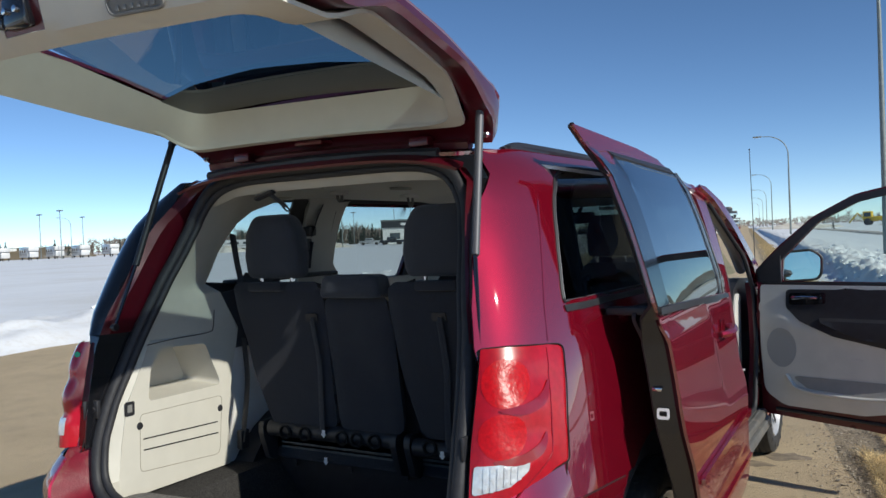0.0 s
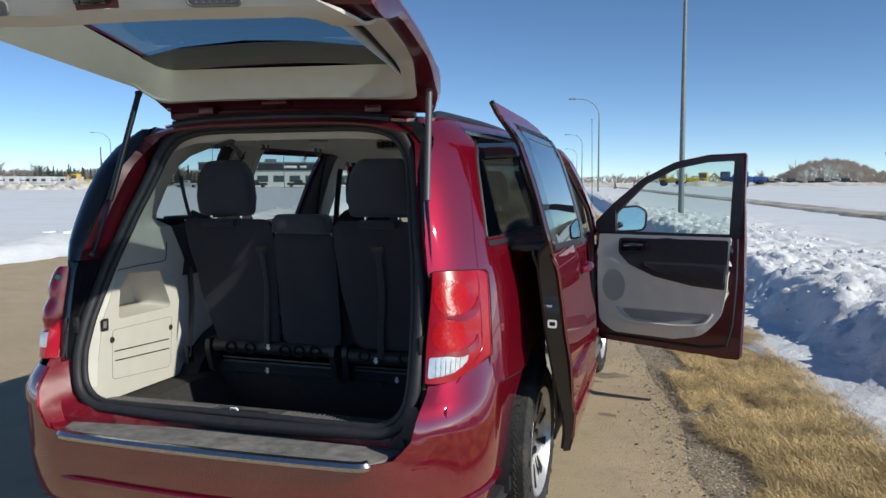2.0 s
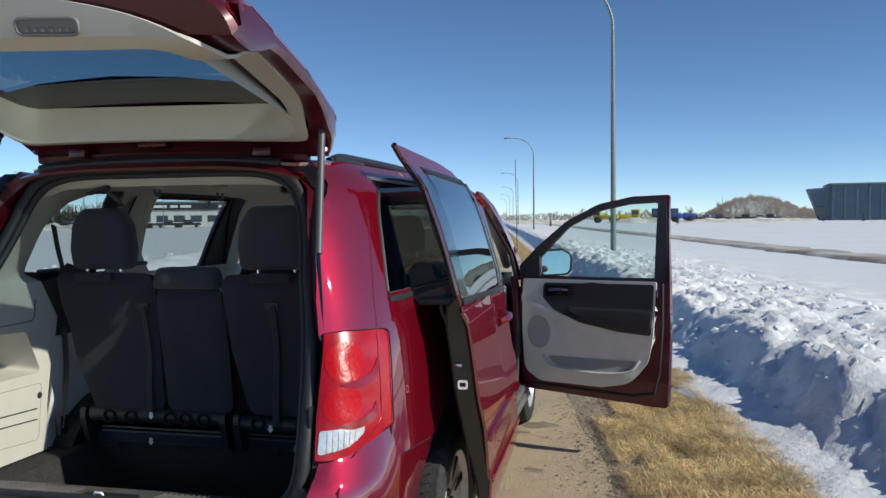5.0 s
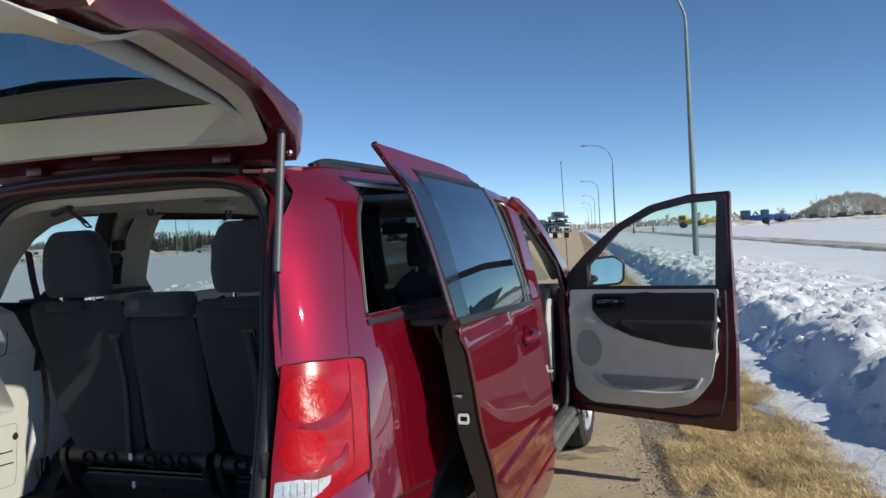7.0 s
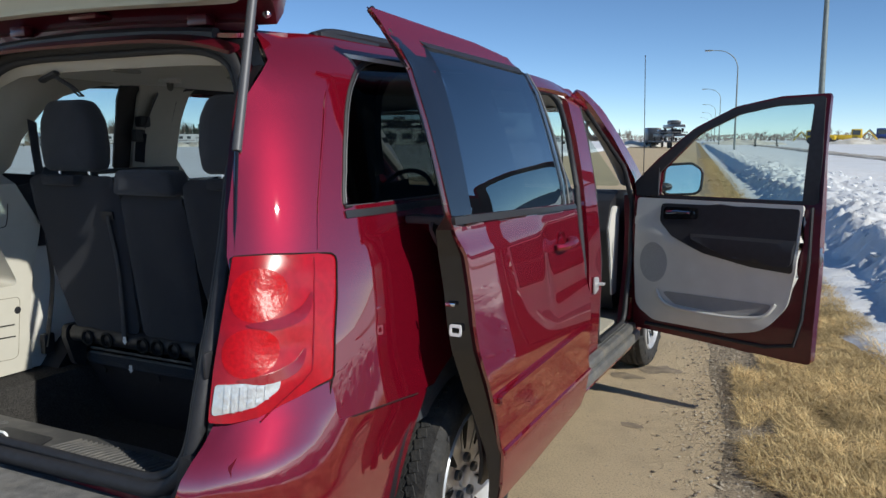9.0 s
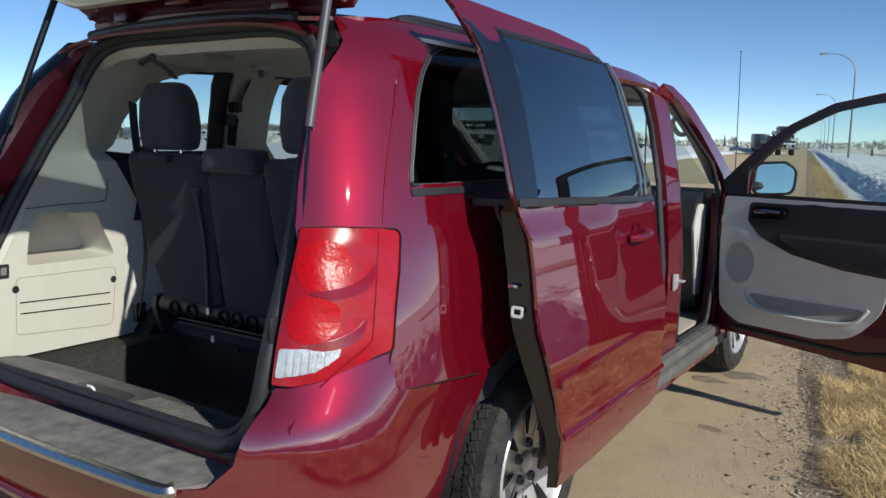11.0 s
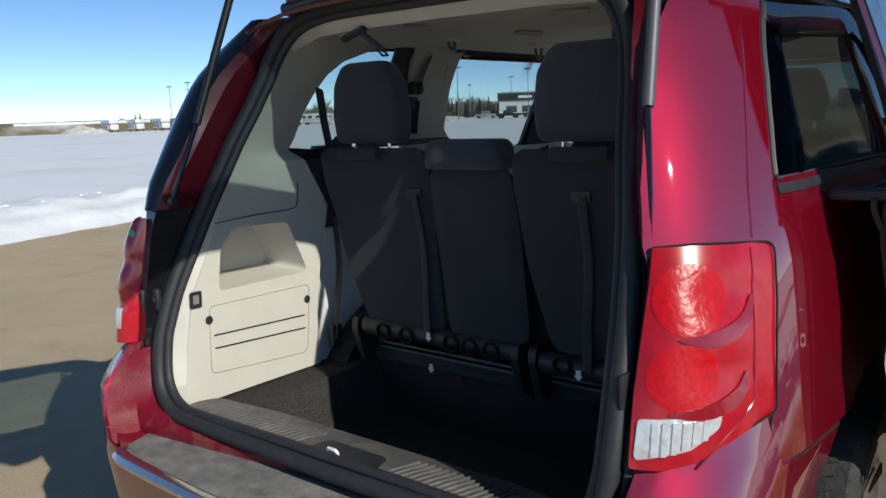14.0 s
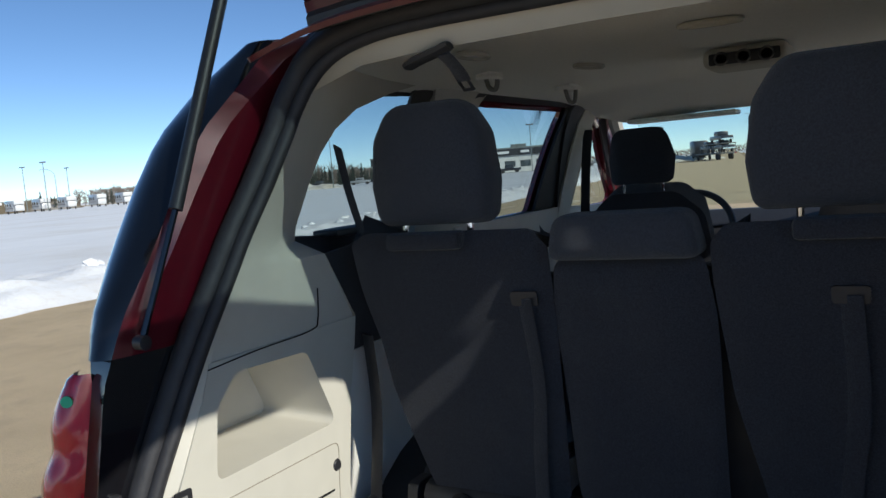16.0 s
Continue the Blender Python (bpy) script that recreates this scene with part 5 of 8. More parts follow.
part("speaker", sheet([(0.155 + 0.085 * math.cos(t), 0.825 + 0.115 * math.sin(t)) for t in (2 * math.pi * i / 32 for i in range(32))], lambda u, z: fd(u, z, trim_off(u, z) + 0.003), DN, 0.006, step=0.03), material("speaker_grille", (0.40, 0.40, 0.40), 0.7, grain=0.25, scale=400, bump=0.5, bump_scale=400), fdoor, "darker grey oval speaker grille")
hbz = part("handle_bezel", sheet(rounded([(0.205, 1.075), (0.205, 1.145), (0.41, 1.15), (0.41, 1.085)], 0.02), lambda u, z: fd(u, z, trim_off(u, z) + 0.011), DN, 0.006, step=0.03), GLOSS_BLACK, fdoor)
part("door_handle", tube([fd(0.235, 1.118, 0.075), fd(0.30, 1.124, 0.082), fd(0.375, 1.122, 0.075)], [0.009, 0.010, 0.008], 8), CHROME, hbz, "chrome inner door handle")
# flat plate on the trim; its darker grey holds the pocket's shade
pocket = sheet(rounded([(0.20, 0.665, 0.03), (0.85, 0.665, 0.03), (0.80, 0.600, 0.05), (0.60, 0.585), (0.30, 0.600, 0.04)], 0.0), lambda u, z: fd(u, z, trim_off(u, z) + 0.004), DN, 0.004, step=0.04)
part("map_pocket", pocket, material("pocket_shadow_grey", (0.30, 0.29, 0.28), 0.7, grain=0.05, scale=20), fdoor, "flat darker grey plate with the map pocket's shade painted in")
part("pocket_lip", tube(smooth([fd(0.18, 0.668, 0.045), fd(0.25, 0.595, 0.060), fd(0.45, 0.575, 0.068), fd(0.65, 0.575, 0.068), fd(0.80, 0.60, 0.060), fd(0.86, 0.67, 0.045)], 5), 0.010, 8), GREY_TRIM, fdoor)
part("reflector", sheet(rounded([(0.52, 0.755), (0.60, 0.755), (0.60, 0.785), (0.52, 0.785)], 0.01), lambda u, z: fd(u, z, trim_off(u, z) + 0.003), DN, 0.003, step=0.03), GREY_TRIM, fdoor)
part("edge_seal", tube([fd(u, z, 0.016) for u, z in ((1.0, 1.18), (1.005, 0.9), (0.985, 0.6), (0.95, 0.46), (0.80, 0.43), (0.1, 0.455))], 0.010, 6), RUBBER, fdoor)
part("door_latch", merge(rbox((-0.012, -0.02, -0.05), (0.004, 0.02, 0.05), 0.004, 2, Matrix.Translation(fd(1.052, 0.93, -0.02))), rbox((-0.006, -0.012, -0.02), (0.012, 0.012, 0.02), 0.004, 2, Matrix.Translation(fd(1.052, 0.93, -0.02)))), STEEL, fdoor)
# door mirror
mc = fd(0.16, 1.285, -0.24)
mir = rounded([(-0.115, -0.095, 0.05), (0.115, -0.085, 0.06), (0.125, 0.06, 0.05), (0.06, 0.10, 0.05), (-0.10, 0.09, 0.05)], 0.0)
MN = Vector((0.25, -0.965, 0.06)).normalized()
MX = Vector((0.968, 0.25, 0)).normalized()
MU = MN.cross(MX)
shell = loft([[mc + MX * p[0] * k + MU * p[1] * k - MN * d for p in mir + mir[:1]] for k, d in ((1.0, 0.0), (1.05, 0.03), (0.98, 0.08), (0.70, 0.12), (0.05, 0.135))])
bmesh.ops.recalc_face_normals(shell, faces=shell.faces[:])
mirror = part("door_mirror", shell, BLACK, van, "black door mirror")
part("mirror_glass", sheet([(p[0] * 0.90, p[1] * 0.90) for p in mir], lambda a, b: mc + MX * a + MU * b - MN * 0.004, MN, 0.004, step=0.05), MIRROR, mirror, "mirror glass showing snow")
part("mirror_bezel", tube([mc + MX * p[0] * 0.97 + MU * p[1] * 0.97 for p in mir], 0.008, 6, True), BLACK, mirror)
part("mirror_arm", tube([fd(0.07, 1.24, -0.03), fd(0.08, 1.24, -0.12), mc - MN * 0.05 + Vector((-0.06, 0, -0.04))], [0.04, 0.035, 0.04], 8, squash=0.7), BLACK, mirror)

# ---- cargo space and cabin ----
# carpeted floor: a ledge by the left wall, a well behind the seat
def floor_z(x, y):
    well = 0.20 * max(0.0, min(1.0, (x + 0.56) / 0.16)) * max(0.0, min(1.0, (y - 0.22) / 0.10))
    return 0.665 - well


part("cargo_floor", sheet([(-0.69, 0.10), (0.69, 0.10), (0.69, 1.05), (-0.69, 1.05)], lambda x, y: Vector((x, y, floor_z(x, y))), (0, 0, 1), 0.01, step=0.045), CARPET, van, "charcoal cargo carpet, gritty")
# carpet made pale so that the floor bounces light onto the headliner
part("cabin_floor", rbox((-0.90, 1.03, 0.42), (0.90, 3.9, 0.47), 0.01), material("bounce_carpet", (0.42, 0.39, 0.33), 1.0, grain=0.3, scale=200, bump=0.5, bump_scale=250, spec=0.1), van)
part("floor_step", rbox((-0.69, 1.0, 0.40), (0.69, 1.05, 0.69), 0.01), CARPET, van)
# scuff plate
plate = rounded([(-0.66, 0.03), (0.66, 0.03), (0.63, 0.20), (0.40, 0.235), (-0.40, 0.235), (-0.63, 0.20)], 0.03)
sp_ob = part("scuff_plate", sheet(plate, lambda x, y: Vector((x, y, 0.683 + 0.012 * math.sin((y - 0.03) / 0.2 * math.pi))), (0, 0, 1), 0.02, step=0.05), SCUFF, van, "grey plastic sill plate, dusty")
for x0, x1 in ((-0.60, -0.16), (0.16, 0.60)):
    for k in range(22):
        x = x0 + (x1 - x0) * k / 21
        part("rib", rbox((x - 0.005, 0.075, 0.686), (x + 0.001, 0.185, 0.6985), 0.002, 1, Matrix.Translation((x, 0.13, 0.69)) @ Matrix.Rotation(-0.35, 4, "Z") @ Matrix.Translation((-x, -0.13, -0.69))), SCUFF, sp_ob)
part("latch_well", sheet(rounded([(-0.13, 0.035), (0.13, 0.035), (0.10, 0.15), (-0.10, 0.15)], 0.02), lambda x, y: Vector((x, y, 0.697)), (0, 0, 1), 0.006, step=0.05), BLACK, sp_ob)
part("striker", tube([(-0.016, 0.07, 0.69), (-0.016, 0.062, 0.722), (-0.012, 0.060, 0.727), (0.012, 0.060, 0.727), (0.016, 0.062, 0.722), (0.016, 0.07, 0.69)], 0.004, 8), WHITE, sp_ob, "bright latch striker loop")

# side walls of the cargo space
CUBBY = rounded([(0.255, 1.00, 0.02), (0.275, 1.13, 0.05), (0.33, 1.185, 0.04), (0.545, 1.175, 0.03), (0.625, 1.00, 0.02)], 0.0)
wall_out = rounded([(0.105, 0.675), (0.13, 0.85), (0.16, 1.0), (0.24, 1.15), (0.268, 1.215), (0.735, 1.215), (0.72, 1.15), (0.69, 1.05, 0.05), (0.655, 0.85), (0.655, 0.672)], 0.0)


def wall_x(y, z):
    return WALL + 0.02 * max(0, (z - 1.2)) + 0.06 * max(0, 0.20 - y) * 3 * 0.3


WALL = 0.665
for sgn in (1, -1):
    WALL = 0.725 if sgn > 0 else 0.665
    deep_c = 0.07 if sgn > 0 else 0.18
    wl = sheet(wall_out, lambda y, z: Vector((wall_x(y, z), y, z)), (-1, 0, 0), 0.012, [CUBBY], 0.04)
    rim_c = [Vector((wall_x(p[0], p[1]), p[0], p[1])) for p in CUBBY]
    back_c = [Vector((wall_x(p[0], p[1]) + deep_c, 0.43 + (p[0] - 0.43) * 0.88, 1.07 + (p[1] - 1.07) * 0.9 + 0.01)) for p in CUBBY]
    pocket_c = loft([rim_c + rim_c[:1], back_c + back_c[:1]])
    backp = sheet([(0.43 + (p[0] - 0.43) * 0.88, 1.07 + (p[1] - 1.07) * 0.9 + 0.01) for p in CUBBY], lambda y, z: Vector((wall_x(y, z) + deep_c, y, z)), (-1, 0, 0), 0.0, step=0.06)
    bmesh.ops.recalc_face_normals(pocket_c, faces=pocket_c.faces[:])
    pc = merge(pocket_c, backp)
    front_up = sheet(rounded([(0.64, 1.13), (0.66, 1.36), (1.05, 1.40), (1.05, 1.13)], 0.01), lambda y, z: Vector((wall_x(y, z) + 0.030, y, z)), (-1, 0, 0), 0.012, step=0.08)
    front_w = sheet(rounded([(0.60, 0.665), (0.64, 1.126), (1.05, 1.126), (1.05, 0.66)], 0.01), lambda y, z: Vector((wall_x(y, z) + 0.035, y, z)), (-1, 0, 0), 0.01, step=0.08)
    ret = loft([[Vector((wall_x(y, z), y, z)) for y, z in ((0.655, 0.672), (0.655, 0.85), (0.69, 1.05), (0.735, 1.215), (0.645, 1.37))], [Vector((wall_x(y, z) + 0.04, y + 0.01, z)) for y, z in ((0.655, 0.672), (0.655, 0.85), (0.69, 1.05), (0.735, 1.215), (0.645, 1.37))]])
    bmesh.ops.recalc_face_normals(ret, faces=ret.faces[:])
    items = []
    door_o = rounded([(0.205, 0.755, 0.02), (0.215, 0.96, 0.02), (0.625, 0.955, 0.02), (0.60, 0.725, 0.03)], 0.0)
    items.append(("panel_line", tube([Vector((wall_x(p[0], p[1]) - 0.0003, p[0], p[1])) for p in door_o], 0.0013, 5, True), material("shadow_gap_beige", (0.30, 0.27, 0.22), 0.9) if sgn > 0 and "shadow_gap_beige" not in bpy.data.materials else bpy.data.materials["shadow_gap_beige"], ""))
    for z0, z1 in ((0.872, 0.852), (0.832, 0.808)):
        items.append(("vent_slot", sheet([(0.225, z0 - 0.0045), (0.225, z0), (0.595, z1 + 0.0045), (0.595, z1)], lambda y, z: Vector((wall_x(y, z) - 0.0015, y, z)), (-1, 0, 0), 0.002, step=0.1), SEAM, ""))
    for y, z in ((0.212, 0.92), (0.612, 0.905)):
        items.append(("fastener", lathe([(0, 0.004), (0.011, 0.004), (0.014, 0.0), (0.012, 0.0)], Matrix.Translation((wall_x(y, z), y, z)) @ pose(0, 0, 0, 0, -90), 14), BLACK, ""))
    items.append(("panel_line", tube(smooth([(wall_x(0.26, 1.2) - 0.001, 0.262, 1.205), (wall_x(0.4, 1.2) - 0.001, 0.40, 1.212), (wall_x(0.56, 1.2) - 0.001, 0.565, 1.215), (wall_x(0.6, 1.25) - 0.001, 0.595, 1.235), (wall_x(0.61, 1.3) - 0.001, 0.605, 1.30)], 5), 0.0015, 5), SEAM, ""))
    sock = merge(sheet(rounded([(0.150, 0.965), (0.155, 1.015), (0.192, 1.015), (0.190, 0.965)], 0.006), lambda y, z: Vector((wall_x(y, z) - 0.003, y, z)), (-1, 0, 0), 0.004, [rounded([(0.160, 0.977), (0.162, 1.005), (0.183, 1.005), (0.182, 0.977)], 0.004)], 0.03))
    items.append(("power_socket", sock, BLACK, "black power socket"))
    items.append(("socket_cover", sheet([(0.158, 0.975), (0.158, 1.008), (0.186, 1.008), (0.186, 0.975)], lambda y, z: Vector((wall_x(y, z) - 0.001, y, z)), (-1, 0, 0), 0.001, step=0.05), CUP_GREY, ""))
    zz = [1.206, 1.25, 1.29, 1.33, 1.37, 1.385, 1.40, 1.43, 1.47, 1.53, 1.59, 1.65, 1.70, 1.74, 1.765]
    inner, mid_, outer = [], [], []
    for z in zz:
        xo = float(np.interp(z, [p[1] for p in reversed(OPEN[1:])], [p[0] for p in reversed(OPEN[1:])])) - 0.012
        inner.append(Vector((xo, open_y(z) + 0.01, z)))
        wx = half_width(z) - 0.075 if z > 1.42 else float(np.interp(z, (1.37, 1.42), (WALL + 0.005, half_width(1.42) - 0.075)))
        mid_.append(Vector((wall_x(0.4, z) if z < 1.38 else min(wall_x(0.4, z), wx - 0.03) - 0.02 * (z - 1.37), open_y(z) + 0.28, z)))
        outer.append(Vector((wx, float(np.interp(z, (1.215, 1.37, 1.40, 1.43, 1.55, 1.66, 1.72, 1.765), (0.735, 0.645, 0.67, 0.76, 0.80, 0.88, 0.98, 1.18))), z)))
    rows = []
    for t in (0, 0.25, 0.5, 0.75, 1.0):
        rows.append([a * (1 - t) ** 2 + b * 2 * t * (1 - t) + c * t * t for a, b, c in zip(inner, mid_, outer)])
    ptrim = loft(rows)
    bmesh.ops.recalc_face_normals(ptrim, faces=ptrim.faces[:])
    strip = [Vector((float(np.interp(z, [p[1] for p in reversed(OPEN[1:])], [p[0] for p in reversed(OPEN[1:])])) - 0.010, open_y(z) + 0.008, z)) for z in [0.70 + 0.67 * i / 14 for i in range(15)]]
    strip2 = [Vector((wall_x(max(0.11, y), z), max(0.115, y), z)) for z, y in [(0.70 + 0.67 * i / 14, float(np.interp(0.70 + 0.67 * i / 14, (0.70, 0.85, 1.0, 1.15, 1.37), (0.11, 0.135, 0.165, 0.245, 0.34)))) for i in range(15)]]
    jamb = loft([strip, strip2])
    bmesh.ops.recalc_face_normals(jamb, faces=jamb.faces[:])
    fl = (lambda b: mirrored(b)) if sgn < 0 else (lambda b: b)
    wall = part("cargo_wall", fl(wl), BEIGE, van, "beige cargo side trim with storage pocket")
    part("storage_pocket", fl(pc), BEIGE, wall)
    part("wall_step", fl(ret), BEIGE, wall)
    part("front_section", fl(front_w), GREY_TRIM, wall, "grey lower side trim")
    part("upper_section", fl(front_up), FABRIC, wall, "black cloth side bolster")
    part("pillar_trim", fl(ptrim), BEIGE, wall, "broad beige pillar trim")
    part("jamb_trim", fl(jamb), BEIGE, wall)
    for nm, b, mt, lb in items:
        part(nm, fl(b), mt, wall, lb)
    # cabin side below the windows, and pillars between them
    low_t = sheet([(0.70, 1.405), (0.70, 0.66), (1.60, 0.66), (1.60, 1.33), (1.20, 1.36)], lambda y, z: Vector((half_width(z) - 0.10, y, z)), (-1, 0, 0), 0.01, step=0.12)
    part("rear_side_trim", fl(low_t), FABRIC, van, "dark side trim below the quarter window")
    cpil = sheet(rounded([(1.40, 1.30), (1.37, 1.62), (1.345, 1.74), (1.29, 1.80), (1.70, 1.80), (1.652, 1.74, 0.04), (1.645, 1.60), (1.66, 1.44), (1.78, 1.33, 0.05), (1.78, 1.30)] if sgn < 0 else [(1.50, 1.30), (1.47, 1.80), (1.72, 1.80), (1.68, 1.30)], 0.03), lambda y, z: Vector((half_width(z) - 0.06, y, z)), (-1, 0, 0), 0.02, step=0.08)
    part("pillar_trim", fl(cpil), BEIGE, van, "beige inner pillar trim")
    if sgn < 0:
        edge_b = sheet(rounded([(1.30, 1.40), (1.27, 1.62), (1.23, 1.80), (1.42, 1.80), (1.44, 1.40)], 0.02), lambda y, z: Vector((half_width(z) - 0.04, y, z)), (-1, 0, 0), 0.01, step=0.08)
        part("window_edge", fl(edge_b), BLACK, van, "black edge of the quarter window")
        dt = sheet([(1.66, 0.47), (1.66, 1.335), (2.7, 1.33), (3.6, 1.28), (3.55, 0.47)], lambda y, z: Vector((half_width(z) - 0.07, y, z)), (-1, 0, 0), 0.01, step=0.15)
        part("door_trim", fl(dt), GREY_TRIM, van, "grey inner door trim")
        bp = sheet(rounded([(2.65, 1.28), (2.665, 1.80), (2.86, 1.80), (2.80, 1.28)], 0.03), lambda y, z: Vector((half_width(z) - 0.075, y, z)), (-1, 0, 0), 0.02, step=0.08)
        part("pillar_trim", fl(bp), BEIGE, van, "beige inner pillar trim")
    else:
        bp = sheet(rounded([(2.60, 1.28), (2.74, 1.78), (2.88, 1.78), (2.76, 1.28), (2.73, 0.47), (2.56, 0.47)], 0.03), lambda y, z: Vector((half_width(z) - 0.085, y, z)), (-1, 0, 0), 0.02, step=0.08)
        part("pillar_trim", bp, BEIGE, van, "beige inner pillar trim")
    ap = tube(smooth([(sgn * 0.70, 2.95, 1.76), (sgn * 0.76, 3.25, 1.64), (sgn * 0.80, 3.6, 1.44), (sgn * 0.81, 3.9, 1.26)], 4), 0.035, 8)
    part("pillar_trim", ap, GREY_TRIM, van)
    part("grab_handle", tube(smooth([(sgn * 0.76, 3.20, 1.62), (sgn * 0.73, 3.25, 1.585), (sgn * 0.735, 3.36, 1.53), (sgn * 0.77, 3.43, 1.535)], 4), 0.014, 8), GREY_TRIM, van)
part("window_ledge", rbox((-0.86, 0.85, 1.385), (-0.78, 1.60, 1.405), 0.006), BLACK, van)

# headliner with fittings
liner_out = rounded([(-0.54, 0.49), (0.54, 0.49), (0.77, 0.80), (0.77, 2.75), (0.66, 3.08), (-0.66, 3.08), (-0.77, 2.75), (-0.77, 0.75)], 0.1)


def liner_z(x, y):
    return 1.800 - 0.030 * (abs(x) / 0.7) ** 4 - 0.13 * max(0, (y - 2.3) / 0.9) ** 2 - 0.012 * max(0, (0.6 - y) / 0.2)


part("headliner", sheet(liner_out, lambda x, y: Vector((x, y, liner_z(x, y))), (0, 0, -1), 0.012, step=0.09), LINER, van, "beige felt headliner")
hx = (-0.54, -0.43, -0.3, 0.0, 0.3, 0.43, 0.54)
hd = loft([[Vector((x, open_y(z) + 0.012, z)) for x, z in zip(hx, (1.735, 1.785, 1.796, 1.798, 1.796, 1.785, 1.735))], [Vector((x * 1.03, 0.512, z)) for x, z in zip(hx, (1.715, 1.756, 1.766, 1.768, 1.766, 1.756, 1.715))], [Vector((x * 1.06, 0.540, z)) for x, z in zip(hx, (1.705, 1.738, 1.745, 1.747, 1.745, 1.738, 1.705))], [Vector((x * 1.10, 0.585, z)) for x, z in zip(hx, (1.74, 1.772, 1.786, 1.788, 1.786, 1.772, 1.74))]])
bmesh.ops.recalc_face_normals(hd, faces=hd.faces[:])
part("header_trim", hd, BEIGE, van, "beige rear header trim")


def on_liner(x, y):
    return Vector((x, y, liner_z(x, y)))


vent = part("roof_vent", rbox((-0.03, 1.60, 1.745), (0.19, 1.80, 1.80), 0.02, 3), BEIGE, van, "beige overhead vent unit")
part("nozzle_panel", rbox((-0.012, 1.594, 1.752), (0.172, 1.604, 1.784), 0.008), BLACK, vent)
for k in range(3):
    part("nozzle", lathe([(0, 0.0), (0.014, 0.0), (0.018, 0.010), (0.020, 0.0)], pose(0.022 + 0.058 * k, 1.594, 1.768, 90), 14), CUP_GREY, vent)
for x, y, turn, mt in ((-0.43, 0.98, 0.0, LINER), (-0.33, 1.53, 0.25, LINER), (0.09, 1.08, 1.45, CUP_GREY), (0.50, 1.55, 0.0, LINER)):
    c = on_liner(x, y)
    ct, st = math.cos(turn), math.sin(turn)
    lampb = part("reading_lamp", sheet([(0.058 * math.cos(t), 0.022 * math.sin(t)) for t in (2 * math.pi * i / 20 for i in range(20))], lambda a, b, c=c, ct=ct, st=st: c + Vector((b * ct + a * st, a * ct - b * st, -0.006)), (0, 0, -1), 0.006, step=0.04), mt, van)
    part("bezel", tube([c + Vector((0.026 * math.sin(t) * ct + 0.064 * math.cos(t) * st, 0.064 * math.cos(t) * ct - 0.026 * math.sin(t) * st, -0.007)) for t in (2 * math.pi * i / 20 for i in range(20))], 0.006, 6, True), BEIGE, lampb)
# folding ceiling hooks: an oval ring beside a small curved arm
for x, y, s_ in ((-0.56, 1.34, 1.25), (-0.55, 1.96, 1.6)):
    c = on_liner(x, y) + Vector((0, 0, 0.004))
    ring = tube([c + Vector((0.020 * s_ * math.cos(t), 0.042 * s_ * math.sin(t), -0.016)) for t in (2 * math.pi * i / 20 for i in range(20))], 0.008, 7, True)
    hk = part("coat_hook", merge(rbox(c + Vector((-0.024, -0.046, -0.012)) , c + Vector((0.024, 0.046, 0.002)), 0.006), ring), LINER, van, "pale ceiling hook with a fold-down arm")
    part("hook_arm", tube(smooth([c + Vector((-0.012, 0.0, -0.012)), c + Vector((0.004, -0.012, -0.036 * s_)), c + Vector((0.028, -0.022, -0.040 * s_)), c + Vector((0.036, -0.026, -0.026))], 4), 0.007, 8), CUP_GREY, hk)
# ceiling belt anchor with its stowed tongue
c = on_liner(-0.29, 0.56)
an = part("belt_anchor", rbox(c + Vector((-0.085, -0.045, -0.018)), c + Vector((0.055, 0.05, 0.0)), 0.010), BEIGE, van, "ceiling seat belt anchor")
part("anchor_bracket", tube(smooth([(-0.362, 0.548, 1.722), (-0.33, 0.540, 1.730), (-0.285, 0.530, 1.738), (-0.255, 0.525, 1.745)], 4), [0.010, 0.014, 0.014, 0.014, 0.014, 0.014, 0.014, 0.014, 0.014, 0.014, 0.014, 0.014, 0.012][:13], 8, squash=0.55), BLACK, an, "black belt retractor lip")
part("belt_strap", tube(smooth([(-0.275, 0.530, 1.735), (-0.272, 0.555, 1.722), (-0.274, 0.590, 1.706), (-0.278, 0.612, 1.695)], 4), 0.017, 8, squash=0.35), FABRIC, an)
part("belt_tongue", tube([(-0.288, 0.612, 1.692), (-0.268, 0.612, 1.692), (-0.268, 0.636, 1.676), (-0.288, 0.636, 1.676)], 0.0035, 6, True), BLACK, an)
# hanging belts
for pts in ([(-0.672, 0.735, 1.60), (-0.638, 0.715, 1.50), (-0.596, 0.695, 1.40)], [(-0.745, 1.45, 1.735), (-0.765, 1.42, 1.66), (-0.785, 1.40, 1.58)], [(-0.790, 1.385, 1.56), (-0.805, 1.385, 1.50), (-0.820, 1.39, 1.43)], [(-0.755, 2.76, 1.66), (-0.775, 2.74, 1.42), (-0.80, 2.70, 0.9)], [(0.76, 2.72, 1.60), (0.79, 2.66, 1.25), (0.84, 2.62, 0.7)]):
    part("seat_belt", tube(smooth(pts, 5), 0.024, 8, squash=0.12), FABRIC, van, "black seat belt")
part("belt_guide", merge(rbox((-0.815, 1.365, 1.585), (-0.77, 1.425, 1.635), 0.010), rbox((-0.82, 1.345, 1.52), (-0.785, 1.405, 1.575), 0.008)), BLACK, van, "black belt guide on the pillar")
part("hanging_belt", tube(smooth([(-0.64, 0.74, 1.17), (-0.640, 0.75, 1.0), (-0.638, 0.72, 0.83), (-0.638, 0.70, 0.75)], 5), 0.022, 8, squash=0.25), RUBBER, van, "black belt hanging beside the seat")
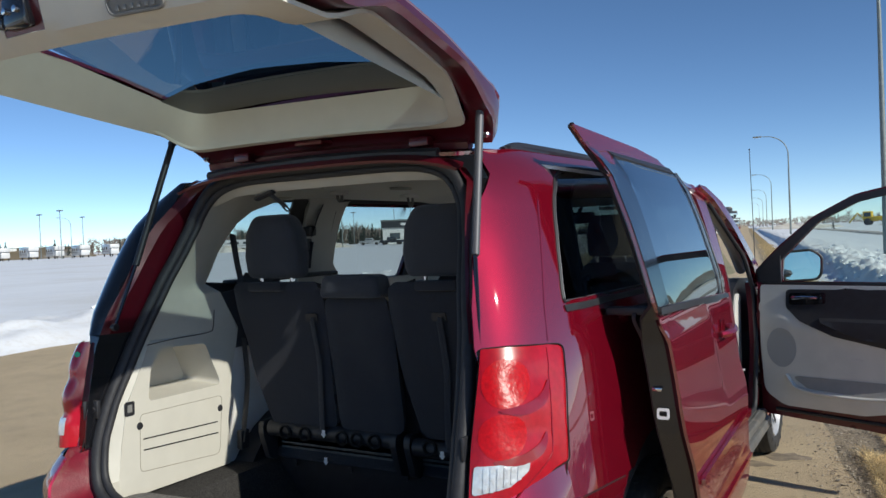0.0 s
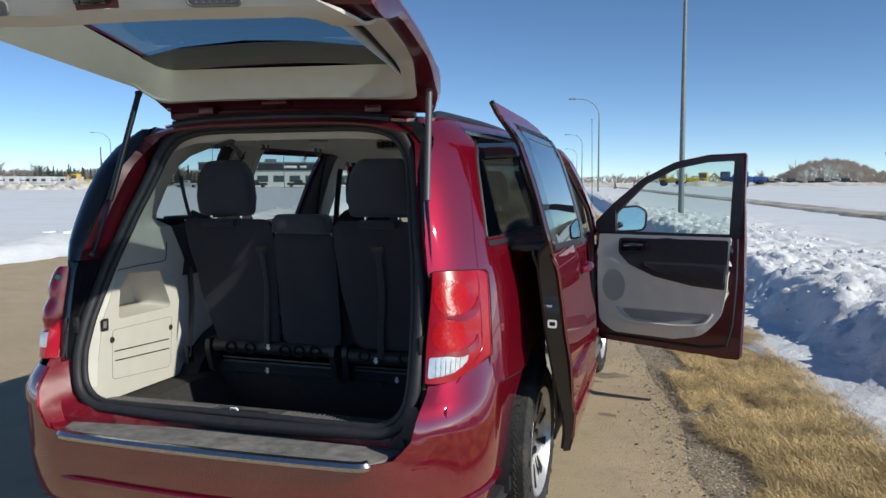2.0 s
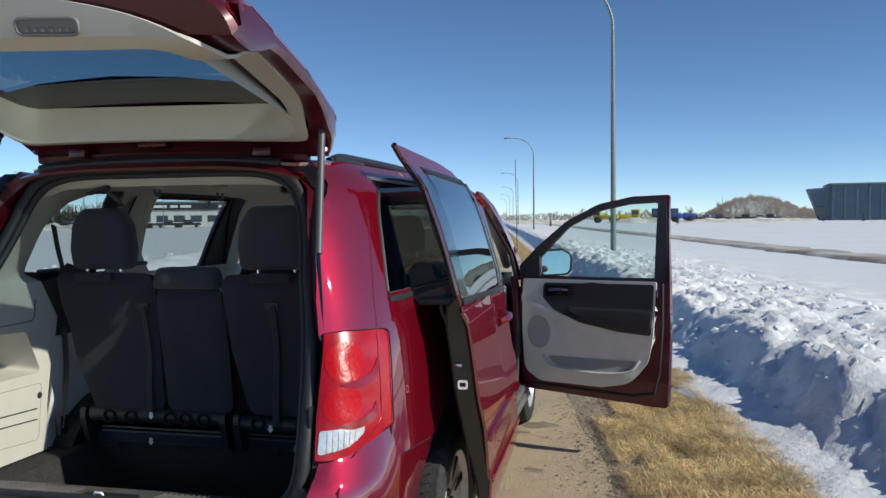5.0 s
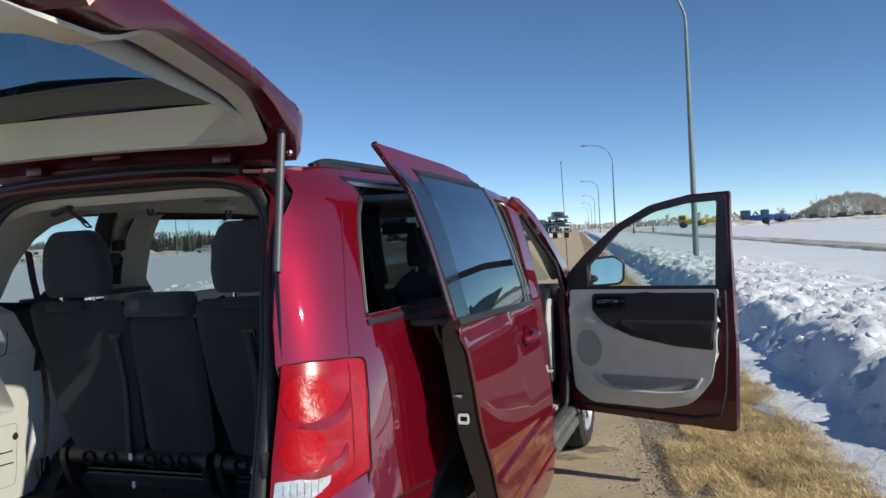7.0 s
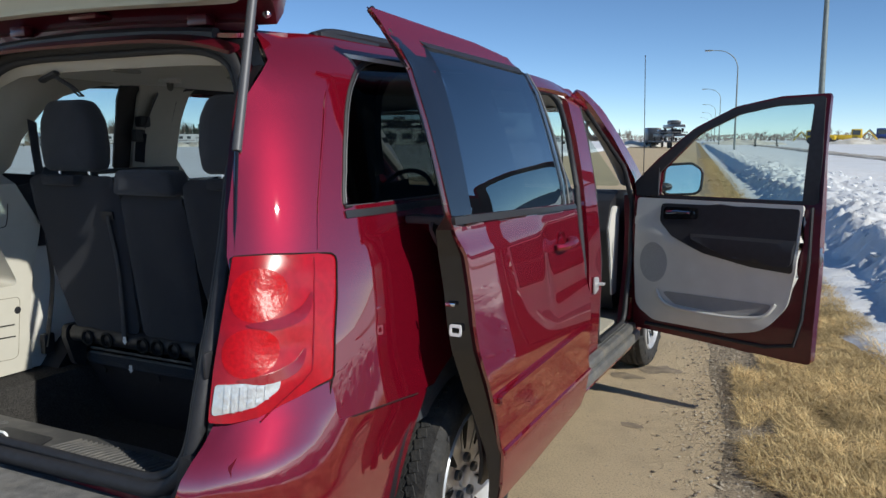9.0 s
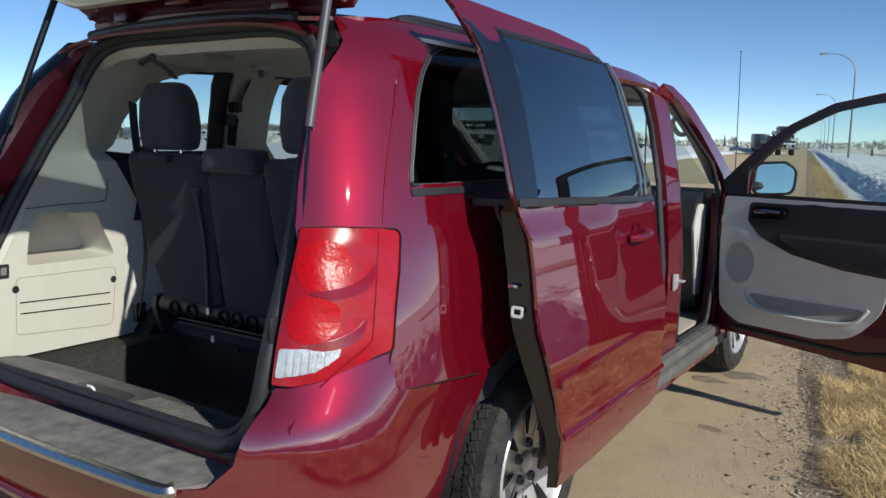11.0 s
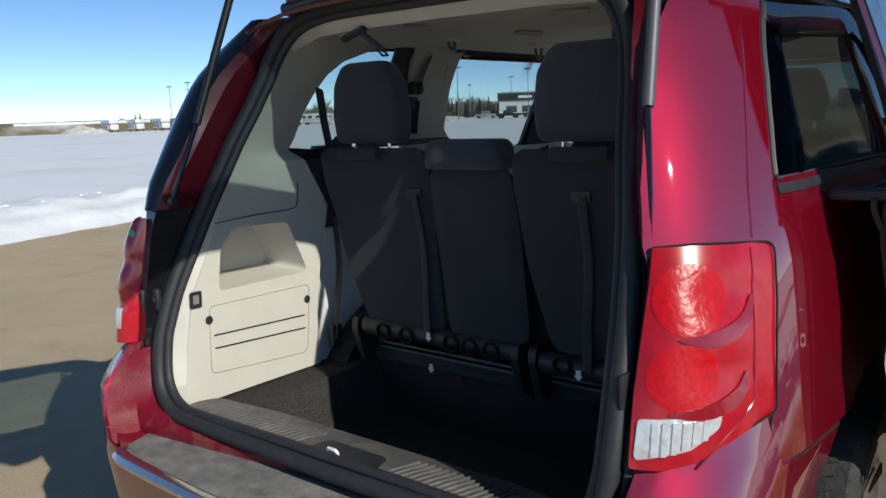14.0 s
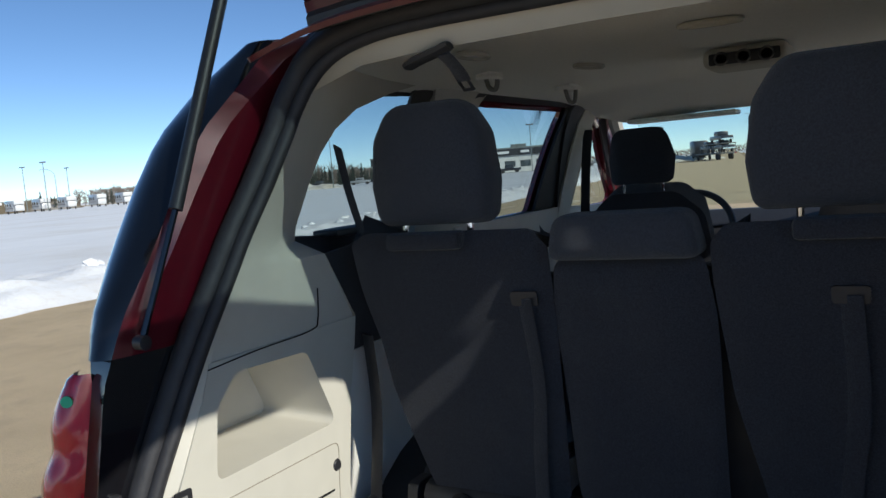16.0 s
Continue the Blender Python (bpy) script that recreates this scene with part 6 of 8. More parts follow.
part("belt_buckle", rbox((-0.655, 0.685, 0.72), (-0.625, 0.735, 0.80), 0.008), BLACK, van)


def cushion(outline, y0, depth, lean=0.0, soft=0.03):
    """An upholstered pad: an outline in (x, z) with well rounded front and back edges."""
    c = sum((Vector(p[:2]) for p in outline), Vector((0, 0))) / len(outline)
    zc = c.y
    rows = []
    for k, y in ((0.0, -0.012), (0.55, -0.010), (0.86, 0.0), (0.95, soft * 0.25), (0.99, soft * 0.6), (1.0, soft), (1.0, depth - soft), (0.97, depth - soft * 0.4), (0.88, depth), (0.0, depth + 0.006)):
        rows.append([Vector((c.x + (p[0] - c.x) * k, y0 + y + lean * (p[1] - zc) * k, c.y + (p[1] - c.y) * k)) for p in list(outline) + [outline[0]]])
    bm = loft(rows)
    bmesh.ops.remove_doubles(bm, verts=bm.verts[:], dist=1e-5)
    bmesh.ops.recalc_face_normals(bm, faces=bm.faces[:])
    return bm


# third-row seat backs seen from behind
def back_y(z):
    return 0.72 - 0.15 * (z - 0.82)


def seat_back(pts, label):
    o = rounded(pts, 0.0)
    xs = [p[0] for p in pts]
    x0, x1, z1 = min(xs), max(xs), max(p[1] for p in pts)

    def fn(x, z):
        m_ = min(x - x0 + 0.02, x1 - x + 0.02, z1 - z + 0.01, 0.06) / 0.06
        return Vector((x, back_y(z) + 0.035 * (1 - max(0, m_)) ** 2 + 0.006 * noise.noise(Vector((x * 6, z * 5, x0))), z))
    return part("rear_seat", sheet(o, fn, (0, -1, 0.1), 0.13, step=0.035), FABRIC, van, label)


seats = [
    seat_back([(-0.470, 0.83, 0.03), (-0.513, 0.97), (-0.540, 1.07), (-0.556, 1.18), (-0.590, 1.30), (-0.602, 1.385, 0.02), (-0.560, 1.408, 0.03), (-0.175, 1.406, 0.035), (-0.147, 1.37, 0.02), (-0.147, 1.18), (-0.16, 0.84, 0.03)], "black cloth third-row seat back with headrest"),
    seat_back([(-0.14, 0.84, 0.04), (-0.143, 1.14), (-0.150, 1.245, 0.05), (-0.135, 1.350, 0.03), (0.140, 1.350, 0.03), (0.152, 1.245, 0.05), (0.152, 1.19), (0.149, 0.84, 0.04)], "black cloth centre seat back"),
    seat_back([(0.235, 0.84, 0.05), (0.205, 0.96, 0.04), (0.172, 1.10, 0.05), (0.150, 1.30), (0.148, 1.370, 0.03), (0.175, 1.402, 0.03), (0.575, 1.402, 0.05), (0.585, 1.28), (0.585, 1.19), (0.579, 0.84, 0.05)], "black cloth third-row seat back with headrest"),
]
part("centre_rest", cushion(rounded([(-0.140, 1.346, 0.02), (-0.125, 1.430, 0.035), (0.120, 1.430, 0.035), (0.140, 1.346, 0.02)], 0.0), 0.612, 0.10, 0.0, 0.022), HEADREST, seats[1], "low centre headrest", 60)
for st_, x0, x1 in ((seats[0], -0.545, -0.262), (seats[2], 0.205, 0.525)):
    xm = (x0 + x1) / 2
    o = rounded([(x0 + 0.01, 1.418, 0.03), (x0, 1.50), (x0 + 0.015, 1.60, 0.06), (x0 + 0.06, 1.668, 0.06), (x1 - 0.05, 1.668, 0.06), (x1 - 0.01, 1.60, 0.05), (x1, 1.50), (x1 - 0.012, 1.418, 0.03)], 0.0)
    hr = part("headrest", cushion(o, 0.650, 0.095, -0.05, 0.04), HEADREST, st_, "slate grey cloth headrest", 60)
    for xx in (xm - 0.077, xm + 0.077):
        part("post", tube([(xx, 0.690, 1.375), (xx, 0.690, 1.445)], 0.0065, 8), CHROME, hr)
    part("collar", rbox((xm - 0.085, 0.612, 1.372), (xm + 0.085, 0.660, 1.408), 0.010), FABRIC, hr)
# pull straps with white arrow tags
def strap(x, ztop, zlow, par):
    m_ = part("strap_buckle", sheet(rounded([(x - 0.028, ztop - 0.014), (x + 0.028, ztop - 0.014), (x + 0.028, ztop + 0.014), (x - 0.028, ztop + 0.014)], 0.006), lambda a, b: Vector((a, back_y(b) - 0.008, b)), (0, -1, 0), 0.006, step=0.03), BLACK, par, "black strap buckle")
    part("strap", tube(smooth([(x, back_y(ztop) - 0.008, ztop), (x + 0.006, back_y(1.1) - 0.006, 1.1), (x - 0.01, back_y(0.95) - 0.006, 0.95), (x - 0.015, back_y(zlow) - 0.02, zlow)], 5), 0.019, 8, squash=0.14), FABRIC, par)


strap(-0.200, 1.272, 0.82, seats[0])
strap(0.360, 1.282, 0.80, seats[2])
ARROW = [(-0.007, 0.014), (0.007, 0.014), (0.007, -0.001), (0.013, -0.001), (0.0, -0.015), (-0.013, -0.001), (-0.007, -0.001)]
for (x, y, z), par in (((-0.203, 0.692, 0.822), seats[0]), ((-0.240, 0.745, 0.70), seats[0]), ((0.334, 0.672, 0.798), seats[2]), ((0.384, 0.80, 0.686), seats[2])):
    part("arrow_tag", sheet(ARROW, lambda a, b, x=x, y=y, z=z: Vector((x + a, y, z + b)), (0, -1, 0), 0.002, step=0.05), WHITE, par, "small white arrow tag")
# carrier bar, cups and rail at the foot of the seat
bar = part("seat_carrier", merge(tube([(-0.50, 0.735, 0.815), (0.12, 0.735, 0.815)], 0.035, 10), tube([(0.19, 0.735, 0.80), (0.57, 0.735, 0.80)], 0.035, 10)), BLACK, van, "black folding seat frame")
for x in (-0.40, -0.30, -0.12, -0.05, 0.03, 0.27, 0.46):
    part("ring", lathe([(0.019, 0.0), (0.028, 0.0), (0.030, 0.008), (0.023, 0.012), (0.019, 0.0)], pose(x, 0.702, 0.812, 90), 16), SEAM, bar)
for x in (-0.515, 0.125, 0.185, 0.575):
    part("seat_bracket", sheet(rounded([(0.700, 0.845), (0.695, 0.80), (0.73, 0.69), (0.78, 0.67), (0.79, 0.845)], 0.03), lambda y, z, x=x: Vector((x, y, z)), (1, 0, 0), 0.025, step=0.06), BLACK, bar)
part("well_front", sheet(rounded([(-0.56, 0.44), (0.62, 0.44), (0.62, 0.745), (-0.56, 0.745)], 0.02), lambda x, z: Vector((x, 0.80 + 0.03 * (z < 0.70), z)), (0, -1, 0), 0.02, step=0.05), BLACK, bar, "black panel below the seats")
for z in (0.742, 0.725):
    part("rail", tube([(-0.50, 0.792, z), (0.60, 0.792, z - 0.005)], 0.005, 6), GREY_PAINT, bar)
for x in (-0.44, -0.16, 0.10, 0.30, 0.52):
    part("bolt", lathe([(0, 0.006), (0.012, 0.006), (0.014, 0)], pose(x, 0.80, 0.66, 90), 10), BLACK, bar)
part("seat_frame", rbox((-0.55, 0.80, 0.70), (0.56, 0.84, 1.30), 0.02), BLACK, bar)
# seat cushions in front (unseen side closed)
part("seat_cushion", rbox((-0.58, 0.80, 0.66), (0.58, 1.30, 0.86), 0.05, 3), FABRIC, van)


# front seats
def front_seat(x):
    m_ = Matrix.Translation((x, 2.45, 0))
    seat = part("front_seat", rbox((-0.25, 0.0, 0.55), (0.25, 0.55, 0.82), 0.06, 3, m_), FABRIC, van, "black cloth front seat with headrest")
    o = rounded([(-0.24, 0.75, 0.05), (-0.25, 1.10), (-0.225, 1.30, 0.08), (-0.13, 1.385, 0.08), (0.13, 1.385, 0.08), (0.225, 1.30, 0.08), (0.25, 1.10), (0.24, 0.75, 0.05)], 0.0)
    part("seat_back", sheet(o, lambda a, b: m_ @ Vector((a, 0.04 - 0.22 * (b - 0.8) + 0.35 * max(0, abs(a) - 0.17) ** 1.5, b)), (0, -1, 0), 0.14, step=0.05), FABRIC, seat)
    h = rounded([(-0.120, 1.42, 0.03), (-0.130, 1.52), (-0.10, 1.632, 0.06), (0.10, 1.632, 0.06), (0.130, 1.52), (0.120, 1.42, 0.03)], 0.0)
    hr_ = part("headrest", sheet(h, lambda a, b: m_ @ Vector((a, -0.10 + 0.03 * (max(0, abs(a) - 0.08) / 0.05) ** 2, b)), (0, -1, 0), 0.09, step=0.03), FABRIC, seat)
    for a in (-0.075, 0.075):
        part("post", tube([m_ @ Vector((a, -0.07, 1.35)), m_ @ Vector((a, -0.07, 1.45))], 0.007, 8), CHROME, hr_)


front_seat(-0.42)
front_seat(0.42)
# dashboard, steering wheel, mirror and visors
dash = part("dashboard", sheet(rounded([(3.42, 0.75), (3.34, 1.0, 0.05), (3.42, 1.16, 0.08), (3.62, 1.22, 0.05), (3.98, 1.20), (3.98, 0.5), (3.55, 0.5)], 0.0), lambda y, z: Vector((0.84, y, z)), (1, 0, 0), 1.68, step=0.12), BLACK, van, "black dashboard")
part("dash_end", sheet(rounded([(3.42, 0.80), (3.36, 1.0, 0.05), (3.44, 1.14, 0.08), (3.60, 1.12), (3.56, 0.60), (3.46, 0.60)], 0.02), lambda y, z: Vector((0.852, y, z)), (1, 0, 0), 0.01, step=0.1), GREY_TRIM, dash)
swc = Matrix.Translation((-0.42, 3.20, 1.16)) @ pose(0, 0, 0, 65, 0, 0)
sw = part("steering_wheel", tube([swc @ Vector((0.19 * math.cos(t), 0.19 * math.sin(t), 0)) for t in (2 * math.pi * i / 36 for i in range(36))], 0.016, 8, True), BLACK, van, "black steering wheel")
part("wheel_hub", merge(lathe([(0, 0.03), (0.06, 0.025), (0.075, -0.01), (0.03, -0.05), (0.03, -0.20), (0, -0.2)], swc, 20), *[tube([swc @ Vector((0.05 * math.cos(t), 0.05 * math.sin(t), 0)), swc @ Vector((0.185 * math.cos(t), 0.185 * math.sin(t), 0))], 0.016, 6, squash=0.5) for t in (0.1, math.pi - 0.1, -math.pi / 2)]), BLACK, sw)
part("wheel_badge", rbox((-0.03, -0.012, 0.027), (0.03, 0.012, 0.031), 0.002, 1, swc), CHROME, sw)
part("interior_mirror", merge(rbox((-0.12, 3.02, 1.60), (0.12, 3.05, 1.67), 0.015), tube([(0, 3.05, 1.64), (0, 3.12, 1.70)], 0.012, 8)), BLACK, van, "black rear-view mirror")
for x in (-0.40, 0.40):
    part("sun_visor", rbox((x - 0.24, 2.98, 1.675), (x + 0.24, 3.12, 1.695), 0.008, 2), LINER, van)
part("centre_console", rbox((-0.14, 2.9, 0.45), (0.14, 3.5, 0.86), 0.04, 3), BLACK, van)

# the van's true proportions: every part is brought to size about the rear axle
TRUE_SIZE = Matrix.Translation((0.012, 0.052, 0.0)) @ Matrix.Diagonal((0.9757, 0.9525, 0.9825, 1.0))


def to_size(ob, m):
    ob.data.transform(m)
    for c in ob.children:
        to_size(c, m)


for ob in list(van.children):
    if ob.name.split(".")[0] == "wheel":
        c = sum((Vector(v) for v in ob.bound_box), Vector()) / 8
        hub = Vector((c.x, c.y, 0))
        to_size(ob, Matrix.Translation(TRUE_SIZE @ hub) @ Matrix.Scale(0.98, 4) @ Matrix.Translation(-hub))
    else:
        near = ob.name.split(".")[0] in ("front_door", "door_mirror")
        to_size(ob, Matrix.Translation((0, -0.04 if near else 0.0, 0)) @ TRUE_SIZE)

# panes let the daylight in
for ob in van.children_recursive:
    if ob.type == "MESH" and ob.data.materials and ob.data.materials[0] in (TINT, CLEAR, SHADE):
        ob.visible_shadow = False

# ---- the ground: road, verge, snow ----
ROAD_TURN = 9.2
CA, SA = math.cos(radians(ROAD_TURN)), math.sin(radians(ROAD_TURN))


def at_road(u, v, z=0.0):
    """From metres across (right) and along the road to the world."""
    return Vector((u * CA - v * SA, u * SA + v * CA, z))


def ground_mix(name, base, second, scale, amount, rough=0.95, bump=0.5, bump_scale=60, fine=None, third=None, third_scale=0.6, third_amount=0.5):
    """Ground cover: two colours mixed at a coarse scale, stains, speckle and relief."""
    m = bpy.data.materials.new(name)
    m.use_nodes = True
    nt = m.node_tree
    n, link = nt.nodes, nt.links.new
    b = n["Principled BSDF"]
    b.inputs["Roughness"].default_value = rough
    b.inputs["Specular IOR Level"].default_value = 0.2
    co = n.new("ShaderNodeNewGeometry").outputs["Position"]

    def noise_fac(sc, lo, hi, to, detail=7.0):
        t = n.new("ShaderNodeTexNoise")
        t.inputs["Scale"].default_value, t.inputs["Detail"].default_value, t.inputs["Roughness"].default_value = sc, detail, 0.62
        link(co, t.inputs["Vector"])
        r = n.new("ShaderNodeMapRange")
        r.inputs["From Min"].default_value, r.inputs["From Max"].default_value, r.inputs["To Max"].default_value = lo, hi, to
        link(t.outputs["Fac"], r.inputs["Value"])
        return r.outputs[0], t.outputs["Fac"]

    def mix(a, bcol, fac):
        mx = n.new("ShaderNodeMix")
        mx.data_type = "RGBA"
        if isinstance(a, tuple):
            mx.inputs["A"].default_value = (*a, 1)
        else:
            link(a, mx.inputs["A"])
        mx.inputs["B"].default_value = (*bcol, 1)
        link(fac, mx.inputs["Factor"])
        return mx.outputs["Result"]

    f1, _ = noise_fac(scale, 0.38, 0.66, amount)
    col = mix(base, second, f1)
    if third:
        f3, _ = noise_fac(third_scale, 0.5, 0.72, third_amount)
        col = mix(col, third, f3)
    if fine:
        f2, _ = noise_fac(fine[1], 0.50, 0.62, fine[2], 3.0)
        col = mix(col, fine[0], f2)
    link(col, b.inputs["Base Color"])
    _, h1 = noise_fac(bump_scale, 0, 1, 1)
    bp = n.new("ShaderNodeBump")
    bp.inputs["Strength"].default_value, bp.inputs["Distance"].default_value = bump, 0.02
    link(h1, bp.inputs["Height"])
    link(bp.outputs[0], b.inputs["Normal"])
    return m


ASPHALT = ground_mix("sandy_asphalt", (0.59, 0.465, 0.305), (0.49, 0.385, 0.25), 0.9, 0.8, bump=0.6, bump_scale=200, fine=((0.30, 0.245, 0.18), 110, 0.55), third=(0.36, 0.285, 0.20), third_scale=2.6, third_amount=0.5)
GRAVEL = ground_mix("loose_gravel", (0.30, 0.245, 0.175), (0.42, 0.34, 0.24), 9, 0.9, bump=1.0, bump_scale=55, fine=((0.13, 0.11, 0.09), 60, 0.7), third=(0.40, 0.31, 0.18), third_scale=3, third_amount=0.5)
SOIL = ground_mix("thatch_soil", (0.34, 0.24, 0.11), (0.46, 0.34, 0.17), 5, 0.9, bump=1.0, bump_scale=40, fine=((0.10, 0.075, 0.04), 45, 0.6))
SNOW = ground_mix("crusted_snow", (0.81, 0.82, 0.84), (0.72, 0.73, 0.75), 0.35, 0.7, rough=0.55, bump=0.5, bump_scale=14, fine=((0.86, 0.87, 0.88), 30, 0.4), third=(0.58, 0.54, 0.48), third_scale=0.13, third_amount=0.5)
BANK = ground_mix("ploughed_snow", (0.82, 0.83, 0.85), (0.74, 0.75, 0.77), 1.5, 0.6, rough=0.55, bump=0.7, bump_scale=18, fine=((0.55, 0.48, 0.38), 7, 0.16), third=(0.58, 0.50, 0.38), third_scale=1.1, third_amount=0.22)
STUBBLE = ground_mix("stubble_snow", (0.56, 0.48, 0.35), (0.42, 0.34, 0.21), 0.03, 0.8, bump=0.3, bump_scale=2, third=(0.72, 0.70, 0.66), third_scale=0.05, third_amount=0.45)
TRACK = ground_mix("muddy_track", (0.50, 0.47, 0.43), (0.20, 0.16, 0.12), 0.45, 0.9, bump=0.7, bump_scale=6, third=(0.72, 0.72, 0.73), third_scale=0.7, third_amount=0.85)


def plain_height(u, v):
    """Broad shape of the land across the road."""
    if u < -9.2:
        return 0.16 + 0.05 * noise.noise(Vector((u * 0.05, v * 0.05, 0)))
    if u < 3.4:
        return -0.06
    if u < 5:
        return -0.06 + 0.26 * (u - 3.4) / 1.6
    return 0.20 + 0.06 * noise.noise(Vector((u * 0.04, v * 0.04, 3)))


def grid_mesh(us, vs, fn, mat, name):
    verts = [at_road(u, v, fn(u, v)) for v in vs for u in us]
    k = len(us)
    faces = [(j * k + i, j * k + i + 1, (j + 1) * k + i + 1, (j + 1) * k + i) for j in range(len(vs) - 1) for i in range(k - 1)]
    me = bpy.data.meshes.new(name)
    me.from_pydata(verts, [], faces)
    me.materials.append(mat)
    for p in me.polygons:
        p.use_smooth = True
    return new(name, me)


us = [-3000, -1500, -700, -300, -150, -80, -40, -25, -18, -14, -12, -10.5, -9.6, -9.2, -9.0, 3.3, 3.6, 4.2, 5.0, 6.5, 9, 13, 18, 26, 40, 70, 150, 300, 700, 1500, 3000]
vs = [-600, -200, -80, -40, -20] + [-12 + 4 * i for i in range(20)] + [80, 110, 160, 240, 400, 700, 1200, 2200, 4000]
tagged(grid_mesh(us, vs, plain_height, SNOW, "ground"), "flat crusted snowfield reaching the horizon", "snow field", kind="structure")

road = grid_mesh([-9.35, -9.1, -7, -5, -3, -1, 0.5, 1.2, 1.8, 2.4], [-150, -40, -12, -6, -3, 0, 3, 6, 10, 16, 26, 45, 80, 140, 260, 500, 1100, 2500], lambda u, v: 0.0, ASPHALT, "road")
tagged(road, "sandy grey-tan asphalt road with dusty stains", "road", kind="structure")


def ragged(u0, u1, v0, v1, seed, amp, n):
    """A strip whose long edges wander."""
    rows = []
    for i in range(n + 1):
        v = v0 + (v1 - v0) * (i / n) ** 1.6
        a = amp * noise.noise(Vector((v * 0.9, seed, 0))) + 0.5 * amp * noise.noise(Vector((v * 3.7, seed, 5)))
        b = amp * noise.noise(Vector((v * 0.8, seed + 9, 0))) + 0.5 * amp * noise.noise(Vector((v * 4.1, seed + 9, 5)))
        rows.append((v, u0 + a, u1 + b))
    return rows


def strip(name, rows, zf, mat, cols=6, drop=0.0):
    verts, faces = [], []
    for v, a, b in rows:
        for i in range(cols + 1):
            u = a + (b - a) * i / cols
            e = min(i, cols - i, 2) / 2
            verts.append(at_road(u, v, zf(u, v) * e - drop * (1 - e)))
    k = cols + 1
    for j in range(len(rows) - 1):
        for i in range(cols):
            faces.append((j * k + i, j * k + i + 1, (j + 1) * k + i + 1, (j + 1) * k + i))
    me = bpy.data.meshes.new(name)
    me.from_pydata(verts, [], faces)
    me.materials.append(mat)
    for p in me.polygons:
        p.use_smooth = True
    return new(name, me)


tagged(strip("shoulder", ragged(1.93, 2.42, -30, 300, 1.0, 0.14, 420), lambda u, v: 0.004 + 0.007 * noise.noise(Vector((u * 7, v * 7, 0))), GRAVEL, 14, 0.004), "loose brown gravel along the road edge", "gravel shoulder", kind="structure")
tagged(strip("verge", ragged(2.22, 3.45, -30, 300, 2.0, 0.16, 420), lambda u, v: 0.007 + 0.03 * max(0, noise.noise(Vector((u * 3, v * 3, 2)))), SOIL, 14, 0.004), "matted dry straw-coloured grass verge", "verge", kind="structure")


# ploughed bank beside the verge
def bank_height(u, v):
    base = float(np.interp(u, (2.9, 3.05, 3.45, 3.55, 3.90, 4.3, 5.5, 7.0, 9.0), (-0.02, 0.03, 0.06, 0.11, 0.40, 0.44, 0.36, 0.27, 0.19)))
    w = float(np.interp(u, (3.0, 3.3, 3.6, 3.95, 5.5, 8.0, 9.0), (0.06, 0.32, 0.85, 1.15, 0.85, 0.35, 0.0)))
    p = Vector((u * 1.1, v * 0.8, 0))
    lump = noise.noise(p * 1.3) * 0.10 + noise.noise(p * 3.7) * 0.075 + abs(noise.noise(p * 7.5)) * 0.085 + noise.noise(p * 15) * 0.045 + noise.noise(p * 29) * 0.018
    edge = 0.25 * noise.noise(Vector((v * 1.3, 7, 0))) + 0.12 * noise.noise(Vector((v * 4.5, 3, 0)))
    base = float(np.interp(u + edge * 0.6, (2.9, 3.05, 3.45, 3.55, 3.90, 4.3, 5.5, 7.0, 9.0), (-0.02, 0.03, 0.06, 0.11, 0.40, 0.44, 0.36, 0.27, 0.19)))
    return base + w * lump


bu = [2.88 + 0.055 * i for i in range(50)] + [5.7 + 0.12 * i for i in range(28)]
bv = [-30 + 0.36 * i for i in range(75)] + [-3 + 0.07 * i for i in range(240)] + [13.9 + 0.16 * i for i in range(110)] + [31.6 + 0.6 * i for i in range(80)] + [80 + 4 * i for i in range(45)]
tagged(grid_mesh(bu, bv, bank_height, BANK, "snow_bank"), "lumpy ploughed snow bank, dirty in places", "snow bank", kind="structure")

# loose chunks of snow along its crest
rng = np.random.default_rng(4)
ico = bmesh.new()
bmesh.ops.create_icosphere(ico, subdivisions=1, radius=1.0)
ICO_V = np.array([v.co[:] for v in ico.verts])
ICO_F = [[v.index for v in f.verts] for f in ico.faces]
ico.free()


def scatter(name, count, place, mat, lo, hi, flat=0.7, sink=0.3, jag=0.35, soft=False):
    """Many small lumps as one mesh."""
    verts, faces = [], []
    for _ in range(count):
        c = place()
        if c is None:
            continue
        r = lo + (hi - lo) * rng.random() ** 2.5
        q = ICO_V * (1 + jag * (rng.random((len(ICO_V), 1)) - 0.5) * 2) * r * np.array((1 + 0.5 * rng.random(), 1 + 0.5 * rng.random(), flat))
        a = rng.random() * 6.28
        q = np.stack([q[:, 0] * math.cos(a) - q[:, 1] * math.sin(a), q[:, 0] * math.sin(a) + q[:, 1] * math.cos(a), q[:, 2]], 1) + np.array(c) + (0, 0, r * flat * (1 - 2 * sink) * 0.5)
        base = len(verts)
        verts += q.tolist()
        faces += [[base + i for i in f] for f in ICO_F]
    me = bpy.data.meshes.new(name)
    me.from_pydata(verts, [], faces)
    me.materials.append(mat)
    me.polygons.foreach_set("use_smooth", [soft] * len(me.polygons))
    return new(name, me)


def bank_spot():
    u, v = 3.5 + 3.2 * rng.random() ** 0.9, -2 + 34 * rng.random() ** 1.5
    return at_road(u, v, bank_height(u, v))


tagged(scatter("snow_chunks", 2400, bank_spot, BANK, 0.008, 0.055, 0.75, 0.55, 0.45), "broken chunks of ploughed snow", "snow", kind="stuff")


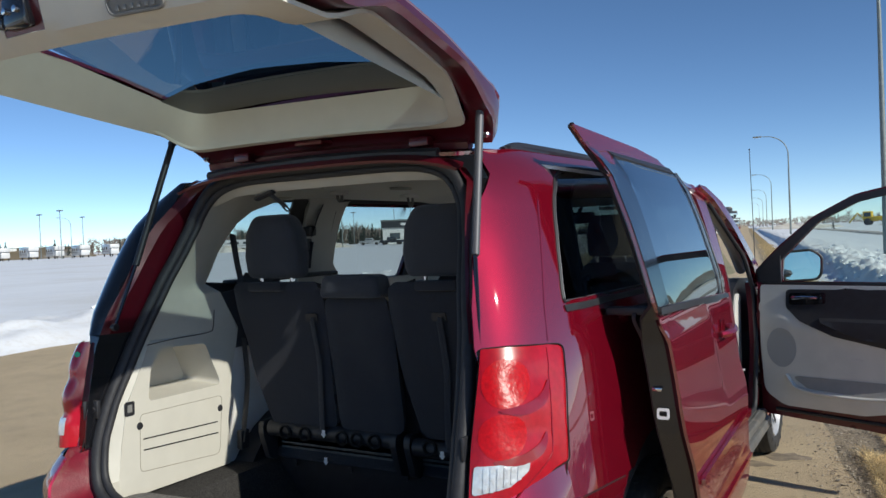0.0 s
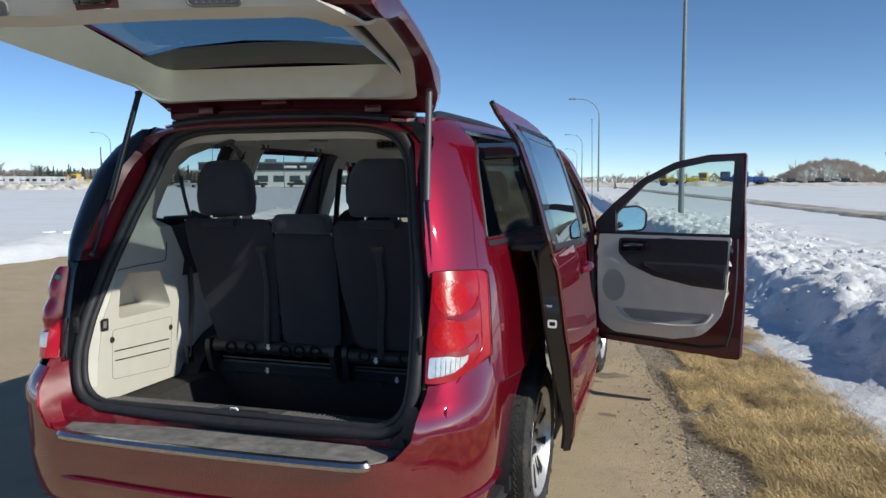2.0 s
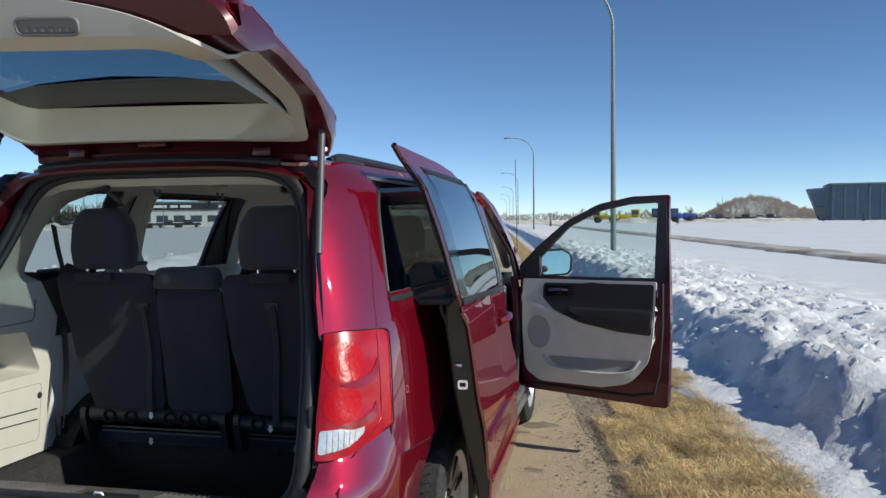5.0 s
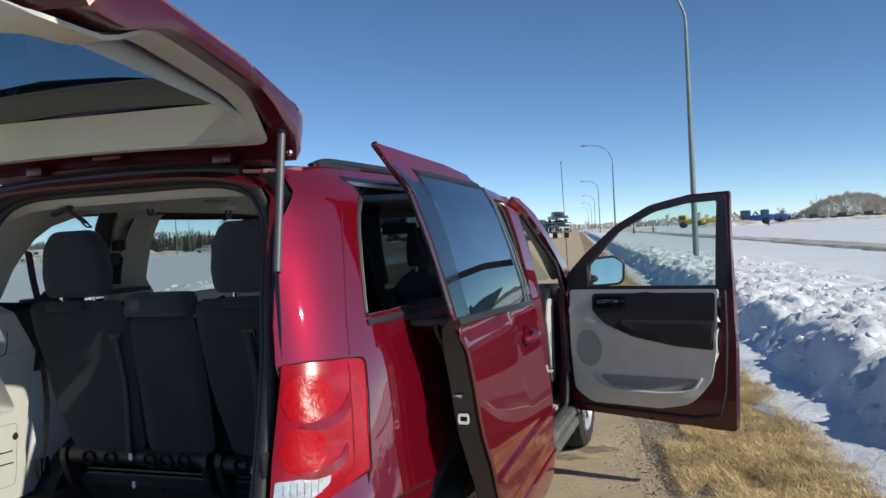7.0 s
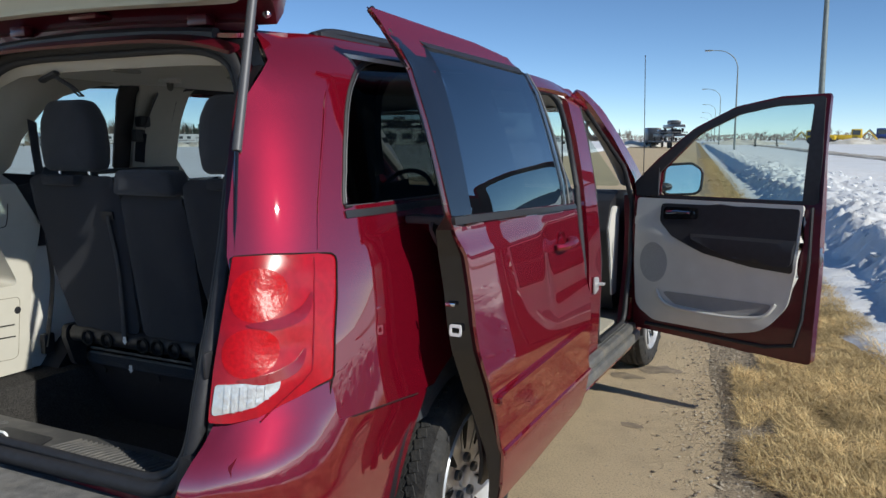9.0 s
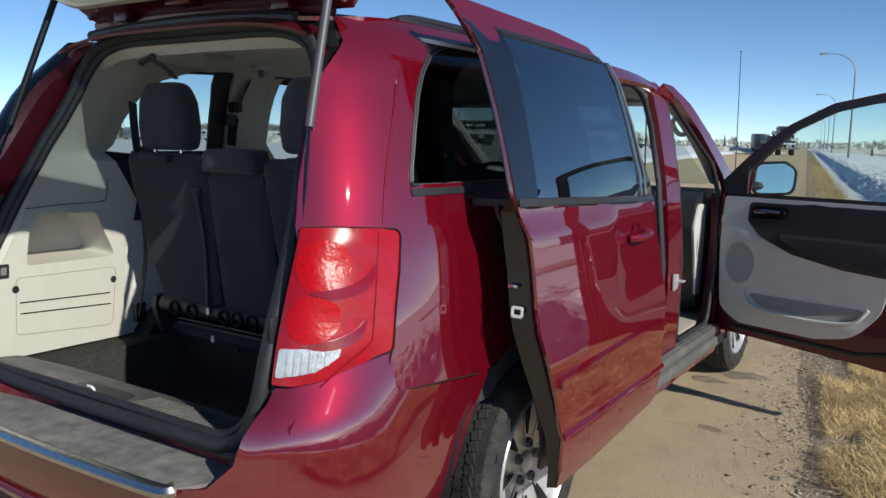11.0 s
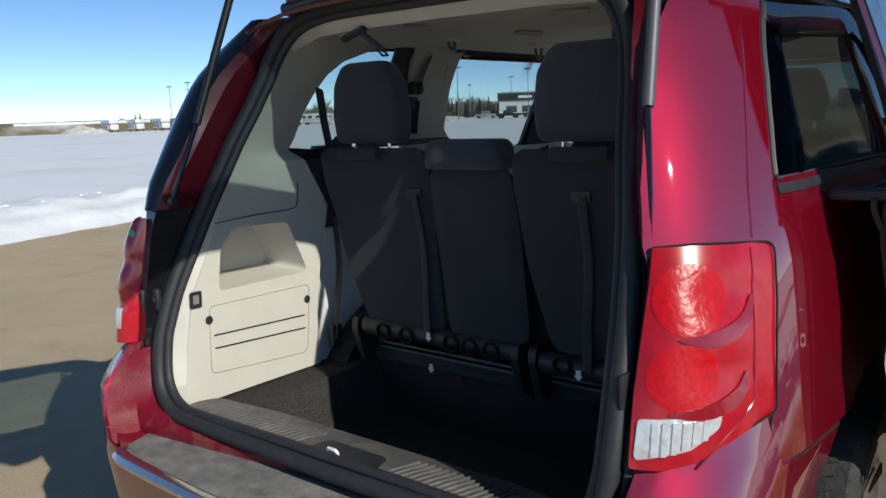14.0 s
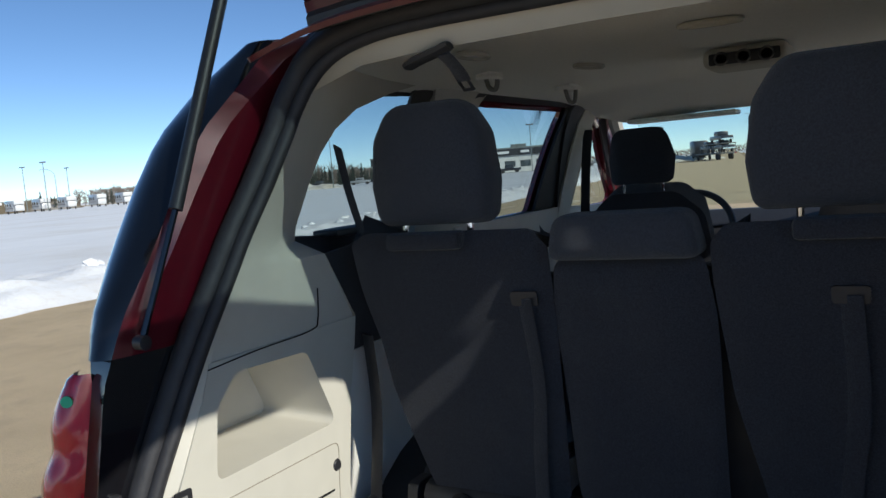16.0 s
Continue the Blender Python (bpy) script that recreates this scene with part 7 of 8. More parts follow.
# snow edge on the far side of the road
def far_edge(u, v):
    e = 0.35 * noise.noise(Vector((v * 0.35, 1, 0))) + 0.2 * noise.noise(Vector((v * 1.4, 4, 0)))
    base = float(np.interp(u + e, (-16, -13, -11.2, -10.3, -9.6, -9.25, -9.0), (0.10, 0.17, 0.26, 0.34, 0.20, 0.05, -0.03)))
    w = float(np.interp(u, (-16, -12.5, -10.5, -9.6, -9.1), (0.0, 0.5, 1.0, 0.5, 0.1)))
    p = Vector((u * 0.8, v * 0.7, 9))
    return base + w * (0.12 * noise.noise(p) + 0.10 * noise.noise(p * 2.7) + 0.05 * noise.noise(p * 6.5))


tagged(grid_mesh([-16 + 0.5 * i for i in range(7)] + [-12.5 + 0.13 * i for i in range(28)], [-14 + 0.25 * i for i in range(260)] + [51 + 1.5 * i for i in range(60)], far_edge, BANK, "snow_edge"), "bright wind-crusted snow edge beyond the road", "snow bank", kind="structure")
def far_spot():
    u, v = -10.6 - 2.5 * rng.random(), -8 + 60 * rng.random()
    return at_road(u, v, far_edge(u, v))
tagged(scatter("snow_clods", 260, far_spot, BANK, 0.03, 0.16, 0.6), "clods of snow on the far edge", "snow", kind="stuff")

tagged(strip("track", ragged(11.6, 14.2, 6, 220, 5.0, 0.5, 120), lambda u, v: 0.30 + 0.05 * noise.noise(Vector((u, v * 0.5, 0))), TRACK, 10), "rutted muddy track through the snow", "track", kind="structure")
tagged(strip("field", [(v, -420, -95) for v in (-200, 0, 200, 600, 1500)], lambda u, v: 0.24, STUBBLE, 4), "straw stubble showing through distant snow", "field", kind="structure")
tagged(strip("far_verge", ragged(60, 420, 120, 1500, 6.0, 8, 20), lambda u, v: 0.30, STUBBLE, 4), "straw stubble showing through distant snow", "field", kind="structure")

# dry grass on the verge
GRASS = bpy.data.materials.new("dry_grass")
GRASS.use_nodes = True
gn = GRASS.node_tree
gr = gn.nodes.new("ShaderNodeValToRGB")
gr.color_ramp.elements[0].color, gr.color_ramp.elements[1].color = (0.35, 0.235, 0.098, 1), (0.84, 0.645, 0.34, 1)
gn.links.new(gn.nodes.new("ShaderNodeNewGeometry").outputs["Random Per Island"], gr.inputs[0])
patch, tone, hsv = gn.nodes.new("ShaderNodeTexNoise"), gn.nodes.new("ShaderNodeMapRange"), gn.nodes.new("ShaderNodeHueSaturation")
patch.inputs["Scale"].default_value, patch.inputs["Detail"].default_value = 3.2, 4
gn.links.new(gn.nodes.new("ShaderNodeNewGeometry").outputs["Position"], patch.inputs["Vector"])
tone.inputs["From Min"].default_value, tone.inputs["From Max"].default_value = 0.36, 0.64
tone.inputs["To Min"].default_value, tone.inputs["To Max"].default_value = 0.58, 1.18
gn.links.new(patch.outputs["Fac"], tone.inputs["Value"])
gn.links.new(gr.outputs[0], hsv.inputs["Color"])
gn.links.new(tone.outputs[0], hsv.inputs["Value"])
gn.links.new(hsv.outputs[0], gn.nodes["Principled BSDF"].inputs["Base Color"])
gn.nodes["Principled BSDF"].inputs["Roughness"].default_value = 0.8
gn.nodes["Principled BSDF"].inputs["Specular IOR Level"].default_value = 0.2


def grass(count, v0, v1, power, length, fat):
    verts, faces = [], []
    for _ in range(count):
        v = v0 + (v1 - v0) * rng.random() ** power
        u = 2.08 + 1.10 * rng.random()
        keep = noise.noise(Vector((u * 2.2, v * 1.6, 1))) + (0.75 if 2.26 < u < 3.12 else 0.1)
        if keep < 0.02:
            continue
        L = length * (0.5 + rng.random())
        swirl = 2.2 + 1.6 * noise.noise(Vector((u * 1.1, v * 0.9, 8))) + (rng.random() - 0.5) * 3.4
        d = Vector((math.cos(swirl), math.sin(swirl), 0))
        side_ = Vector((-d.y, d.x, 0)) * (0.0006 + 0.0010 * rng.random()) * fat
        z0 = 0.012 + 0.03 * rng.random()
        up = 0.15 + 0.55 * rng.random() ** 2
        p0 = at_road(u, v, z0)
        p1 = p0 + d * L * 0.55 + Vector((0, 0, L * up * 0.6))
        p2 = p0 + d * L + Vector((0, 0, L * up * 0.45))
        b = len(verts)
        verts += [p0 - side_, p0 + side_, p1 + side_, p1 - side_, p2]
        faces += [(b, b + 1, b + 2, b + 3), (b + 3, b + 2, b + 4)]
    return verts, faces


gv, gf = grass(130000, -1.0, 12.0, 1.25, 0.078, 1.15)
g2, f2 = grass(16000, 8.0, 60.0, 1.6, 0.14, 2.6)
g3, f3 = grass(14000, -1.0, -14.0, 1.2, 0.08, 1.8)
f2 = f2 + [tuple(i + len(g2) for i in f) for f in f3]
g2 = g2 + g3
off = len(gv)
me = bpy.data.meshes.new("dry_grass")
me.from_pydata(gv + g2, [], gf + [tuple(i + off for i in f) for f in f2])
me.materials.append(GRASS)
tagged(new("dry_grass", me), "matted straw-yellow dry grass", "grass", kind="stuff")


def stone_spot():
    v = -1.5 + 16 * rng.random() ** 1.3
    u = 2.10 + 0.17 * rng.normal()
    return at_road(u, v, 0.006) if 0.9 < u < 2.9 else None


STONE = material("pebble", (0.42, 0.36, 0.28), 0.9, grain=0.4, scale=30)
tagged(scatter("dark_gravel", 5000, stone_spot, material("dark_pebble", (0.15, 0.125, 0.10), 0.9, grain=0.4, scale=30), 0.002, 0.009, 0.5, 0.5), "dark brown pebbles among the gravel", "gravel", kind="stuff")
tagged(scatter("gravel", 12000, stone_spot, STONE, 0.002, 0.0085, 0.5, 0.55), "loose pebbles scattered on the shoulder", "gravel", kind="stuff")
def twig_spot():
    return at_road(0.6 + 1.45 * rng.random() ** 0.7, 0.5 + 9 * rng.random() ** 1.2, 0.001)
tagged(scatter("grit", 2600, twig_spot, material("tan_grit", (0.34, 0.28, 0.21), 0.9, grain=0.3, scale=40), 0.0012, 0.0045, 0.6, 0.4), "fine tan grit on the asphalt", "grit", kind="stuff")
# damp stains under the front of the van
STAIN = material("damp_stain", (0.24, 0.19, 0.135), 0.8, grain=0.35, scale=14)
for x, y, r in ((1.02, 3.95, 0.15), (0.85, 3.72, 0.11), (1.10, 2.85, 0.06)):
    o = [(x + r * (1 + 0.6 * noise.noise(Vector((math.cos(t), math.sin(t), x * 9)))) * math.cos(t), y + 0.6 * r * (1 + 0.8 * noise.noise(Vector((math.cos(t) * 2, math.sin(t) * 2, y * 7)))) * math.sin(t)) for t in (2 * math.pi * i / 24 for i in range(24))]
    tagged(part("stain", sheet(o, lambda a, b: Vector((a, b, 0.0015)), (0, 0, 1), 0.0, step=0.1), STAIN), "dark damp stain on the asphalt", "stain", kind="structure")


# ---- street lamps ----
GALV = material("galvanised_steel", (0.20, 0.225, 0.22), 0.6, 0.4, grain=0.12, scale=8)


def street_lamp():
    t = thing("street_lamp", "tall galvanised street lamp with a curved arm", "street lamp", "street lamps along the road")
    d = at_road(-1, 0) - at_road(0, 0)
    part("pole", tube([(0, 0, -0.3), (0, 0, 4), Vector((0, 0, 7.8))], [0.105, 0.085, 0.06], 12), GALV, t)
    pts = smooth([Vector((0, 0, 7.7)), Vector((0, 0, 8.4)) + d * 0.05, Vector((0, 0, 9.2)) + d * 0.45, Vector((0, 0, 9.75)) + d * 1.3, Vector((0, 0, 9.9)) + d * 2.3], 5)
    part("arm", tube(pts, [0.06 - 0.025 * i / (len(pts) - 1) for i in range(len(pts))], 8), GALV, t)
    c = Vector((0, 0, 9.9)) + d * 2.7
    head = part("lamp_head", rbox((-0.5, -0.13, -0.07), (0.35, 0.13, 0.06), 0.05, 2, Matrix.Translation(c) @ pose(0, 0, 0, 0, 0, ROAD_TURN)), GALV, t)
    part("lens", rbox((-0.42, -0.10, -0.10), (0.05, 0.10, -0.07), 0.02, 1, Matrix.Translation(c) @ pose(0, 0, 0, 0, 0, ROAD_TURN)), WHITE, head)
    part("base_plate", rbox((-0.2, -0.2, -0.02), (0.2, 0.2, 0.03), 0.01), GALV, t)
    return t


lamp0 = street_lamp()
for k, (x, y) in enumerate(((1.23, 27.0), (-8.0, 84.0), (-18.3, 149.0), (-28.5, 216.0), (-39.0, 283.0), (-50.0, 350.0))):
    m = Matrix.Translation((x, y, 0.30))
    if k == 0:
        lamp0.matrix_basis = m
    else:
        copy_thing(lamp0, m)


# ---- distance ----
def bearing(az, d, z=0.0):
    a = radians(az)
    return Vector((1.6 + d * math.sin(a), -2.0 + d * math.cos(a), z))


def facing(az, d, z=0.2, turn=0.0):
    p = bearing(az, d, z)
    return Matrix.Translation(p) @ pose(0, 0, 0, 0, 0, -az + turn)


# dealership hall
DGREY = material("dark_fascia", (0.03, 0.032, 0.036), 0.5, grain=0.1, scale=0.6)
PALE = material("pale_cladding", (0.62, 0.62, 0.60), 0.7, grain=0.06, scale=0.4, bump=0.1, bump_scale=3)
WINDOW = material("dark_window", (0.05, 0.06, 0.07), 0.15, coat=0.4, grain=0.3, scale=0.5)
hall = thing("dealership_building", "long pale showroom with a dark fascia and sign", "building", at=bearing(-27.8, 212, 0.2))
hm = facing(-27.8, 212)
part("wall", rbox((-24, 0, 0), (24, 16, 6.0), 0.05, 1, hm), PALE, hall)
part("roof", rbox((-24.4, -0.4, 6.0), (24.4, 16.4, 6.5), 0.08, 1, hm), GALV, hall)
fas = part("fascia", rbox((-24.3, -0.5, 4.4), (24.3, 0.0, 6.1), 0.04, 1, hm), DGREY, hall, "dark sign band")
for x0, w in ((-19, 3.6), (-14.6, 1.8), (-12.2, 2.6), (-3, 3.4), (1.2, 1.6), (8, 4.0), (15, 2.2)):
    part("sign_bar", rbox((x0, -0.56, 4.95), (x0 + w, -0.5, 5.55), 0.01, 1, hm), WHITE, fas)
for k in range(11):
    x = -22 + 4.1 * k
    w = part("window", rbox((x, -0.08, 1.4), (x + 2.6, 0.06, 2.9), 0.02, 1, hm), WINDOW, hall)
    part("window_frame", rbox((x - 0.1, -0.06, 1.3), (x + 2.7, 0.0, 3.0), 0.02, 1, hm), GREY_PAINT, w)
for x, w in ((-8, 3.0), (6, 3.0), (13, 4.0)):
    part("roof_unit", rbox((x, 5, 6.5), (x + w, 8, 7.4), 0.05, 1, hm), GALV, hall)

blue = thing("steel_building", "blue-grey ribbed steel workshop with a slanted end", "building", at=bearing(16, 232, 0.2))
BLUEGREY = material("blue_grey_cladding", (0.10, 0.135, 0.185), 0.55, 0.2, grain=0.1, scale=0.5)
bm_ = facing(16.2, 232, 0.2, 8)
part("wall", rbox((-13, 0, 0), (26, 20, 9.2), 0.05, 1, bm_), BLUEGREY, blue)
part("roof", rbox((-13.4, -0.4, 9.2), (26.4, 20.4, 9.6), 0.05, 1, bm_), GALV, blue)
for k in range(14):
    part("rib", rbox((-12.6 + 2.8 * k, -0.25, 0.3), (-12.1 + 2.8 * k, 0.0, 9.0), 0.02, 1, bm_), BLUEGREY, blue)
wing = []
for y in (0.5, 8.5):
    wing.append([bm_ @ Vector((x, y, z)) for x, z in ((-13, 0.0), (-15.2, 0.0), (-18.4, 8.3), (-13, 8.6), (-13, 0.0))])
wb = loft(wing)
for row in wing:
    wb.faces.new([wb.verts.new(p) for p in row[:4]])
bmesh.ops.recalc_face_normals(wb, faces=wb.faces[:])
part("entrance_wing", wb, BLUEGREY, blue, "", 20)
part("window", rbox((-16.2, 0.3, 1.2), (-14.0, 0.48, 3.6), 0.02, 1, bm_), WINDOW, blue)


# vehicles in the distance
VEH = {"white": material("white_vehicle_paint", (0.55, 0.55, 0.55), 0.35, grain=0.05, scale=1, coat=0.4), "dark": material("dark_vehicle_paint", (0.025, 0.027, 0.032), 0.3, coat=0.5, grain=0.2, scale=1), "yellow": material("yellow_machine_paint", (0.62, 0.42, 0.03), 0.45, grain=0.15, scale=1), "blue": material("blue_machine_paint", (0.03, 0.08, 0.30), 0.4, grain=0.15, scale=1), "silver": material("silver_vehicle_paint", (0.35, 0.36, 0.37), 0.35, 0.4, grain=0.1, scale=1)}


def wheels_of(t, spots, r, w=0.25):
    for x, y in spots:
        part("wheel", lathe([(0, -w / 2), (r * 0.6, -w / 2), (r, -w / 3), (r, w / 3), (r * 0.6, w / 2), (0, w / 2)], pose(x, y, r, 0, 90), 14), TYRE, t)


def motorhome(colour):
    t = thing("motorhome", "white motorhome parked in a row on the snow", "motorhome", "parked motorhomes")
    b = part("body", rbox((-1.2, -3.4, 0.6), (1.2, 3.4, 3.0), 0.15, 2), colour, t)
    part("cab", rbox((-1.0, -4.6, 0.6), (1.0, -3.2, 1.9), 0.25, 2), colour, t)
    part("overcab", rbox((-1.15, -4.4, 2.0), (1.15, -3.2, 3.0), 0.25, 2), colour, t)
    part("windscreen", rbox((-0.85, -4.35, 1.55), (0.85, -3.9, 2.15), 0.1, 1), WINDOW, t)
    for y in (-2.2, 0.0, 1.8):
        for x in (-1.21, 1.17):
            part("window", rbox((x, y, 1.7), (x + 0.04, y + 1.1, 2.4), 0.01, 1), WINDOW, b)
    part("stripe", rbox((-1.22, -3.3, 1.2), (1.22, 3.3, 1.32), 0.0), GREY_PAINT, b)
    wheels_of(t, [(-0.9, -3.6), (0.9, -3.6), (-0.95, 1.8), (0.95, 1.8)], 0.38)
    return t


def pickup(colour, label="dark pickup truck parked on the snow", group="parked trucks"):
    t = thing("pickup_truck", label, "pickup truck", group)
    b = part("body", rbox((-0.95, -2.8, 0.55), (0.95, 2.8, 1.15), 0.1, 2), colour, t)
    part("cab", rbox((-0.85, -1.0, 1.1), (0.85, 1.1, 1.85), 0.22, 2), colour, t)
    part("window", rbox((-0.87, -0.8, 1.25), (0.87, 0.9, 1.70), 0.12, 1), WINDOW, t)
    part("bumper", rbox((-0.97, -2.95, 0.5), (0.97, -2.75, 0.75), 0.04, 1), CHROME, b)
    wheels_of(t, [(-0.85, -1.8), (0.85, -1.8), (-0.85, 1.8), (0.85, 1.8)], 0.4)
    return t


mh = motorhome(VEH["white"])
spots = [(-60.6, 208), (-59.0, 212), (-57.4, 208), (-55.9, 211), (-54.4, 209), (-52.6, 212), (-51.0, 215), (-49.2, 222), (-47.3, 226), (-46.0, 232), (-44.2, 236), (-42.6, 240)]
for k, (az, d) in enumerate(spots):
    m = facing(az, d, 0.2, 14 if k < 7 else 70)
    if k == 0:
        mh.matrix_basis = m
    else:
        copy_thing(mh, m)
pk = pickup(VEH["dark"])
for k, (az, d, turn) in enumerate(((-30.6, 196, 86), (-31.9, 199, 95), (-27.6, 199, 90), (-24.6, 203, 80), (-22.0, 205, 92), (-33.6, 190, 70), (-38.0, 205, 90), (-20.0, 210, 88), (4.6, 222, 80), (6.2, 225, 95), (7.9, 226, 85), (9.4, 224, 90))):
    m = facing(az, d, 0.2, turn)
    if k == 0:
        pk.matrix_basis = m
    else:
        copy_thing(pk, m)
ps = pickup(VEH["silver"], "silver pickup truck parked on the snow")
for k, (az, d, turn) in enumerate(((-35.2, 215, 85), (-40.4, 228, 90), (-18.4, 214, 85), (5.4, 230, 80), (8.8, 232, 100))):
    m = facing(az, d, 0.2, turn)
    if k == 0:
        ps.matrix_basis = m
    else:
        copy_thing(ps, m)

# car hauler on the road ahead
haul = thing("car_hauler", "car hauler carrying dark pickups on the road", "truck", at=bearing(-10.9, 140, 0))
zm = facing(-10.9, 140, 0.0, 18)
part("deck", rbox((-1.25, -7, 0.9), (1.25, 6, 1.15), 0.04, 1, zm), GREY_PAINT, haul)
part("upper_deck", rbox((-1.25, -7, 2.45), (1.25, 2, 2.6), 0.04, 1, zm), GREY_PAINT, haul)
for y in (-6.8, -3.5, -0.2, 1.9):
    for x in (-1.2, 1.1):
        part("post", rbox((x, y, 1.1), (x + 0.1, y + 0.12, 2.5), 0.01, 1, zm), GREY_PAINT, haul)
part("tractor_cab", rbox((-1.2, 6.3, 0.7), (1.2, 9.0, 3.4), 0.2, 2, zm), VEH["dark"], haul)
for x, y in ((-1.0, -5.5), (1.0, -5.5), (-1.0, -4.4), (1.0, -4.4), (-1.0, 5.2), (1.0, 5.2), (-1.0, 8.0), (1.0, 8.0)):
    part("wheel", lathe([(0, -0.15), (0.3, -0.15), (0.48, -0.1), (0.48, 0.1), (0.3, 0.15), (0, 0.15)], zm @ pose(x, y, 0.48, 0, 90), 14), TYRE, haul)
for y, z in ((-4.2, 1.15), (1.6, 1.15), (-3.8, 2.6)):
    c = copy_thing(pk, zm @ Matrix.Translation((0, y, z)))
    tagged(c, "dark pickup truck loaded on the car hauler", "pickup truck", "loaded trucks")
part("tail_light", rbox((0.9, -7.05, 0.95), (1.15, -6.98, 1.1), 0.01, 1, zm), RED_LENS, haul)


def machine(colour, label, az, d, turn, L=7.0, H=3.0):
    t = thing("farm_machine", label, "machine", "machines in the yard", bearing(az, d, 0.2))
    m = facing(az, d, 0.25, turn)
    part("body", rbox((-1.1, -L / 2, 0.9), (1.1, L * 0.1, H * 0.62), 0.25, 2, m), colour, t)
    part("cab", rbox((-0.9, L * 0.08, 0.9), (0.9, L * 0.34, H), 0.18, 2, m), colour, t)
    part("window", rbox((-0.93, L * 0.11, H * 0.6), (0.93, L * 0.31, H * 0.92), 0.05, 1, m), WINDOW, t)
    part("arm", tube([m @ Vector((0, L * 0.3, 1.2)), m @ Vector((0, L * 0.5, H * 0.9)), m @ Vector((0, L * 0.75, 0.6))], 0.18, 6), colour, t)
    for x, y in ((-1.1, -L * 0.32), (1.1, -L * 0.32), (-1.1, L * 0.2), (1.1, L * 0.2)):
        part("wheel", lathe([(0, -0.3), (0.5, -0.3), (0.75, -0.2), (0.75, 0.2), (0.5, 0.3), (0, 0.3)], m @ pose(x, y, 0.75, 0, 90), 14), TYRE, t)


machine(VEH["yellow"], "yellow loader standing on the snow", -1.5, 196, 80)
machine(VEH["yellow"], "yellow loader standing on the snow", 0.2, 198, -95, 8.0, 3.2)
machine(VEH["blue"], "blue tractor unit standing on the snow", 2.6, 202, 85, 8.5, 3.4)
machine(VEH["blue"], "blue tractor unit standing on the snow", 3.7, 205, 95, 7.0, 3.4)
machine(VEH["yellow"], "yellow excavator on a snow heap", -41.7, 190, 60, 6.0, 3.2)

# yard lamps and poles beyond the road
def yard_lamp(h):
    t = thing("yard_lamp", "tall thin yard lamp with a flat head", "street lamp", "yard lamps")
    part("pole", tube([(0, 0, 0), (0, 0, h)], [0.12, 0.07], 8), GALV, t)
    part("lamp_head", rbox((-0.9, -0.25, h), (0.9, 0.25, h + 0.25), 0.05, 1), GREY_PAINT, t)
    return t


yl = yard_lamp(11.0)
for k, (az, d) in enumerate(((-55.5, 205), (-56.7, 225), (-54.2, 245), (-37.1, 175), (-38.9, 260), (-36.3, 280), (-32.2, 190), (-33.4, 230), (-28.6, 195), (-23.0, 195), (-68.2, 215))):
    m = Matrix.Translation(bearing(az, d, 0.2))
    if k == 0:
        yl.matrix_basis = m
    else:
        copy_thing(yl, m)
for az, d in ((-54.9, 215), (-39.9, 150), (-67.6, 205)):
    copy_thing(lamp0, Matrix.Translation(bearing(az, d, 0.2)) @ pose(0, 0, 0, 0, 0, 40))
WOODP = material("weathered_wood", (0.11, 0.085, 0.065), 0.9, grain=0.3, scale=3)
ut = thing("utility_pole", "weathered wooden utility pole", "utility pole")
part("post", tube([(0, 0, 0), (0, 0, 8.0)], [0.16, 0.11], 8), WOODP, ut)
part("brace", tube([(0.9, 0, 0), (0.05, 0, 6.2)], 0.06, 6), WOODP, ut)
ut.matrix_basis = Matrix.Translation(bearing(-40.5, 165, 0.2))

# overpass and its embankment
EARTH = ground_mix("dry_embankment", (0.16, 0.13, 0.085), (0.28, 0.22, 0.14), 0.05, 0.9, bump=0.3, bump_scale=1, third=(0.70, 0.70, 0.70), third_scale=0.06, third_amount=0.7)
ov = thing("overpass", "low concrete overpass on a dry embankment", "overpass", at=bearing(-66, 260, 0))
prof = [(0, 0), (30, 2.9), (75, 3.3), (125, 3.6), (160, 3.4), (165, 0)]
vx = facing(-70, 250, 0.0, 4)
rows = [[vx @ Vector((-90 + x, y, z * k)) for x, z in prof] for y, k in ((-14, 0.0), (-4, 0.9), (0, 1.0), (8, 1.0), (20, 0))]
emb = loft(rows)
bmesh.ops.recalc_face_normals(emb, faces=emb.faces[:])
part("embankment", emb, EARTH, ov, "straw-brown embankment with snow patches")
part("bridge_deck", rbox((26, -6, 3.0), (62, 8, 3.8), 0.1, 1, vx @ Matrix.Translation((-10, 0, -0.5))), PALE, ov)
for x in (34, 44, 54):
    part("pier", rbox((x, -4, -3), (x + 0.9, 6, 3.0), 0.05, 1, vx @ Matrix.Translation((-10, 0, -0.5))), PALE, ov)
for x in (-30, 8):
    part("sign_board", rbox((x, -5, 3.6), (x + 1.6, -4.8, 5.2), 0.02, 1, vx), DGREY, ov)


# trees
BARK = material("bark", (0.12, 0.095, 0.075), 0.9, grain=0.3, scale=3)
# needle green lightened: distance haze is put into the colour
NEEDLE = material("hazy_spruce_needles", (0.050, 0.066, 0.056), 0.9, grain=0.35, scale=1.5)
TWIG = material("bare_twigs", (0.22, 0.185, 0.16), 0.9, grain=0.3, scale=1.0)


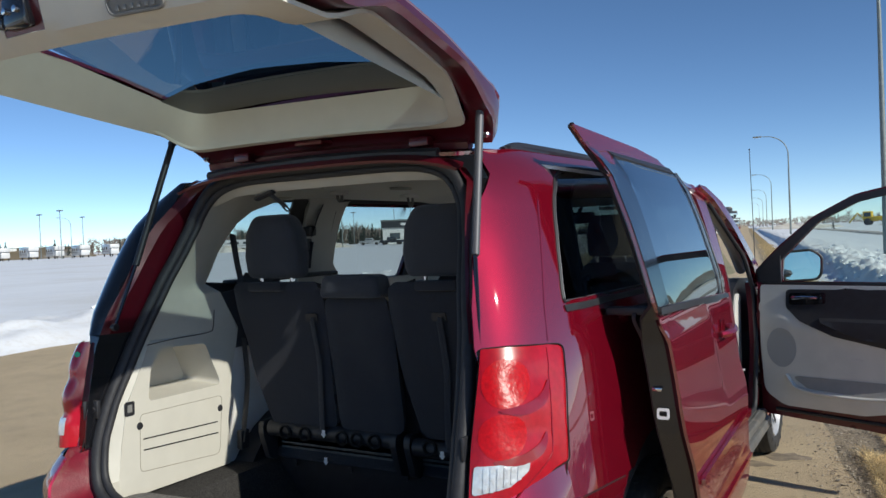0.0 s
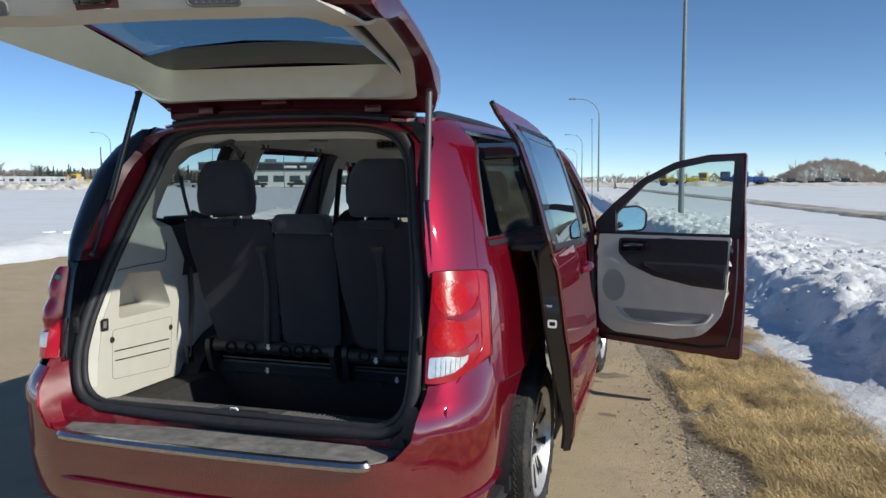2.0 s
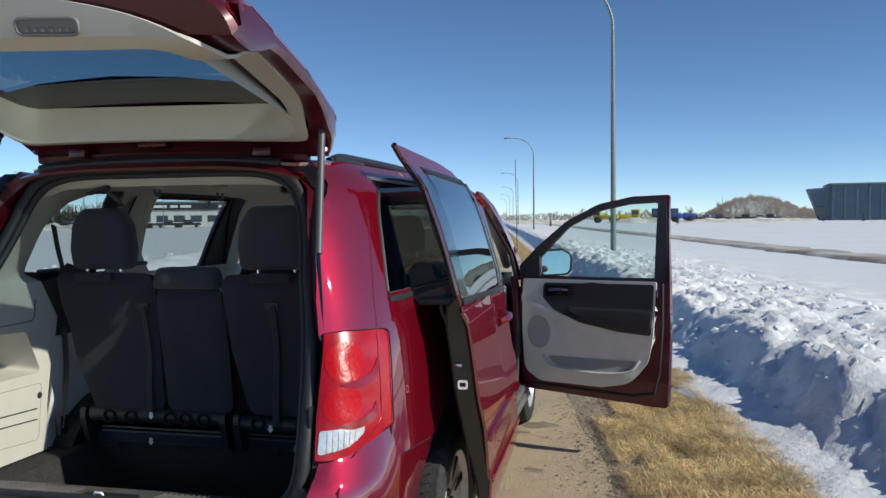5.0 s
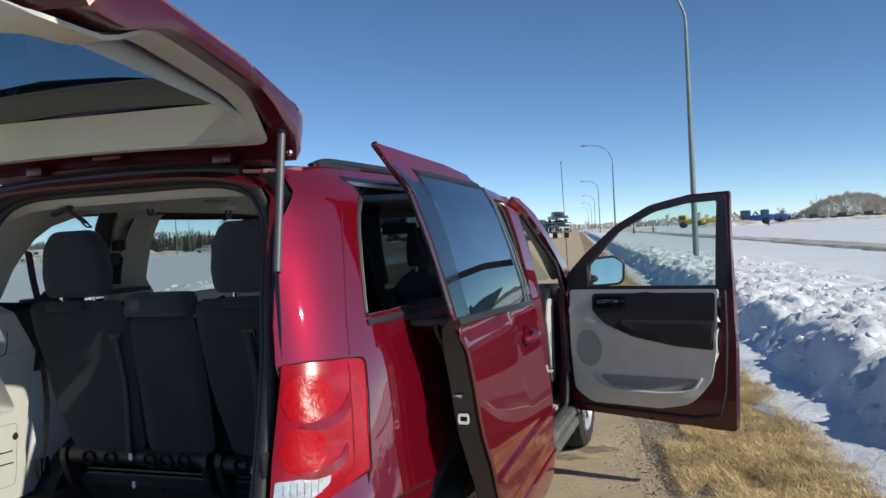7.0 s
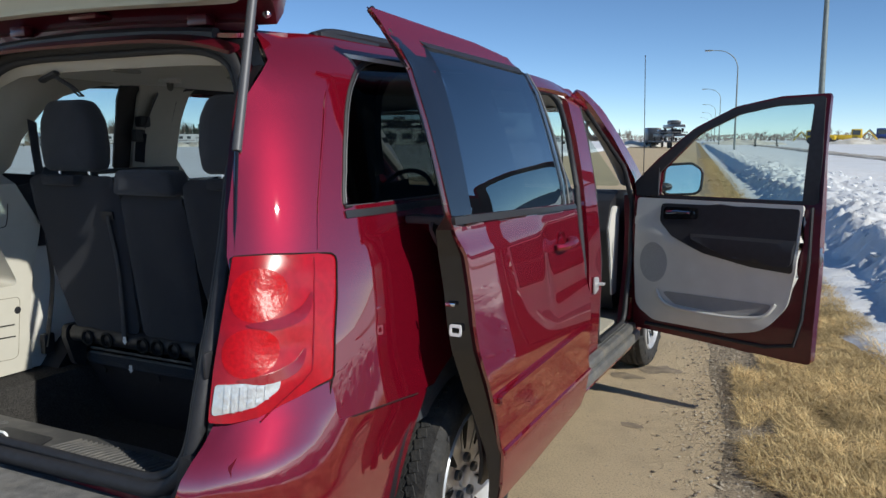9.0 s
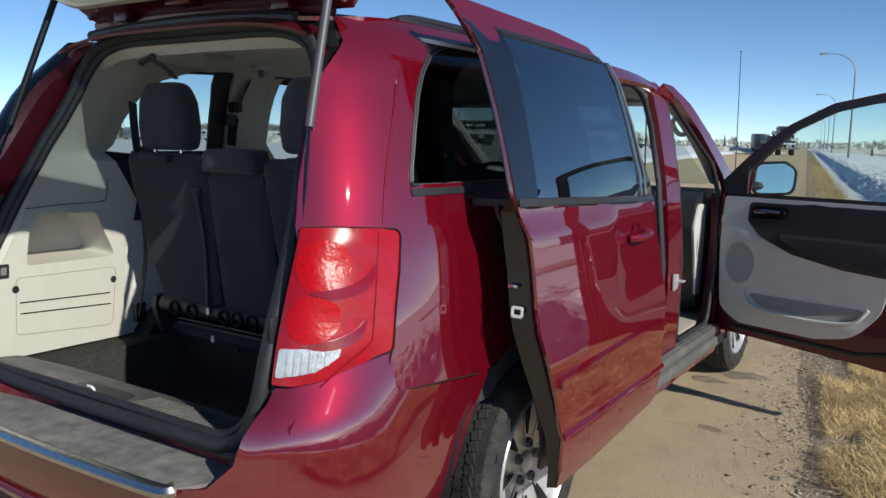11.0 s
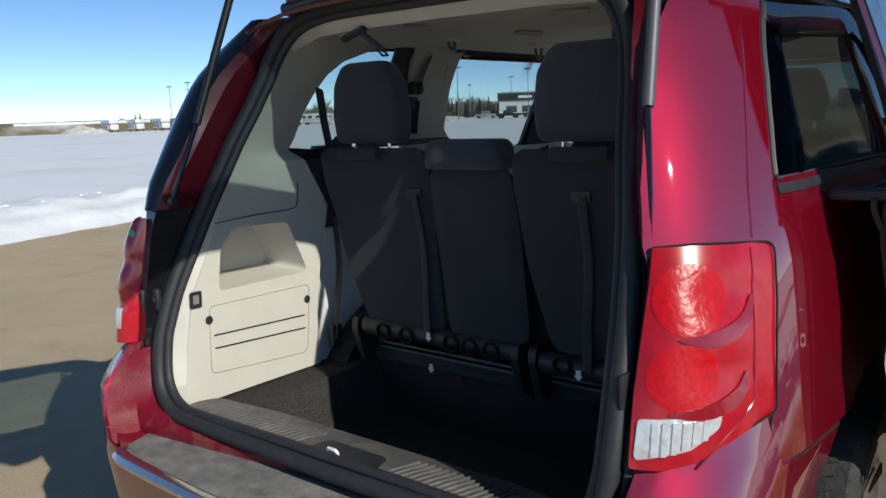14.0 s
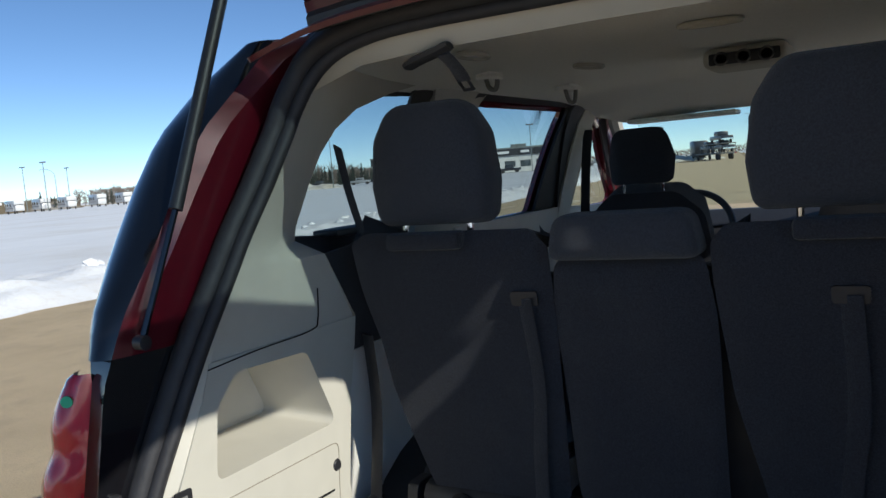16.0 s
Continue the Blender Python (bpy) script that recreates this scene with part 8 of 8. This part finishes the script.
def tree(kind, h, seed):
    r = np.random.default_rng(seed)
    spruce = kind == "spruce"
    t = thing("spruce_tree" if spruce else "bare_tree", "dark green distant spruce tree" if spruce else "bare grey-brown leafless tree", "tree", "trees on the horizon")
    trunk = [tube([(0, 0, 0), (0.05, 0, h * 0.5), (0, 0.03, h * 0.95)], [h * 0.022, h * 0.014, h * 0.003], 6)]
    verts, faces = [], []

    def leaf(p, q, w):
        d = (q - p)
        s_ = d.cross(Vector((r.random() - 0.5, r.random() - 0.5, r.random() - 0.5))).normalized() * w
        b = len(verts)
        verts.extend([p - s_, p + s_, q])
        faces.append((b, b + 1, b + 2))
    if spruce:
        for k in range(420):
            z = h * (0.06 + 0.94 * r.random() ** 0.8)
            rad = h * 0.20 * (1 - z / h) ** 0.85 * (0.75 + 0.4 * math.sin(z * 9 / h * 3 + seed)) + 0.05
            a = r.random() * 6.283
            p = Vector((math.cos(a), math.sin(a), 0)) * rad * (0.15 + 0.5 * r.random())
            q = Vector((math.cos(a), math.sin(a), 0)) * rad * (0.9 + 0.35 * r.random())
            leaf(p + Vector((0, 0, z)), q + Vector((0, 0, z - 0.05 * h * r.random())), h * 0.022)
    else:
        for k in range(20):
            a, z0 = r.random() * 6.283, h * (0.12 + 0.5 * r.random())
            L = h * (0.18 + 0.25 * r.random())
            d = Vector((math.cos(a) * 0.62, math.sin(a) * 0.62, 0.78))
            e = Vector((0, 0, z0)) + d * L
            trunk.append(tube([Vector((0, 0, z0)), Vector((0, 0, z0)) + d * L * 0.5 + Vector((0, 0, 0.1)), e], [h * 0.006, h * 0.004, h * 0.0015], 5))
            for j in range(46):
                c = Vector((0, 0, z0)) + d * L * (0.25 + 0.8 * r.random())
                dd = (d + Vector((r.normal(), r.normal(), r.normal())) * 0.75).normalized()
                leaf(c, c + dd * h * (0.05 + 0.09 * r.random()), h * 0.0022)
    part("trunk", merge(*trunk), BARK, t)
    me_ = bpy.data.meshes.new("crown")
    me_.from_pydata(verts, [], faces)
    me_.materials.append(NEEDLE if spruce else TWIG)
    c_ = new("crown", me_)
    under(c_, t)
    return t


protos = [tree("spruce", 7.0, 1), tree("spruce", 6.4, 2), tree("spruce", 5.6, 3), tree("bare", 9.5, 4), tree("bare", 8.5, 5), tree("bare", 7.5, 6)]
rr = np.random.default_rng(11)
used = set()


def plant(kind, az, d, s):
    opts = protos[:3] if kind == "s" else protos[3:]
    o = opts[int(rr.integers(0, 3))]
    m = Matrix.Translation(bearing(az, d, 0.1)) @ pose(0, 0, 0, 0, 0, rr.random() * 360)
    if o.name not in used:
        used.add(o.name)
        o.matrix_basis = m
        return
    n_ = copy_thing(o, m)
    n_.scale = (s, s, s)


for p_, k_, az_ in zip(protos, "sssbbb", (-43.3, -42.1, -40.6, -46.4, -39.3, -36.2)):
    used.add(p_.name)
    p_.matrix_basis = Matrix.Translation(bearing(az_, 292, 0.1))
for i in range(96):
    plant("s", -44.4 + 11.5 * rr.random(), 285 + 45 * rr.random(), 0.72 + 0.42 * rr.random())
for i in range(4):
    plant("s", -48.0 + 3.5 * rr.random(), 300 + 40 * rr.random(), 0.4 + 0.3 * rr.random())
for i in range(64):
    plant("b", -52 + 22 * rr.random(), 300 + 50 * rr.random(), 0.6 + 0.5 * rr.random())
for az_ in (-59.0, -58.7, -55.9, -55.3, -55.1, -52.0, -51.7):
    plant("s", az_, 250 + 20 * rr.random(), 0.7 + 0.15 * rr.random())
for i in range(26):
    plant("b", -60 + 14 * rr.random(), 290 + 50 * rr.random(), 0.35 + 0.35 * rr.random())
for i in range(26):
    plant("b" if rr.random() < 0.5 else "s", -6 + 12 * rr.random(), 420 + 120 * rr.random(), 0.5 + 0.5 * rr.random())
for i in range(22):
    plant("b", 4 + 14 * rr.random(), 330 + 60 * rr.random(), 0.6 + 0.6 * rr.random())
for i in range(18):
    plant("b" if rr.random() < 0.7 else "s", -33 + 22 * rr.random(), 380 + 120 * rr.random(), 0.7 + 0.5 * rr.random())
for az_, d_ in ((3.5, 150), (12.6, 195), (14.9, 190), (-5.2, 130), (-3.9, 138), (-13.2, 150), (-12.6, 158)):
    plant("s", az_, d_, 0.22 + 0.1 * rr.random())

# a bare thicket on a rise
tv, tf = [], []
for k in range(12000):
    a = 5.2 + 7.4 * rr.random()
    hgt = float(np.interp(a, (5.2, 6.3, 7.3, 8.3, 9.4, 10.3, 11.2, 12.6), (1.2, 4.6, 6.9, 8.0, 7.4, 5.6, 3.4, 1.6))) + 0.8 * noise.noise(Vector((a * 3, 0, 0)))
    if hgt <= 0.3:
        continue
    c = bearing(a, 300 + 25 * rr.random(), 0.2 + hgt * (1 - rr.random() ** 2))
    q = c + Vector((rr.normal() * 0.35, rr.normal() * 0.35, 0.9 + 0.6 * rr.random()))
    s_ = Vector((0.05, 0.02, 0.0))
    b = len(tv)
    tv += [c - s_, c + s_, q]
    tf.append((b, b + 1, b + 2))
me = bpy.data.meshes.new("thicket")
me.from_pydata(tv, [], tf)
me.materials.append(TWIG)
tagged(new("thicket", me), "bare grey-brown thicket on the horizon", "thicket", kind="stuff")
sv, sf = [], []
for k in range(24000):
    az_ = -62 + 86 * rr.random() if k % 2 else -53 + 19 * rr.random()
    d_ = 430 + 90 * rr.random()
    hgt = (7.4 if -54 < az_ < -34 else 3.2) + 1.4 * noise.noise(Vector((az_ * 0.6, 0, 0))) + 1.2 * noise.noise(Vector((az_ * 2.3, 5, 0)))
    c = bearing(az_, d_, 0.1 + max(0.2, hgt) * rr.random())
    q = c + Vector((rr.normal() * 0.8, rr.normal() * 0.8, 0.7 + 0.8 * rr.random()))
    b = len(sv)
    sv += [c - Vector((0.22, 0.08, 0)), c + Vector((0.22, 0.08, 0)), q]
    sf.append((b, b + 1, b + 2))
me = bpy.data.meshes.new("shelterbelt")
me.from_pydata(sv, [], sf)
me.materials.append(TWIG)
tagged(new("shelterbelt", me), "grey-brown belt of far bushes", "far woods", kind="stuff")

# heaps of ploughed snow in the yard
DIRTY = ground_mix("dirty_snow", (0.72, 0.69, 0.63), (0.52, 0.46, 0.37), 0.5, 0.9, rough=0.7, bump=0.6, bump_scale=3)
def heap(az, d, w, h, seed):
    o = [(math.cos(t), math.sin(t)) for t in (2 * math.pi * i / 30 for i in range(30))]
    c = bearing(az, d, 0.1)
    b = sheet(o, lambda a, e: c + Vector((a * w, e * w * 0.5, h * 0.72 * max(0, 1 - a * a - e * e) ** 0.7 * (0.8 + 0.7 * noise.noise(Vector((a * 3, e * 3, seed))) + 0.4 * noise.noise(Vector((a * 9, e * 9, seed)))))), (0, 0, 1), 0.0, step=0.07)
    tagged(part("snow_heap", b, DIRTY), "heap of dirty ploughed snow", "snow heap", "ploughed snow heaps")


for k, (az, d, w, h) in enumerate(((-45.3, 178, 6, 2.0), (-43.0, 176, 5, 1.6), (-41.6, 182, 10, 2.6), (-38.6, 184, 9, 1.7), (-62.2, 205, 9, 2.0), (1.0, 190, 8, 1.8), (5.5, 205, 8, 1.3), (7.2, 203, 6, 1.1), (8.5, 208, 9, 1.3), (10.4, 206, 8, 1.2), (-6.0, 180, 9, 1.4), (-12.8, 150, 7, 1.4))):
    heap(az, d, w, h, k * 3.1)
